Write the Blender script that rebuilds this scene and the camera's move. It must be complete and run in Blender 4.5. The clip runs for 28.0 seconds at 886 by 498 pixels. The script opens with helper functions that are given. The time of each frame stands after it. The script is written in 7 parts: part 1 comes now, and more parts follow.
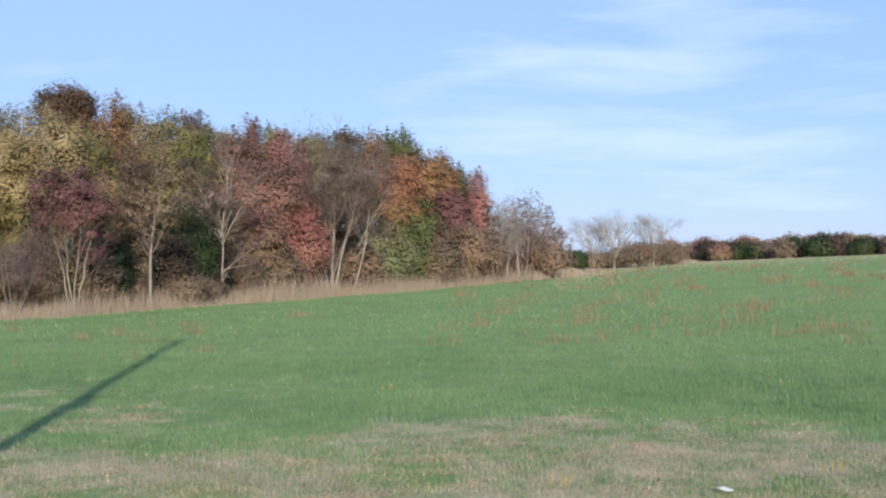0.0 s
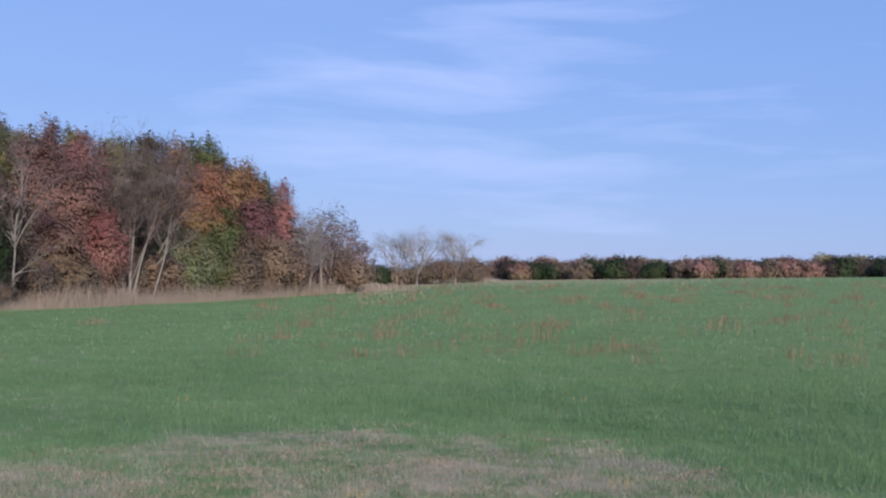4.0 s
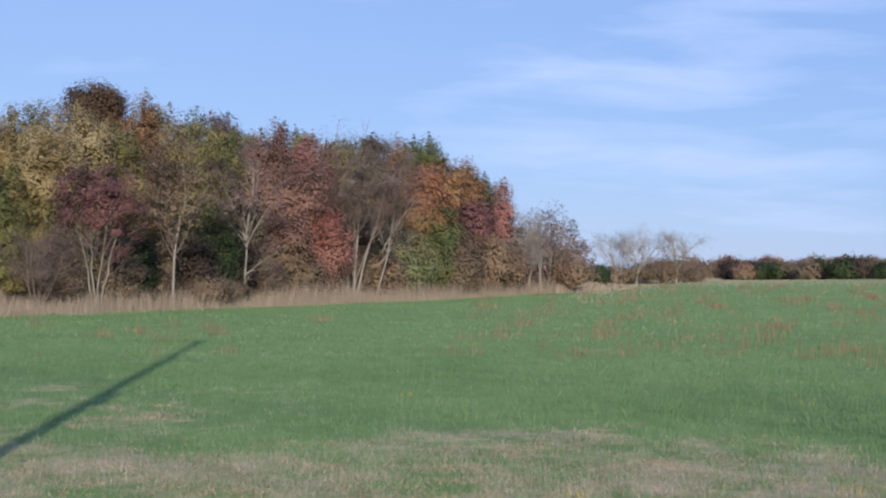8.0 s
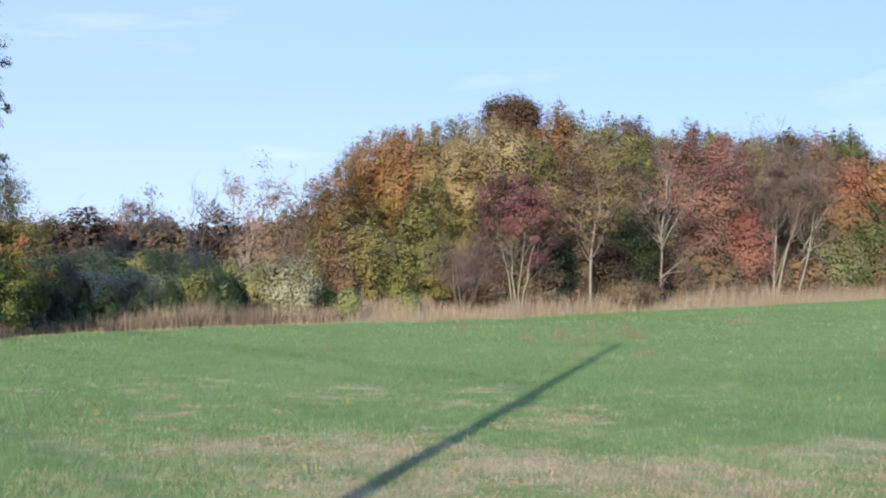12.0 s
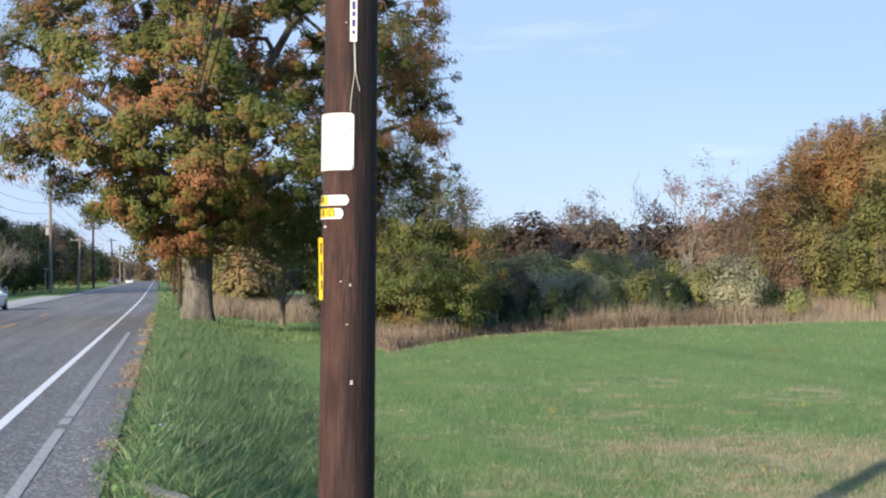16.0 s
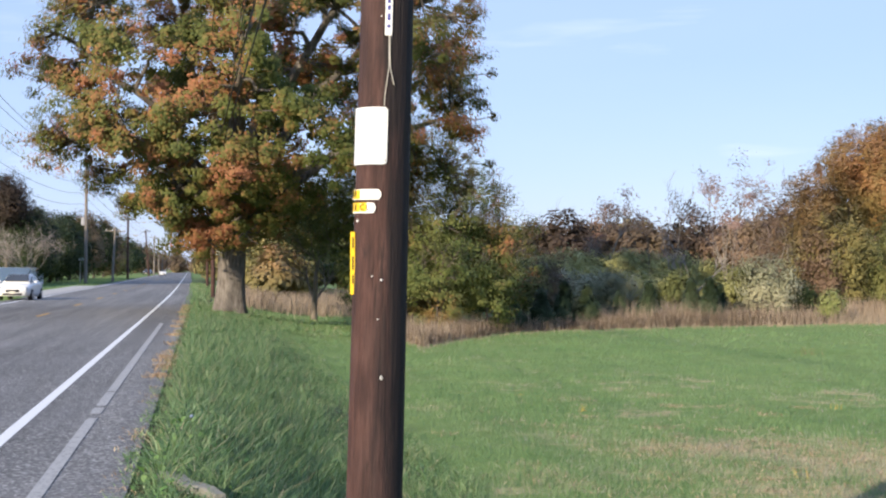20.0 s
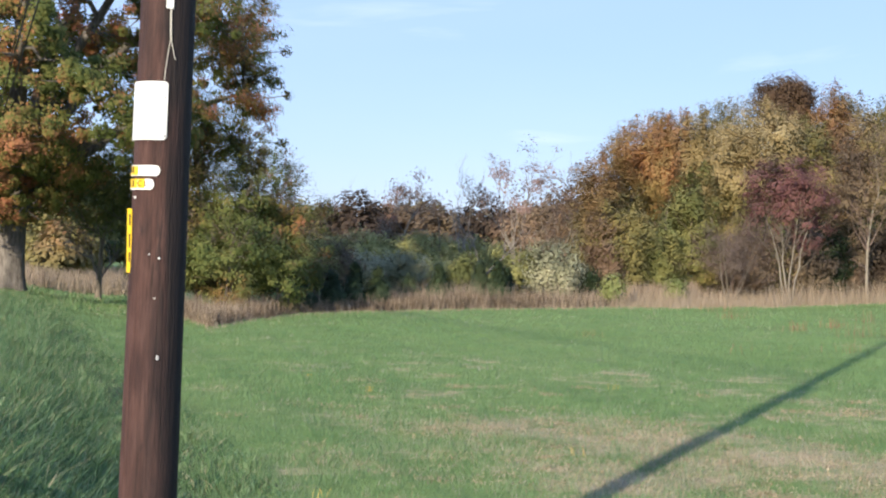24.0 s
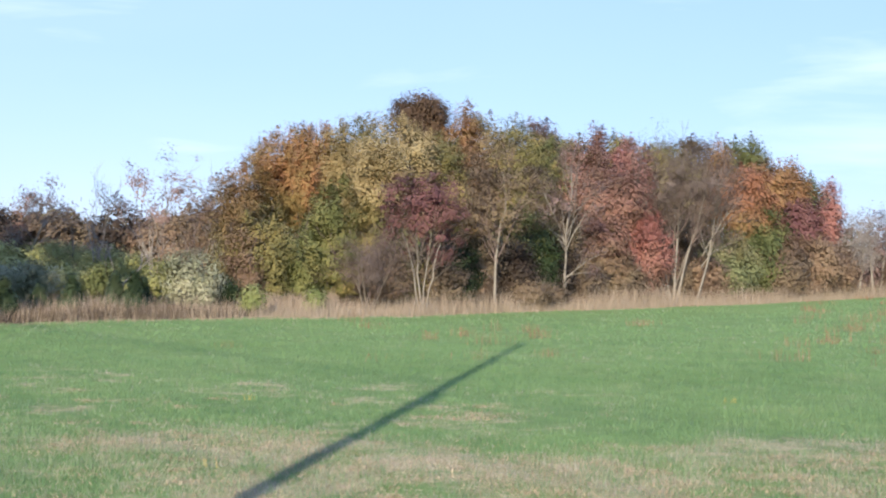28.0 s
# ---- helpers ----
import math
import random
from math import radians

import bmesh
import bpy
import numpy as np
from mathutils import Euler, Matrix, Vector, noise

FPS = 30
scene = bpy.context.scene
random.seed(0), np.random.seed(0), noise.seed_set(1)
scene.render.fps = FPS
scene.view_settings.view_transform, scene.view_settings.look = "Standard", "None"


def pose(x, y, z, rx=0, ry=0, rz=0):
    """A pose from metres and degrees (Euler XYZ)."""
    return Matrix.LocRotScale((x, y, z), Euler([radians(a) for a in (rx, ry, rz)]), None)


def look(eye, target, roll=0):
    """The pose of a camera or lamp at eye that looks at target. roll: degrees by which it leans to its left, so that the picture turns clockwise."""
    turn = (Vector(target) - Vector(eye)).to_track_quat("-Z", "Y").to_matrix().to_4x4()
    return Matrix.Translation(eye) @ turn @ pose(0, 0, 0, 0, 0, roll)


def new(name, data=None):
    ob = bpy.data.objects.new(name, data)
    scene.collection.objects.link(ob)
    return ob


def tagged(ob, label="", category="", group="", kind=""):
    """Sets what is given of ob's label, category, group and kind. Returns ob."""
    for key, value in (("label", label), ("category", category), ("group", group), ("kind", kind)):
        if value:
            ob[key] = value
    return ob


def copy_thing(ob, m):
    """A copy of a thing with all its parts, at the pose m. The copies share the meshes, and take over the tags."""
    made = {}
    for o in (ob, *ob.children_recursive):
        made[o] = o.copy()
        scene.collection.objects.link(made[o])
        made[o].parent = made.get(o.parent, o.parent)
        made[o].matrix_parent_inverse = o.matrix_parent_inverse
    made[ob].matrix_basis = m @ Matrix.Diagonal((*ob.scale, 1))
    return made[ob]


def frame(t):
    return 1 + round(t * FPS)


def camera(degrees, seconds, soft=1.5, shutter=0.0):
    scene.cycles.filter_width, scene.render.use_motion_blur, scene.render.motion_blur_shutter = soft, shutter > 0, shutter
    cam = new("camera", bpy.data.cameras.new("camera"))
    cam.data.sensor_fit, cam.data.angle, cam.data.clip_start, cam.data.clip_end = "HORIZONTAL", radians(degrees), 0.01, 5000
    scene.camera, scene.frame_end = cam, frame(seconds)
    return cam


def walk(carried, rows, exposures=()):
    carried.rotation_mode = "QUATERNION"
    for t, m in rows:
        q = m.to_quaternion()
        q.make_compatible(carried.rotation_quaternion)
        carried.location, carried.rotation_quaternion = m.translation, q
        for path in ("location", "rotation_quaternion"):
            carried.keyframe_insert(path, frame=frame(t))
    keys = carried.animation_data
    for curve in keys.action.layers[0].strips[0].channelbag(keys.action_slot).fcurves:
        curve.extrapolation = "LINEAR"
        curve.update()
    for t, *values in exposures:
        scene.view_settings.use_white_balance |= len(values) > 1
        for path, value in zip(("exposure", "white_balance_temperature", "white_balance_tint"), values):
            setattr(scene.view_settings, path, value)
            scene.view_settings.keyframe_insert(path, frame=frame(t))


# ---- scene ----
LENS = 37.67
cam = camera(LENS, 28.0, soft=2.2)
# seconds, x, y, z, tilt, lean, turn
PATH = [
    (0, 0.071, 0.042, 1.5, 90.66, 0.58, 3.02),
    (0.5, 0.066, 0.082, 1.5, 91.19, 0.43, 3.62),
    (1, 0.061, 0.081, 1.5, 91.40, 0.37, 3.97),
    (1.5, 0.057, 0.083, 1.5, 91.32, -0.25, 4.26),
    (2, 0.055, 0.122, 1.5, 91.33, -0.28, 3.89),
    (2.5, 0.061, 0.149, 1.5, 91.37, -0.64, 1.90),
    (3, 0.073, 0.123, 1.5, 91.44, -0.43, -1.25),
    (3.5, 0.077, 0.070, 1.5, 91.43, -0.63, -3.76),
    (4, 0.075, 0.034, 1.5, 91.32, -1.18, -5.64),
    (4.5, 0.073, -0.007, 1.5, 91.24, -1.21, -7.28),
    (6.5, 0.072, -0.075, 1.5, 91.33, -0.95, -5.05),
    (7, 0.069, -0.089, 1.5, 91.29, -1.35, -1.56),
    (7.5, 0.061, -0.029, 1.5, 91.15, -1.62, 2.03),
    (8, 0.053, 0.018, 1.5, 91.07, -1.36, 3.99),
    (8.5, 0.051, 0.016, 1.5, 91.14, -0.86, 5.96),
    (9, 0.051, 0.002, 1.5, 91.19, -0.94, 8.50),
    (9.5, 0.049, -0.007, 1.5, 91.18, -1.01, 10.41),
    (10, 0.046, -0.010, 1.5, 91.10, -0.70, 12.05),
    (10.5, 0.042, -0.003, 1.5, 91.09, -0.43, 14.30),
    (11, 0.038, 0.006, 1.5, 90.99, -0.45, 16.77),
    (11.5, 0.030, 0.017, 1.5, 90.94, 0.05, 19.29),
    (12, 0.018, 0.035, 1.5, 90.96, -0.16, 22.15),
    (12.5, -0.002, 0.030, 1.5, 90.96, -0.84, 25.07),
    (14.5, -0.041, -0.026, 1.5, 90.95, -0.05, 32.91),
    (15, -0.032, -0.059, 1.5, 91.04, 0.24, 35.17),
    (15.5, -0.053, -0.056, 1.5, 91.08, 0.73, 38.26),
    (16, -0.070, -0.057, 1.5, 91.08, 0.79, 41.40),
    (16.5, -0.096, -0.046, 1.5, 90.97, 0.47, 44.37),
    (17, -0.102, -0.049, 1.5, 90.88, 0.68, 46.02),
    (17.5, -0.102, -0.049, 1.5, 90.92, 0.48, 46.42),
    (18, -0.097, -0.043, 1.5, 90.93, 0.43, 46.17),
    (18.5, -0.109, -0.021, 1.5, 90.93, 0.46, 45.45),
    (19, -0.092, -0.036, 1.5, 90.98, 0.36, 44.50),
    (19.5, -0.099, -0.018, 1.5, 90.93, 0.14, 43.34),
    (20, -0.088, -0.034, 1.5, 90.91, -0.12, 42.82),
    (20.5, -0.098, -0.026, 1.5, 90.95, -0.34, 42.23),
    (22.5, -0.044, -0.040, 1.5, 90.67, -0.40, 37.78),
    (23, -0.044, -0.025, 1.5, 90.16, -1.16, 36.20),
    (23.5, -0.055, -0.007, 1.5, 90.09, -0.95, 34.84),
    (24, -0.047, -0.006, 1.5, 90.15, -0.99, 33.70),
    (24.5, -0.040, -0.005, 1.5, 90.25, -1.60, 32.41),
    (25, -0.046, -0.003, 1.5, 90.44, -1.67, 30.57),
    (25.5, -0.038, -0.017, 1.5, 90.52, -1.76, 29.07),
    (26, -0.018, -0.034, 1.5, 90.56, -1.44, 26.74),
    (26.5, 0.015, -0.000, 1.5, 90.67, -1.41, 24.88),
    (27, 0.024, -0.011, 1.5, 90.78, -1.96, 23.08),
    (27.5, 0.048, -0.042, 1.5, 90.82, -1.55, 20.95),
    (28, 0.049, -0.028, 1.5, 90.92, -1.19, 17.99),
]
# seconds, stops, kelvin, tint
LOOK = [
    (0.0, 0.21, 6600, 9),
    (1.0, 0.09, 6600, 9),
    (2.0, 0.07, 6600, 9),
    (3.0, -0.18, 6350, 12),
    (4.0, -0.30, 5950, 17),
    (4.7, -0.32, 5950, 17),
    (6.3, -0.32, 5950, 17),
    (7.0, -0.30, 5950, 17),
    (8.0, -0.10, 6400, 11),
    (9.0, 0.13, 6600, 9),
    (10.0, 0.24, 6600, 9),
    (11.0, 0.39, 6610, 9),
    (12.0, 0.42, 6785, 9),
    (15.0, 0.36, 7200, 8),
    (16.0, 0.32, 7275, 8),
    (17.0, 0.36, 7375, 11),
    (18.0, 0.41, 7375, 11),
    (20.0, 0.41, 7375, 11),
    (23.0, 0.43, 7275, 8),
    (25.0, 0.49, 6975, 9),
    (26.0, 0.53, 7050, 9),
    (27.0, 0.53, 7125, 9),
    (28.0, 0.56, 6800, 9),
]
walk(cam, [(t, pose(*p)) for t, *p in PATH], LOOK)

# ---------------------------------------------------------------- light
SUN_AZ, SUN_EL = 189.4, 18.0          # degrees, anticlockwise from +y


def flat_dir(az):
    """Level unit vector at az degrees, anticlockwise from +y."""
    return Vector((-math.sin(radians(az)), math.cos(radians(az)), 0))


world = bpy.data.worlds.new("sky")
scene.world = world
world.use_nodes = True
wt = world.node_tree
wt.nodes.clear()


def wn(kind, operation=""):
    n = wt.nodes.new(kind)
    if operation:
        n.operation = operation
    return n


sky = wn("ShaderNodeTexSky")
sky.sky_type, sky.sun_disc = "NISHITA", False
sky.sun_elevation, sky.sun_rotation = radians(SUN_EL), radians(360 - SUN_AZ)
sky.altitude, sky.air_density, sky.dust_density, sky.ozone_density = 20.0, 1.0, 0.2, 2.0
wc = wn("ShaderNodeTexCoord")
sep = wn("ShaderNodeSeparateXYZ")
wt.links.new(wc.outputs["Generated"], sep.inputs[0])
bearing = wn("ShaderNodeMath", "ARCTAN2")
neg = wn("ShaderNodeMath", "MULTIPLY")
neg.inputs[1].default_value = -1.0
wt.links.new(sep.outputs[0], neg.inputs[0])
wt.links.new(neg.outputs[0], bearing.inputs[0])
wt.links.new(sep.outputs[1], bearing.inputs[1])
rise = wn("ShaderNodeMath", "ARCSINE")
wt.links.new(sep.outputs[2], rise.inputs[0])


def sky_noise(along, upward, scale, detail, rough, shift):
    """Noise in streaks: along and upward stretch it over bearing and height."""
    cmb = wn("ShaderNodeCombineXYZ")
    for i_, (src, k_) in enumerate(((bearing, along), (rise, upward))):
        m_ = wn("ShaderNodeMath", "MULTIPLY_ADD")
        m_.inputs[1].default_value, m_.inputs[2].default_value = k_, shift
        wt.links.new(src.outputs[0], m_.inputs[0])
        wt.links.new(m_.outputs[0], cmb.inputs[i_])
    n_ = wn("ShaderNodeTexNoise")
    n_.inputs["Scale"].default_value, n_.inputs["Detail"].default_value, n_.inputs["Roughness"].default_value = scale, detail, rough
    n_.inputs["Distortion"].default_value = 0.35
    wt.links.new(cmb.outputs[0], n_.inputs["Vector"])
    return n_.outputs["Fac"]


def hump(src, centre, width):
    """A smooth rise and fall of src round centre."""
    a_ = wn("ShaderNodeMath", "SUBTRACT")
    a_.inputs[1].default_value = centre
    wt.links.new(src, a_.inputs[0])
    b_ = wn("ShaderNodeMath", "ABSOLUTE")
    wt.links.new(a_.outputs[0], b_.inputs[0])
    c_ = wn("ShaderNodeMapRange")
    c_.interpolation_type = "SMOOTHSTEP"
    for i_, v_ in ((1, 0.0), (2, width), (3, 1.0), (4, 0.0)):
        c_.inputs[i_].default_value = v_
    wt.links.new(b_.outputs[0], c_.inputs[0])
    return c_.outputs[0]


def calc(op, a_, b_):
    m_ = wn("ShaderNodeMath", op)
    for i_, v_ in enumerate((a_, b_)):
        if isinstance(v_, (int, float)):
            m_.inputs[i_].default_value = v_
        else:
            wt.links.new(v_, m_.inputs[i_])
    return m_.outputs[0]


# thin cirrus: a bank of streaks over the open field, a soft veil over the road, faint wisps elsewhere
streak = sky_noise(1.0, 6.5, 5.2, 7, 0.52, 4.3)
soft = sky_noise(1.0, 2.6, 2.2, 4, 0.5, 1.7)
bank = calc("MULTIPLY", hump(bearing.outputs[0], radians(-6.5), radians(19)), hump(rise.outputs[0], radians(7.5), radians(8)))
fac = calc("ADD", streak, calc("MULTIPLY", bank, 0.24))
cr = wn("ShaderNodeValToRGB")
cr.color_ramp.elements[0].position, cr.color_ramp.elements[0].color = 0.60, (0, 0, 0, 1)
cr.color_ramp.elements[1].position, cr.color_ramp.elements[1].color = 0.86, (0.34, 0.34, 0.34, 1)
wt.links.new(fac, cr.inputs[0])
road_veil = calc("MULTIPLY", hump(bearing.outputs[0], radians(52), radians(75)), calc("MULTIPLY", soft, 0.22))
cover = calc("ADD", cr.outputs[0], road_veil)
veil = wn("ShaderNodeMixRGB")
veil.inputs[0].default_value = 0.55
veil.inputs[2].default_value = (4.8, 7.9, 16.0, 1)
wt.links.new(sky.outputs[0], veil.inputs[1])
mixc = wn("ShaderNodeMixRGB")
mixc.inputs[2].default_value = (10.5, 12.0, 17.0, 1)
wt.links.new(cover, mixc.inputs[0])
wt.links.new(veil.outputs[0], mixc.inputs[1])
bg = wn("ShaderNodeBackground")
bg.inputs[1].default_value = 0.08
wt.links.new(mixc.outputs[0], bg.inputs[0])
wo = wn("ShaderNodeOutputWorld")
wt.links.new(bg.outputs[0], wo.inputs[0])

sun = new("sun", bpy.data.lights.new("sun", "SUN"))
sun.data.energy, sun.data.angle, sun.data.color = 5.0, radians(0.6), (1.0, 0.90, 0.76)
sd = flat_dir(SUN_AZ) * math.cos(radians(SUN_EL)) + Vector((0, 0, math.sin(radians(SUN_EL))))
sun.matrix_world = look(sd * 100, (0, 0, 0))

# ---------------------------------------------------------------- materials


class Nodes:
    """A small builder for node materials."""

    def __init__(self, name, rough=0.7, metal=0.0, spec=0.3):
        self.m = bpy.data.materials.new(name)
        self.m.use_nodes = True
        self.t = self.m.node_tree
        self.p = self.t.nodes["Principled BSDF"]
        self.p.inputs["Roughness"].default_value = rough
        self.p.inputs["Metallic"].default_value = metal
        self.p.inputs["Specular IOR Level"].default_value = spec

    def n(self, kind, ins=(), operation="", blend_type="", attribute_name="", noise_dimensions=""):
        nd = self.t.nodes.new(kind)
        if operation:
            nd.operation = operation
        if blend_type:
            nd.blend_type = blend_type
        if attribute_name:
            nd.attribute_name = attribute_name
        if noise_dimensions:
            nd.noise_dimensions = noise_dimensions
        for k, v in dict(ins).items():
            if isinstance(v, bpy.types.NodeSocket):
                self.t.links.new(v, nd.inputs[k])
            else:
                nd.inputs[k].default_value = v
        return nd

    def coord(self, kind="Object", scale=(1, 1, 1)):
        c = self.n("ShaderNodeTexCoord").outputs[kind]
        return self.n("ShaderNodeMapping", {"Vector": c, "Scale": scale}).outputs[0]

    def noise(self, scale, detail=4, rough=0.55, vec=None, dist=0.0):
        v = vec or self.coord()
        return self.n("ShaderNodeTexNoise", {"Vector": v, "Scale": scale, "Detail": detail, "Roughness": rough, "Distortion": dist}).outputs["Fac"]

    def ramp(self, fac, *stops):
        r = self.n("ShaderNodeValToRGB", {0: fac})
        e = r.color_ramp.elements
        while len(e) < len(stops):
            e.new(0.5)
        for el, (pos, col) in zip(e, stops):
            el.position = pos
            el.color = (*col, 1) if len(col) == 3 else col
        return r.outputs[0]

    def mix(self, fac, a, b, how="MIX"):
        a = (*a, 1) if isinstance(a, tuple) else a
        b = (*b, 1) if isinstance(b, tuple) else b
        return self.n("ShaderNodeMixRGB", {0: fac, 1: a, 2: b}, blend_type=how).outputs[0]

    def math(self, op, a, b=0.0):
        return self.n("ShaderNodeMath", {0: a, 1: b}, operation=op).outputs[0]

    def island(self):
        return self.n("ShaderNodeNewGeometry").outputs["Random Per Island"]

    def color(self, c):
        if isinstance(c, tuple):
            self.p.inputs["Base Color"].default_value = (*c, 1)
        else:
            self.t.links.new(c, self.p.inputs["Base Color"])
        return self

    def bump(self, h, strength=0.3, dist=0.02):
        b = self.n("ShaderNodeBump", {"Height": h, "Strength": strength, "Distance": dist})
        self.t.links.new(b.outputs[0], self.p.inputs["Normal"])
        return self

    def thin(self, c, amount):
        """Lets light through, as a leaf does."""
        tr = self.n("ShaderNodeBsdfTranslucent", {"Color": c})
        mx = self.n("ShaderNodeMixShader", {0: amount, 1: self.p.outputs[0], 2: tr.outputs[0]})
        out = self.t.nodes["Material Output"]
        self.t.links.new(mx.outputs[0], out.inputs[0])
        return self


def plain(name, c, rough=0.6, metal=0.0, vary=0.12, scale=6.0, bump=0.1):
    b = Nodes(name, rough, metal)
    f = b.noise(scale, 5)
    d = tuple(x * (1 - vary) for x in c)
    l = tuple(min(1, x * (1 + vary)) for x in c)
    b.color(b.ramp(f, (0.3, d), (0.7, l)))
    if bump:
        b.bump(b.noise(scale * 6, 3), bump, 0.005)
    return b.m


def leaf(name, *cols, low=None, band=(2.0, 6.0), through_=0.25, lump=0.55, grain=0.92, turned=0.0):
    """Leaves: cols vary leaf by leaf and lump by lump; low: another colour towards the foot of the crown, between the heights of band."""
    b = Nodes(name, 0.65, spec=0.2)
    isl = b.island()
    n = len(cols)
    c = b.ramp(isl, *[(i / max(1, n - 1), x) for i, x in enumerate(cols)])
    pos = b.n("ShaderNodeNewGeometry").outputs["Position"]
    lumps = b.noise(lump, 3, 0.6, pos)
    c2 = b.ramp(b.math("ADD", b.math("ADD", b.math("MULTIPLY", isl, 0.09), 0.035 + turned), b.math("MULTIPLY", lumps, 0.8)), *[(0.38 + 0.22 * i / max(1, n - 1), x) for i, x in enumerate(cols)])
    c = b.mix(grain, c, c2)
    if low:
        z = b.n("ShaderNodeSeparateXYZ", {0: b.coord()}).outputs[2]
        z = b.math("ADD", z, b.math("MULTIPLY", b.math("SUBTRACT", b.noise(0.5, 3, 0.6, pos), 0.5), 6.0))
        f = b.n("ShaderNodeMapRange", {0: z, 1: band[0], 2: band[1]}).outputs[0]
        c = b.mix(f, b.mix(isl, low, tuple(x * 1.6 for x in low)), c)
    hsv = b.n("ShaderNodeHueSaturation", {"Color": c, "Value": b.n("ShaderNodeMapRange", {0: b.n("ShaderNodeTexWhiteNoise", {"W": isl}, noise_dimensions="1D").outputs[0], 3: 1.07, 4: 1.27}).outputs[0]})
    c = hsv.outputs[0]
    b.color(c).thin(c, through_)
    return b.m


def bark(name, a, c, scale=3.0, strength=0.6):
    b = Nodes(name, 0.85, spec=0.15)
    v = b.coord("Object", (1, 1, 0.25))
    f = b.noise(scale * 3, 6, 0.65, v)
    g = b.noise(scale * 0.4, 3)
    b.color(b.mix(g, b.ramp(f, (0.3, a), (0.7, c)), tuple(0.8 * x for x in a)))
    b.bump(f, strength, 0.03)
    return b.m


TAN, TAN2 = (0.52, 0.42, 0.29), (0.29, 0.23, 0.15)


def grass_colour(b, blade, vary=1.0):
    """Green field with dry lumps; the dry attribute marks where it is cut and bleached."""
    v = b.coord()
    dry = b.n("ShaderNodeAttribute", attribute_name="dry").outputs["Fac"]
    isl = b.island() if blade else b.noise(9.0, 6, 0.7, v)
    if vary < 1:
        isl = b.math("ADD", b.math("MULTIPLY", isl, vary), 0.6 * (1 - vary))
    big = b.noise(0.09, 4, 0.6, v)
    mid = b.noise(0.8, 5, 0.65, v)
    g = b.ramp(isl, (0.0, (0.100, 0.170, 0.060)), (0.45, (0.176, 0.272, 0.100)), (1.0, (0.236, 0.332, 0.130)))
    lush = b.noise(0.33, 4, 0.6, v)
    g = b.mix(b.math("MULTIPLY", b.math("MAXIMUM", b.math("MULTIPLY", dry, -1.0), 0.0), 1.5), g, (0.082, 0.150, 0.044))
    g = b.mix(b.ramp(lush, (0.40, (0.450, 0.450, 0.450)), (0.62, (0, 0, 0))), g, (0.118, 0.208, 0.076))
    g = b.mix(b.ramp(big, (0.35, (0, 0, 0)), (0.7, (0.750, 0.750, 0.750))), g, (0.198, 0.290, 0.110))
    g = b.mix(b.ramp(mid, (0.45, (0, 0, 0)), (0.75, (0.550, 0.550, 0.550))), g, (0.226, 0.292, 0.124))
    tuft = b.noise(2.6, 4, 0.65, v)
    g = b.mix(1.0, g, b.ramp(tuft, (0.32, (0.86, 0.88, 0.86)), (0.50, (1.0, 1.0, 1.0)), (0.68, (1.12, 1.09, 1.08))), "MULTIPLY")
    t = b.ramp(isl, (0.0, TAN2), (0.6, TAN), (1.0, (0.440, 0.385, 0.250)))
    s = b.math("ADD", dry, b.math("MULTIPLY", b.math("SUBTRACT", mid, 0.5), 2.3))
    s = b.math("ADD", s, b.math("MULTIPLY", b.math("SUBTRACT", b.noise(2.6, 6, 0.75, v), 0.5), 0.8))
    s = b.math("ADD", s, b.math("MULTIPLY", b.math("SUBTRACT", b.n("ShaderNodeTexWhiteNoise", {"W": isl}, noise_dimensions="1D").outputs[0] if blade else b.noise(22.0, 3, 0.7, v), 0.5), 0.85))
    f = b.n("ShaderNodeMapRange", {0: s, 1: 0.40, 2: 0.88}).outputs[0]
    return b.mix(f, g, t)


b = Nodes("meadow", 0.9, spec=0.1)
c = b.mix(1.0, grass_colour(b, False), (1.09, 1.03, 0.91), "MULTIPLY")
thatch = b.ramp(b.noise(14, 5, 0.7), (0.3, (0.045, 0.050, 0.024)), (0.7, (0.115, 0.105, 0.055)))      # soil and dead leaves under the long grass
b.color(b.mix(b.n("ShaderNodeAttribute", attribute_name="thatch").outputs["Fac"], c, thatch)).bump(b.noise(9, 8, 0.8), 0.8, 0.035)
M_GROUND = b.m
b = Nodes("grass_blade", 0.6, spec=0.2)
c = b.mix(1.0, grass_colour(b, True), (0.86, 0.95, 1.12), "MULTIPLY")
b.color(c).thin(c, 0.2)
M_BLADE = b.m
b = Nodes("far_grass_blade", 0.6, spec=0.2)
c = b.mix(1.0, grass_colour(b, True, 0.35), (0.86, 0.97, 1.12), "MULTIPLY")
b.color(c).thin(c, 0.2)
M_BLADE_FAR = b.m
b = Nodes("verge_blade", 0.42, spec=0.4)
c = b.ramp(b.island(), (0.0, (0.035, 0.085, 0.032)), (0.35, (0.085, 0.180, 0.068)), (0.66, (0.165, 0.290, 0.120)), (0.90, (0.300, 0.420, 0.215)), (0.94, (0.30, 0.28, 0.14)), (1.0, (0.55, 0.48, 0.32)))
c = b.mix(b.ramp(b.noise(1.1, 4, 0.6), (0.45, (0, 0, 0)), (0.70, (0.40, 0.40, 0.40))), c, (0.205, 0.285, 0.120))
b.color(c).thin(c, 0.3)
M_VERGE = b.m
b = Nodes("dry_stalk", 0.8, spec=0.1)
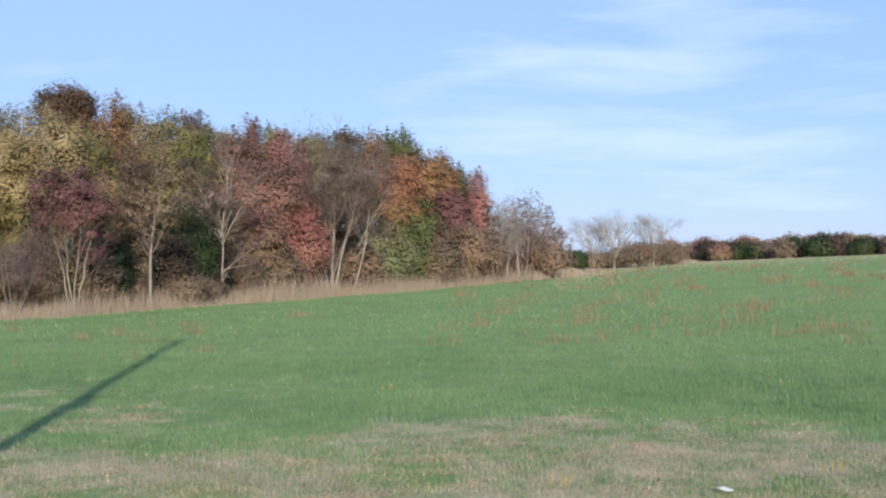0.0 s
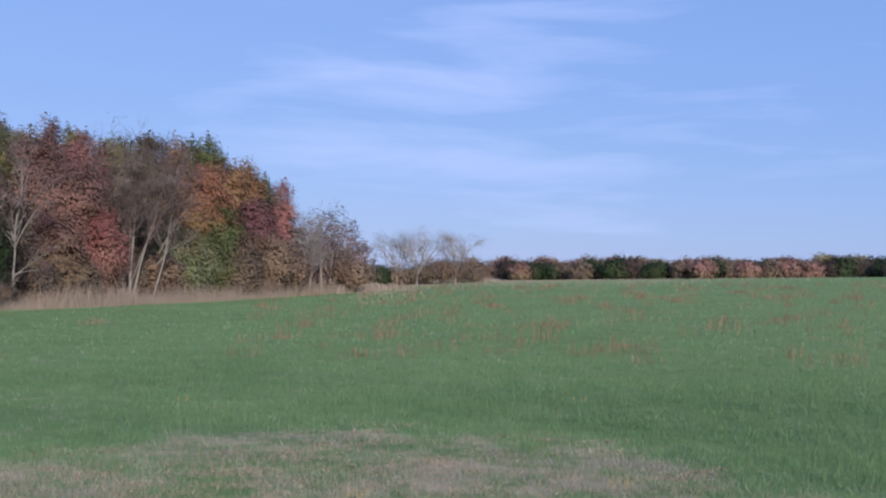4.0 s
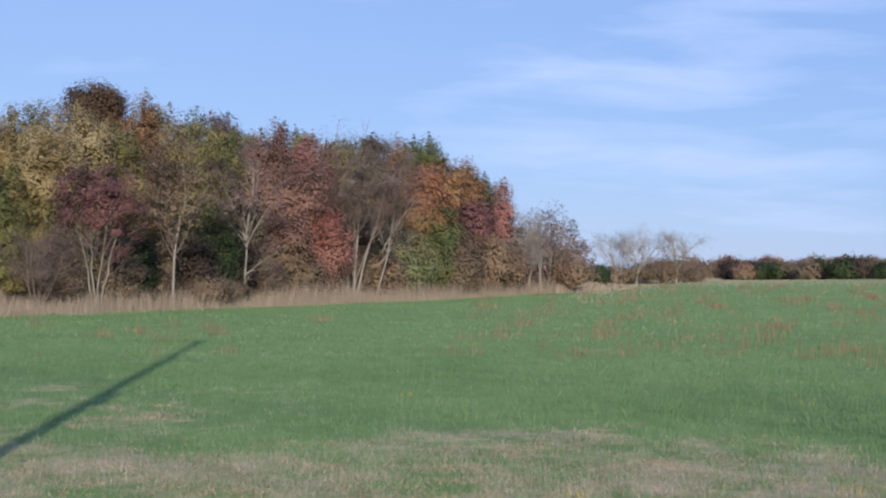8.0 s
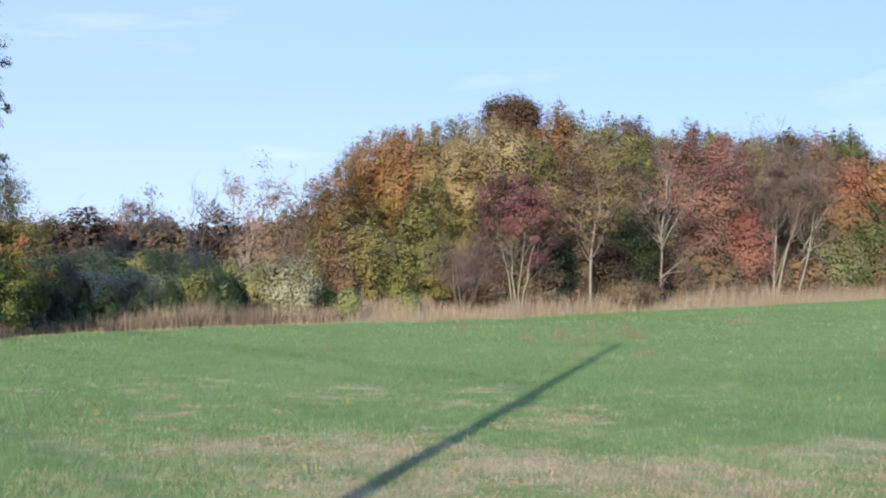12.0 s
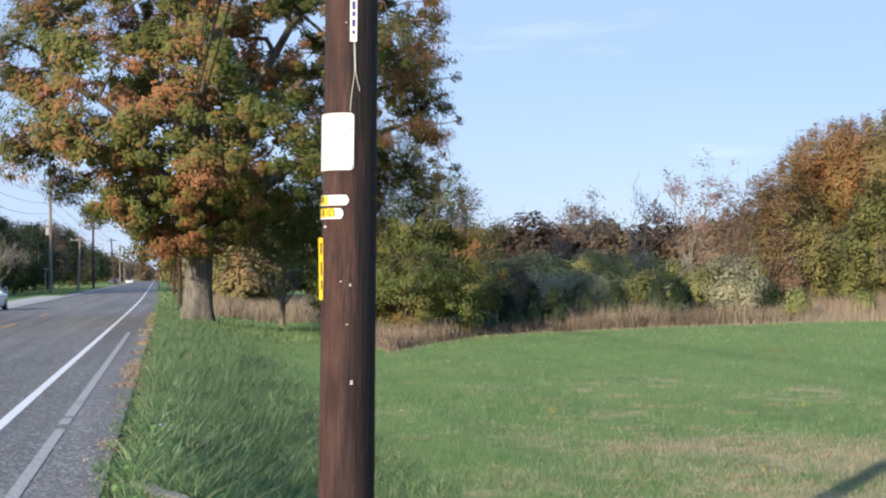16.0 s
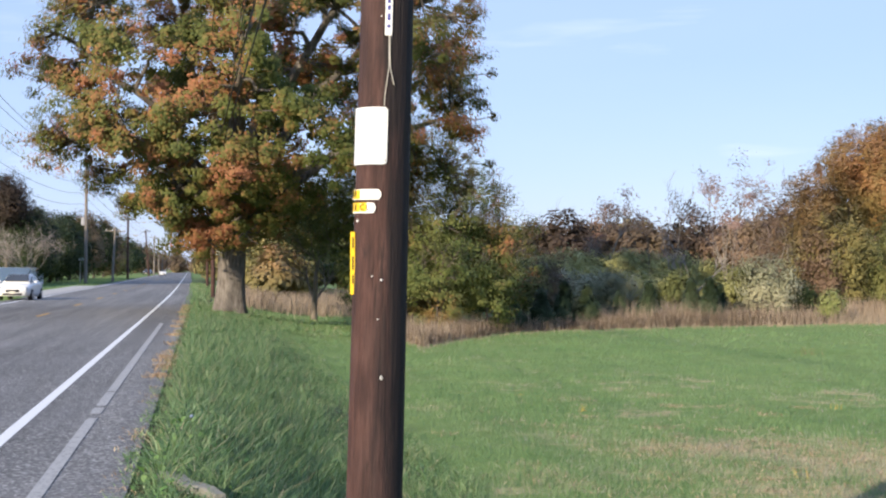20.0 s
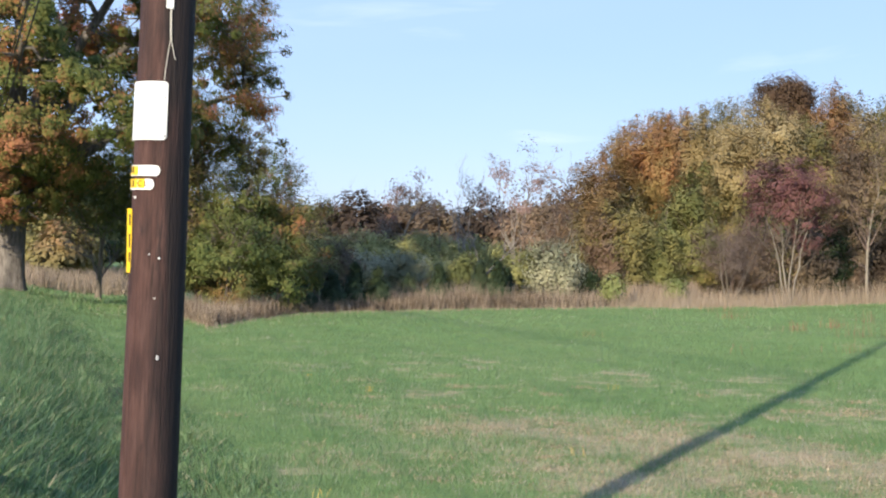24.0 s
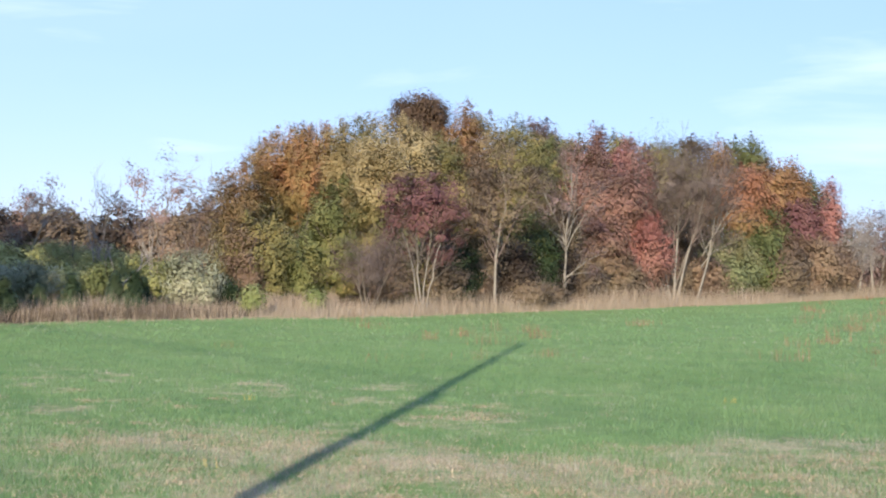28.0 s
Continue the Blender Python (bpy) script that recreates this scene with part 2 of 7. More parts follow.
c = b.mix(b.noise(0.35, 4), b.ramp(b.island(), (0.0, (0.22, 0.165, 0.125)), (0.5, (0.39, 0.31, 0.24)), (1.0, (0.58, 0.48, 0.375))), (0.36, 0.285, 0.215))
b.color(c).thin(c, 0.2)
M_STALK = b.m
b = Nodes("cut_straw", 0.8, spec=0.1)
b.color(b.ramp(b.island(), (0.0, (0.14, 0.105, 0.07)), (0.3, (0.31, 0.24, 0.16)), (0.85, (0.45, 0.365, 0.255)), (1.0, (0.56, 0.46, 0.32))))
M_STRAW = b.m
b = Nodes("creeping_dead_grass", 0.8, spec=0.1)
c = b.ramp(b.island(), (0.0, (0.19, 0.125, 0.08)), (0.5, (0.35, 0.25, 0.16)), (1.0, (0.48, 0.39, 0.26)))
b.color(c)
M_CREEP = b.m
b = Nodes("dead_brush", 0.85, spec=0.1)
c = b.ramp(b.island(), (0.0, (0.075, 0.055, 0.042)), (0.7, (0.15, 0.11, 0.08)), (1.0, (0.27, 0.205, 0.14)))
b.color(c)
M_DEAD = b.m
b = Nodes("dock_weed", 0.8, spec=0.1)
c = b.ramp(b.island(), (0.0, (0.18, 0.095, 0.065)), (0.5, (0.27, 0.155, 0.10)), (1.0, (0.36, 0.26, 0.16)))
b.color(c).thin(c, 0.2)
M_WEED = b.m
b = Nodes("gold_weed", 0.8, spec=0.1)
b.color(b.ramp(b.island(), (0.0, (0.45, 0.30, 0.07)), (1.0, (0.60, 0.45, 0.15))))
M_GOLD = b.m

b = Nodes("asphalt", 0.85, spec=0.25)
v = b.coord()
along = b.n("ShaderNodeMapping", {"Vector": v, "Rotation": (0, 0, -math.atan2(flat_dir(53.3).y, flat_dir(53.3).x))}).outputs[0]
along = b.n("ShaderNodeMapping", {"Vector": along, "Scale": (0.03, 1.0, 1.0)}).outputs[0]
lane = b.noise(1.1, 5, 0.65, along)
f1 = b.noise(60, 5, 0.8, v)
f2 = b.noise(0.35, 5, 0.6, b.coord("Object", (1, 1, 1)))
cell = b.n("ShaderNodeTexVoronoi", {"Vector": v, "Scale": 42.0})
stone = b.n("ShaderNodeSeparateColor", {0: cell.outputs["Color"]}).outputs[0]
c = b.ramp(stone, (0.0, (0.065, 0.063, 0.06)), (0.45, (0.15, 0.146, 0.14)), (0.78, (0.25, 0.243, 0.23)), (1.0, (0.60, 0.58, 0.54)))
c = b.mix(0.25, c, b.ramp(f1, (0.3, (0.10, 0.098, 0.096)), (0.7, (0.30, 0.29, 0.28))))
c = b.mix(b.ramp(f2, (0.4, (0, 0, 0)), (0.7, (0.45, 0.45, 0.45))), c, (0.25, 0.245, 0.24))
c = b.mix(1.0, c, b.ramp(lane, (0.34, (0.72, 0.72, 0.72)), (0.52, (0.95, 0.95, 0.95)), (0.70, (1.28, 1.26, 1.22))), "MULTIPLY")
b.color(c).bump(f1, 0.5, 0.01)
M_ASPHALT = b.m


def road_paint(name, c, wear):
    b = Nodes(name, 0.7, spec=0.3)
    f = b.noise(28, 6, 0.75)
    b.color(b.mix(b.ramp(f, (wear - 0.08, (1, 1, 1)), (wear + 0.08, (0, 0, 0))), c, (0.16, 0.155, 0.15)))
    b.bump(f, 0.3, 0.004)
    return b.m


M_WHITE_LINE = road_paint("white_line_paint", (0.78, 0.78, 0.76), 0.28)
M_OLD_LINE = road_paint("old_line_paint", (0.42, 0.41, 0.39), 0.42)
M_YELLOW_LINE = road_paint("yellow_line_paint", (0.62, 0.33, 0.05), 0.38)
M_CONCRETE = plain("concrete", (0.46, 0.44, 0.41), 0.85, vary=0.2, scale=2.0, bump=0.3)

M_BARK_PALE = bark("pale_bark", (0.21, 0.18, 0.15), (0.47, 0.43, 0.37), 2.5)
M_BARK_GREY = bark("grey_bark", (0.15, 0.125, 0.10), (0.29, 0.25, 0.21), 2.5)
M_BARK_OAK = bark("oak_bark", (0.085, 0.072, 0.062), (0.40, 0.365, 0.325), 3.4, 1.0)
M_TWIG = plain("twig_bark", (0.17, 0.125, 0.11), 0.85, vary=0.3, scale=2.0, bump=0)
M_TWIG_PALE = plain("pale_twig", (0.27, 0.23, 0.205), 0.85, vary=0.25, scale=2.0, bump=0)

LEAF = dict(
    maroon=leaf("maroon_leaf", (0.099, 0.053, 0.053), (0.171, 0.076, 0.076), (0.221, 0.114, 0.103)),
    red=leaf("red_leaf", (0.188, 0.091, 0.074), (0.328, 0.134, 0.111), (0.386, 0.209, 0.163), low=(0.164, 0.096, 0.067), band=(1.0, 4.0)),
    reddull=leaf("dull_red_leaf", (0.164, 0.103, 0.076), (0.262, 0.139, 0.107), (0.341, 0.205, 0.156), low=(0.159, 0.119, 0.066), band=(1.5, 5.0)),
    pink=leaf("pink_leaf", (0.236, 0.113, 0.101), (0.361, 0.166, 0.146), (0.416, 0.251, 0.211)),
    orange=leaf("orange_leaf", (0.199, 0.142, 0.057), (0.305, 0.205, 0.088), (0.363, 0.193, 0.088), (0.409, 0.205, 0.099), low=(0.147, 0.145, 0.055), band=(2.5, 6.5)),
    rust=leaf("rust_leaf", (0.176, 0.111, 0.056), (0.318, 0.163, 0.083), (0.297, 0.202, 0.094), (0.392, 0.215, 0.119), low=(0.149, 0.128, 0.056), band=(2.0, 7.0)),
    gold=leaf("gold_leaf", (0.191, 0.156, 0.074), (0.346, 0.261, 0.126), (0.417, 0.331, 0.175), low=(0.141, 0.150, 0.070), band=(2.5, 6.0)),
    olive=leaf("olive_leaf", (0.137, 0.127, 0.052), (0.238, 0.210, 0.081), (0.353, 0.269, 0.110)),
    leafgreen=leaf("fresh_green_leaf", (0.127, 0.138, 0.050), (0.196, 0.205, 0.074), (0.287, 0.259, 0.099)),
    green=leaf("green_leaf", (0.071, 0.085, 0.033), (0.132, 0.149, 0.057), (0.207, 0.201, 0.083)),
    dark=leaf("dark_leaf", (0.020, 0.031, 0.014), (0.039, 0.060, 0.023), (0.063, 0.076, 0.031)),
    brown=leaf("brown_leaf", (0.129, 0.085, 0.059), (0.213, 0.142, 0.093), (0.277, 0.198, 0.128)),
    dome=leaf("dark_brown_leaf", (0.080, 0.052, 0.034), (0.125, 0.080, 0.050), (0.165, 0.108, 0.065)),
    umber=leaf("umber_leaf", (0.101, 0.075, 0.053), (0.169, 0.123, 0.084), (0.219, 0.166, 0.103)),
    silver=leaf("silver_leaf", (0.175, 0.182, 0.108), (0.305, 0.302, 0.196), (0.405, 0.383, 0.266)),
    greygreen=leaf("grey_green_leaf", (0.132, 0.138, 0.050), (0.248, 0.250, 0.095), (0.357, 0.343, 0.149)),
    sage=leaf("sage_leaf", (0.205, 0.206, 0.078), (0.330, 0.322, 0.126), (0.435, 0.405, 0.180)),
    lime=leaf("lime_leaf", (0.113, 0.142, 0.049), (0.209, 0.238, 0.087), (0.290, 0.300, 0.124)),
    cedar=leaf("cedar_leaf", (0.022, 0.037, 0.018), (0.042, 0.065, 0.030), (0.063, 0.083, 0.044), through_=0.05),
    oak=leaf("oak_leaf", (0.071, 0.092, 0.029), (0.100, 0.125, 0.037), (0.125, 0.145, 0.044), (0.165, 0.165, 0.052), (0.235, 0.168, 0.062), (0.320, 0.158, 0.074), (0.385, 0.170, 0.095), through_=0.32, lump=0.60, grain=0.96, turned=0.02),
    oak_green=leaf("oak_green_leaf", (0.060, 0.083, 0.026), (0.114, 0.141, 0.043), (0.176, 0.183, 0.060), (0.297, 0.189, 0.077), lump=0.35),
    twig=leaf("twig_haze", (0.075, 0.055, 0.047), (0.125, 0.095, 0.080), (0.18, 0.14, 0.118), through_=0.1),
    twig_pale=leaf("pale_twig_haze", (0.18, 0.158, 0.142), (0.265, 0.235, 0.212), (0.34, 0.305, 0.28), through_=0.1),
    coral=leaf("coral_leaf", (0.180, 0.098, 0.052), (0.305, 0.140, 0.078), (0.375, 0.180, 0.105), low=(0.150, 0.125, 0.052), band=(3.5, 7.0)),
    # deep russet leaves, with some shade mixed into the colour
    gloom=leaf("shaded_russet_leaf", (0.031, 0.025, 0.019), (0.055, 0.040, 0.030), (0.076, 0.053, 0.040)),
    mauve=leaf("mauve_leaf", (0.138, 0.095, 0.085), (0.230, 0.152, 0.142), (0.324, 0.226, 0.197)),
)

# ---------------------------------------------------------------- helpers for meshes


def mesh_of(name, verts, faces, mats=()):
    """A mesh from arrays of vertices (n, 3) and of faces (m, 3 or 4)."""
    me = bpy.data.meshes.new(name)
    verts, faces = np.asarray(verts, np.float32), np.asarray(faces, np.int32)
    k = faces.shape[1]
    me.vertices.add(len(verts))
    me.vertices.foreach_set("co", verts.ravel())
    me.loops.add(faces.size)
    me.loops.foreach_set("vertex_index", faces.ravel())
    me.polygons.add(len(faces))
    me.polygons.foreach_set("loop_start", np.arange(0, faces.size, k, dtype=np.int32))
    for m in mats:
        me.materials.append(m)
    me.update(calc_edges=True)
    me.validate()
    return me


def from_bm(name, bm, mat, smooth=False):
    me = bpy.data.meshes.new(name)
    bmesh.ops.recalc_face_normals(bm, faces=bm.faces)
    bm.to_mesh(me)
    bm.free()
    me.materials.append(mat)
    if smooth:
        for p in me.polygons:
            p.use_smooth = True
    return me


def part(name, data, material, parent, label="", m=None, smooth=False):
    """Links a bmesh or a mesh as ONE mesh object under a thing or a part."""
    if isinstance(data, bmesh.types.BMesh):
        data = from_bm(name, data, material, smooth)
    elif not data.materials:
        data.materials.append(material)
    ob = new(name, data)
    ob.parent = parent
    if m is not None:
        ob.matrix_basis = m
    return tagged(ob, label)


def thing(name, m, label, category, group="", kind=""):
    ob = new(name)
    ob.empty_display_size = 0.2
    ob.matrix_basis = m
    return tagged(ob, label, category, group, kind)


def box_bm(sx, sy, sz, m=None, bevel=0.0, seg=1):
    bm = bmesh.new()
    bmesh.ops.create_cube(bm, size=1)
    bmesh.ops.scale(bm, vec=(sx, sy, sz), verts=bm.verts)
    if bevel:
        bmesh.ops.bevel(bm, geom=bm.edges[:], offset=bevel, segments=seg, affect="EDGES", profile=0.6)
    if m is not None:
        bmesh.ops.transform(bm, matrix=m, verts=bm.verts)
    return bm


def merge_bm(*bms):
    out = bmesh.new()
    for q in bms:
        me = bpy.data.meshes.new("tmp")
        q.to_mesh(me)
        q.free()
        out.from_mesh(me)
        bpy.data.meshes.remove(me)
    return out


def tube_arrays(lines, sides):
    """Tapered tubes along lines of (points, radii)."""
    V, F, base = [], [], 0
    ang = np.linspace(0, 2 * math.pi, sides, endpoint=False)
    ca, sa = np.cos(ang), np.sin(ang)
    for pts, rad in lines:
        pts = np.asarray(pts, float)
        k = len(pts)
        d = np.gradient(pts, axis=0)
        d /= np.linalg.norm(d, axis=1)[:, None] + 1e-9
        ref = np.array([1.0, 0, 0]) if abs(d[0][0]) < 0.8 else np.array([0, 1.0, 0])
        s = np.cross(d, ref)
        s /= np.linalg.norm(s, axis=1)[:, None] + 1e-9
        t = np.cross(d, s)
        ring = pts[:, None, :] + np.asarray(rad)[:, None, None] * (ca[None, :, None] * s[:, None, :] + sa[None, :, None] * t[:, None, :])
        V.append(ring.reshape(-1, 3))
        for i in range(k - 1):
            for j in range(sides):
                a, c2 = base + i * sides + j, base + i * sides + (j + 1) % sides
                F.append((a, c2, c2 + sides, a + sides))
        base += k * sides
    return np.concatenate(V), np.array(F)


def tube_mesh(name, lines, sides, mat, smooth=True):
    v, f = tube_arrays(lines, sides)
    me = mesh_of(name, v, f, [mat])
    if smooth:
        me.polygons.foreach_set("use_smooth", np.ones(len(me.polygons), dtype=bool))
    return me


# ---------------------------------------------------------------- lie of the land
ROAD_AZ = 53.3
RU, RN = flat_dir(ROAD_AZ), flat_dir(ROAD_AZ + 90)


def bend(u):
    """The road leaves its first line slowly."""
    q = np.asarray(u, float) - 75.0
    return 0.0095 * 0.5 * (q + np.sqrt(q * q + 900.0))


def road_uv(x, y):
    u = RU.x * x + RU.y * y
    return u, RN.x * x + RN.y * y - bend(u)


def on_road(u, n, z=0.0):
    n = n + float(bend(u))
    return Vector((RU.x * u + RN.x * n, RU.y * u + RN.y * n, z))


def land(x, y):
    """Height of the ground: the road at 0, a bank down to the field, and the field rising slowly away from the woods."""
    x, y = np.asarray(x, float), np.asarray(y, float)
    r = 0.985 * x + 0.174 * y - 5
    rr = 0.5 * (r + np.sqrt(r * r + 150))
    d = np.hypot(x, y)
    zf = -0.75 + 0.0354 * np.minimum(rr * np.where(d < 200, 1, 200 / np.maximum(d, 1)), 130)
    u, n = road_uv(x, y)
    w0, w1 = 0.6, -1.4 - 4 * np.clip((u - 12) / 30, 0, 1)
    q = np.clip((n - w1) / (w0 - w1), 0, 1)
    q = q * q * (3 - 2 * q)
    return zf * (1 - q)


def spot(az, d, z=None):
    p = flat_dir(az) * d
    return Vector((p.x, p.y, float(land(p.x, p.y)) if z is None else z))


# dry lumps in the cut grass: x, y, radius
DRY = [(0.0, 15.6, 0.9), (1.2, 15.6, 0.9), (0.6, 13.2, 0.8), (2.5, 14.3, 0.8), (3.2, 12.9, 0.8), (-5.7, 19.6, 0.4), (3.4, 16.3, 0.3), (-8.1, 13.2, 0.9),
       (-6.7, 14.1, 0.7), (-11.2, 16.6, 0.7), (-14.1, 21.7, 0.6), (-8.2, 21.2, 0.8), (-5.6, 17.7, 0.4), (-4.1, 12.6, 0.6), (-6.0, 11.6, 0.6), (-3.1, 13.4, 0.5),
       (-10.4, 22.1, 0.5), (-15.4, 18.8, 0.5), (-5.5, 12.5, 0.7), (-1.6, 12.2, 0.8), (1.8, 11.8, 0.9), (3.9, 12.0, 0.6)]
# longer, darker grass
LUSH = [(2.4, 20.5, 3.2), (7.5, 16.5, 3.0), (8.5, 21.0, 3.5), (4.6, 17.5, 2.0), (5.8, 13.6, 1.3), (-1.4, 19.2, 1.6), (-9.5, 27.0, 3.0), (-17.0, 31.0, 4.0), (-3.0, 27.0, 3.0)]


def dryness(x, y):
    s = 0.06 + 0.08 * np.exp(-((np.hypot(x, y) / 16.0) ** 4))
    u, n = road_uv(x, y)
    s = s + 0.17 * np.exp(-(((n + 9.5) / 6.5) ** 2)) * np.exp(-((np.hypot(x, y) / 22.0) ** 4))
    for cx, cy, r in DRY:
        s = s + 0.36 * np.exp(-((x - cx) ** 2 + ((y - cy) / 1.5) ** 2) / (3.0 * r * r))
    for cx, cy, r in LUSH:
        s = s - 0.34 * np.exp(-((x - cx) ** 2 + ((y - cy) / 0.8) ** 2) / (r * r))
    return np.clip(s, -0.5, 0.62)


def set_dry(me, vals):
    me.attributes.new("dry", "FLOAT", "POINT").data.foreach_set("value", np.asarray(vals, np.float32))


# ---------------------------------------------------------------- ground and road
NA = 400
radii = np.concatenate([np.linspace(0.004, 30, 61), 30 * np.power(4000 / 30, np.linspace(0, 1, 91)[1:])])
aa = np.linspace(0, 2 * math.pi, NA, endpoint=False)
gx, gy = np.outer(radii, np.cos(aa)).ravel(), np.outer(radii, np.sin(aa)).ravel()
gz = land(gx, gy)
gu, gn = road_uv(gx, gy)
under = (gn > 1.25) & (gn < 8.5) & (np.abs(gu) < 700)
gz = np.where(under, gz - 0.05, gz)
rough_n = np.array([noise.noise((x * 0.35, y * 0.35, 0.0)) for x, y in zip(gx, gy)])
gz = gz + np.where((gn < -0.6) & (np.hypot(gx, gy) < 150), 0.012 * rough_n, 0)
idx = np.arange(len(radii) * NA).reshape(len(radii), NA)
quads = np.stack([idx[:-1], np.roll(idx[:-1], -1, 1), np.roll(idx[1:], -1, 1), idx[1:]], -1).reshape(-1, 4)
gv = np.concatenate([np.stack([gx, gy, gz], 1)])
me = mesh_of("ground", gv, quads, [M_GROUND])
me.polygons.foreach_set("use_smooth", np.ones(len(me.polygons), dtype=bool))
set_dry(me, np.where(gn > 8.6, 0.0, dryness(gx, gy)))
wob = 0.35 * rough_n
me.attributes.new("thatch", "FLOAT", "POINT").data.foreach_set("value", (np.clip(np.minimum((gn + wob + 2.7) / 0.9, (0.66 - gn) / 0.1), 0, 1) * np.clip((gu + wob - 1.2) / 2.0, 0, 1)).astype(np.float32))
tagged(new("ground", me), "green mown field with dry tan patches", "field", kind="structure")


def strip(name, us, n0, n1, z, mat, camber=False):
    """A band along the road between the offsets n0 and n1."""
    V, F = [], []
    cols = 7 if camber else 2
    for u in us:
        for j in range(cols):
            q = j / (cols - 1)
            p = on_road(u, n0 + (n1 - n0) * q, z + (0.03 * (1 - (2 * q - 1) ** 2) if camber else 0))
            V.append(p[:])
    for i in range(len(us) - 1):
        for j in range(cols - 1):
            a = i * cols + j
            F.append((a, a + 1, a + cols + 1, a + cols))
    return mesh_of(name, V, np.array(F), [mat])


US = list(range(-200, 60, 10)) + list(range(60, 700, 10))
road = tagged(new("road", strip("road", US, 0.54, 9.1, 0.012, M_ASPHALT, False)), "worn grey asphalt road with painted lines", "road", kind="structure")


def zc(n):
    return 0.015


tagged(new("edge_line", strip("edge_line", US, 1.70, 1.82, zc(1.85), M_WHITE_LINE)), "white painted edge line on the asphalt", "road marking", kind="structure")
tagged(new("edge_line", strip("edge_line", US, 8.22, 8.38, zc(8.3), M_WHITE_LINE)), "white painted edge line on the asphalt", "road marking", kind="structure")
tagged(new("old_line", strip("old_line", list(range(-40, 12, 4)) + [13.0, 13.4], 1.07, 1.17, zc(1.2) + 0.002, M_OLD_LINE)), "faded grey shoulder line, broken in places", "road marking", kind="structure")
for a, c2 in ((13.8, 14.4), (14.6, 16.2), (16.3, 36.6)):
    tagged(new("old_line", strip("old_line", list(np.linspace(a, c2, 4)), 1.07, 1.18, zc(1.2) + 0.002, M_OLD_LINE)), "faded grey shoulder line, broken in places", "road marking", kind="structure")
for k in range(-2, 18):
    tagged(new("centre_dash", strip("centre_dash", list(np.linspace(30.0 + 12.2 * k, 33.2 + 12.2 * k, 3)), 5.03, 5.16, zc(5.1), M_YELLOW_LINE)),
           "yellow painted centre dash", "road marking", "centre dashes", "structure")
tagged(new("driveway", strip("driveway", list(np.linspace(74, 118, 8)), 8.6, 10.6, 0.018, M_CONCRETE)), "pale worn concrete lay-by beside the road", "pavement", kind="structure")

# ---------------------------------------------------------------- grass
rng = np.random.default_rng(7)


def blade_mesh(name, x, y, h, w, lean, mat, two=True, z=None, dry=None, lean_dir=None):
    """Upright blades of grass: a bent blade of two pieces, or one triangle each."""
    k = len(x)
    z = land(x, y) if z is None else z
    th = rng.uniform(0, 2 * math.pi, k)
    s = np.stack([np.cos(th), np.sin(th), np.zeros(k)], 1) * (np.asarray(w) * 0.5)[:, None]
    ph = rng.uniform(0, 2 * math.pi, k) if lean_dir is None else lean_dir + rng.normal(0, 0.6, k)
    ln = np.stack([np.cos(ph), np.sin(ph), np.zeros(k)], 1) * (lean * h * rng.uniform(0.2, 1, k))[:, None]
    p = np.stack([x, y, z - 0.02], 1)
    upv = np.stack([np.zeros(k), np.zeros(k), h], 1)
    if two:
        V = np.stack([p - s, p + s, p + 0.6 * upv + 0.35 * ln + 0.7 * s, p + 0.6 * upv + 0.35 * ln - 0.7 * s, p + upv + ln], 1).reshape(-1, 3)
        b0 = np.arange(k) * 5
        F = np.concatenate([np.stack([b0, b0 + 1, b0 + 2], 1), np.stack([b0, b0 + 2, b0 + 3], 1), np.stack([b0 + 3, b0 + 2, b0 + 4], 1)])
        rep = 5
    else:
        V = np.stack([p - s, p + s, p + upv + ln], 1).reshape(-1, 3)
        b0 = np.arange(k) * 3
        F = np.stack([b0, b0 + 1, b0 + 2], 1)
        rep = 3
    me = mesh_of(name, V, F, [mat])
    if dry is not None:
        set_dry(me, np.repeat(dry, rep))
    return me


def wedge(count, r0, r1, a0=-34, a1=72):
    r = np.sqrt(rng.uniform(r0 * r0, r1 * r1, count))
    az = np.radians(rng.uniform(a0, a1, count))
    return -np.sin(az) * r, np.cos(az) * r


EDGE_AZ = [-9.0, -7.2, -4.8, -2.3, -0.5, 4.1, 11.4, 18.8, 27.4, 33.4, 40.7, 43.9, 47.5]
EDGE_D = [320.0, 300.0, 190.0, 130.0, 115.0, 94.7, 74.8, 61.0, 54.1, 51.2, 44.7, 37.8, 52.0]


def edge_at(az):
    return np.interp(az, EDGE_AZ, EDGE_D)


def az_of(x, y):
    return np.degrees(np.arctan2(-x, y))


def field_grass(name, count, r0, r1, h0, h1, w0, w1, two):
    x, y = wedge(count, r0, r1)
    u, n = road_uv(x, y)
    keep = (n < 0.45) & (np.hypot(x, y) < np.where(az_of(x, y) > 46, 60, edge_at(az_of(x, y)) + 2))
    x, y = x[keep], y[keep]
    tall = np.array([noise.noise((a * 0.5, c * 0.5, 3.3)) + 1.1 * noise.noise((a * 2.6, c * 2.6, 5.3)) for a, c in zip(x, y)])
    d = dryness(x, y)
    h = rng.uniform(h0, h1, len(x)) * np.clip(0.95 + 0.75 * tall, 0.45, 2.2) * (1 - 0.45 * d)
    me = blade_mesh(name, x, y, h, rng.uniform(w0, w1, len(x)), 0.7, M_BLADE if r0 < 30 else M_BLADE_FAR, two, dry=d)
    return tagged(new(name, me), "short green and tan field grass", "grass", kind="stuff")


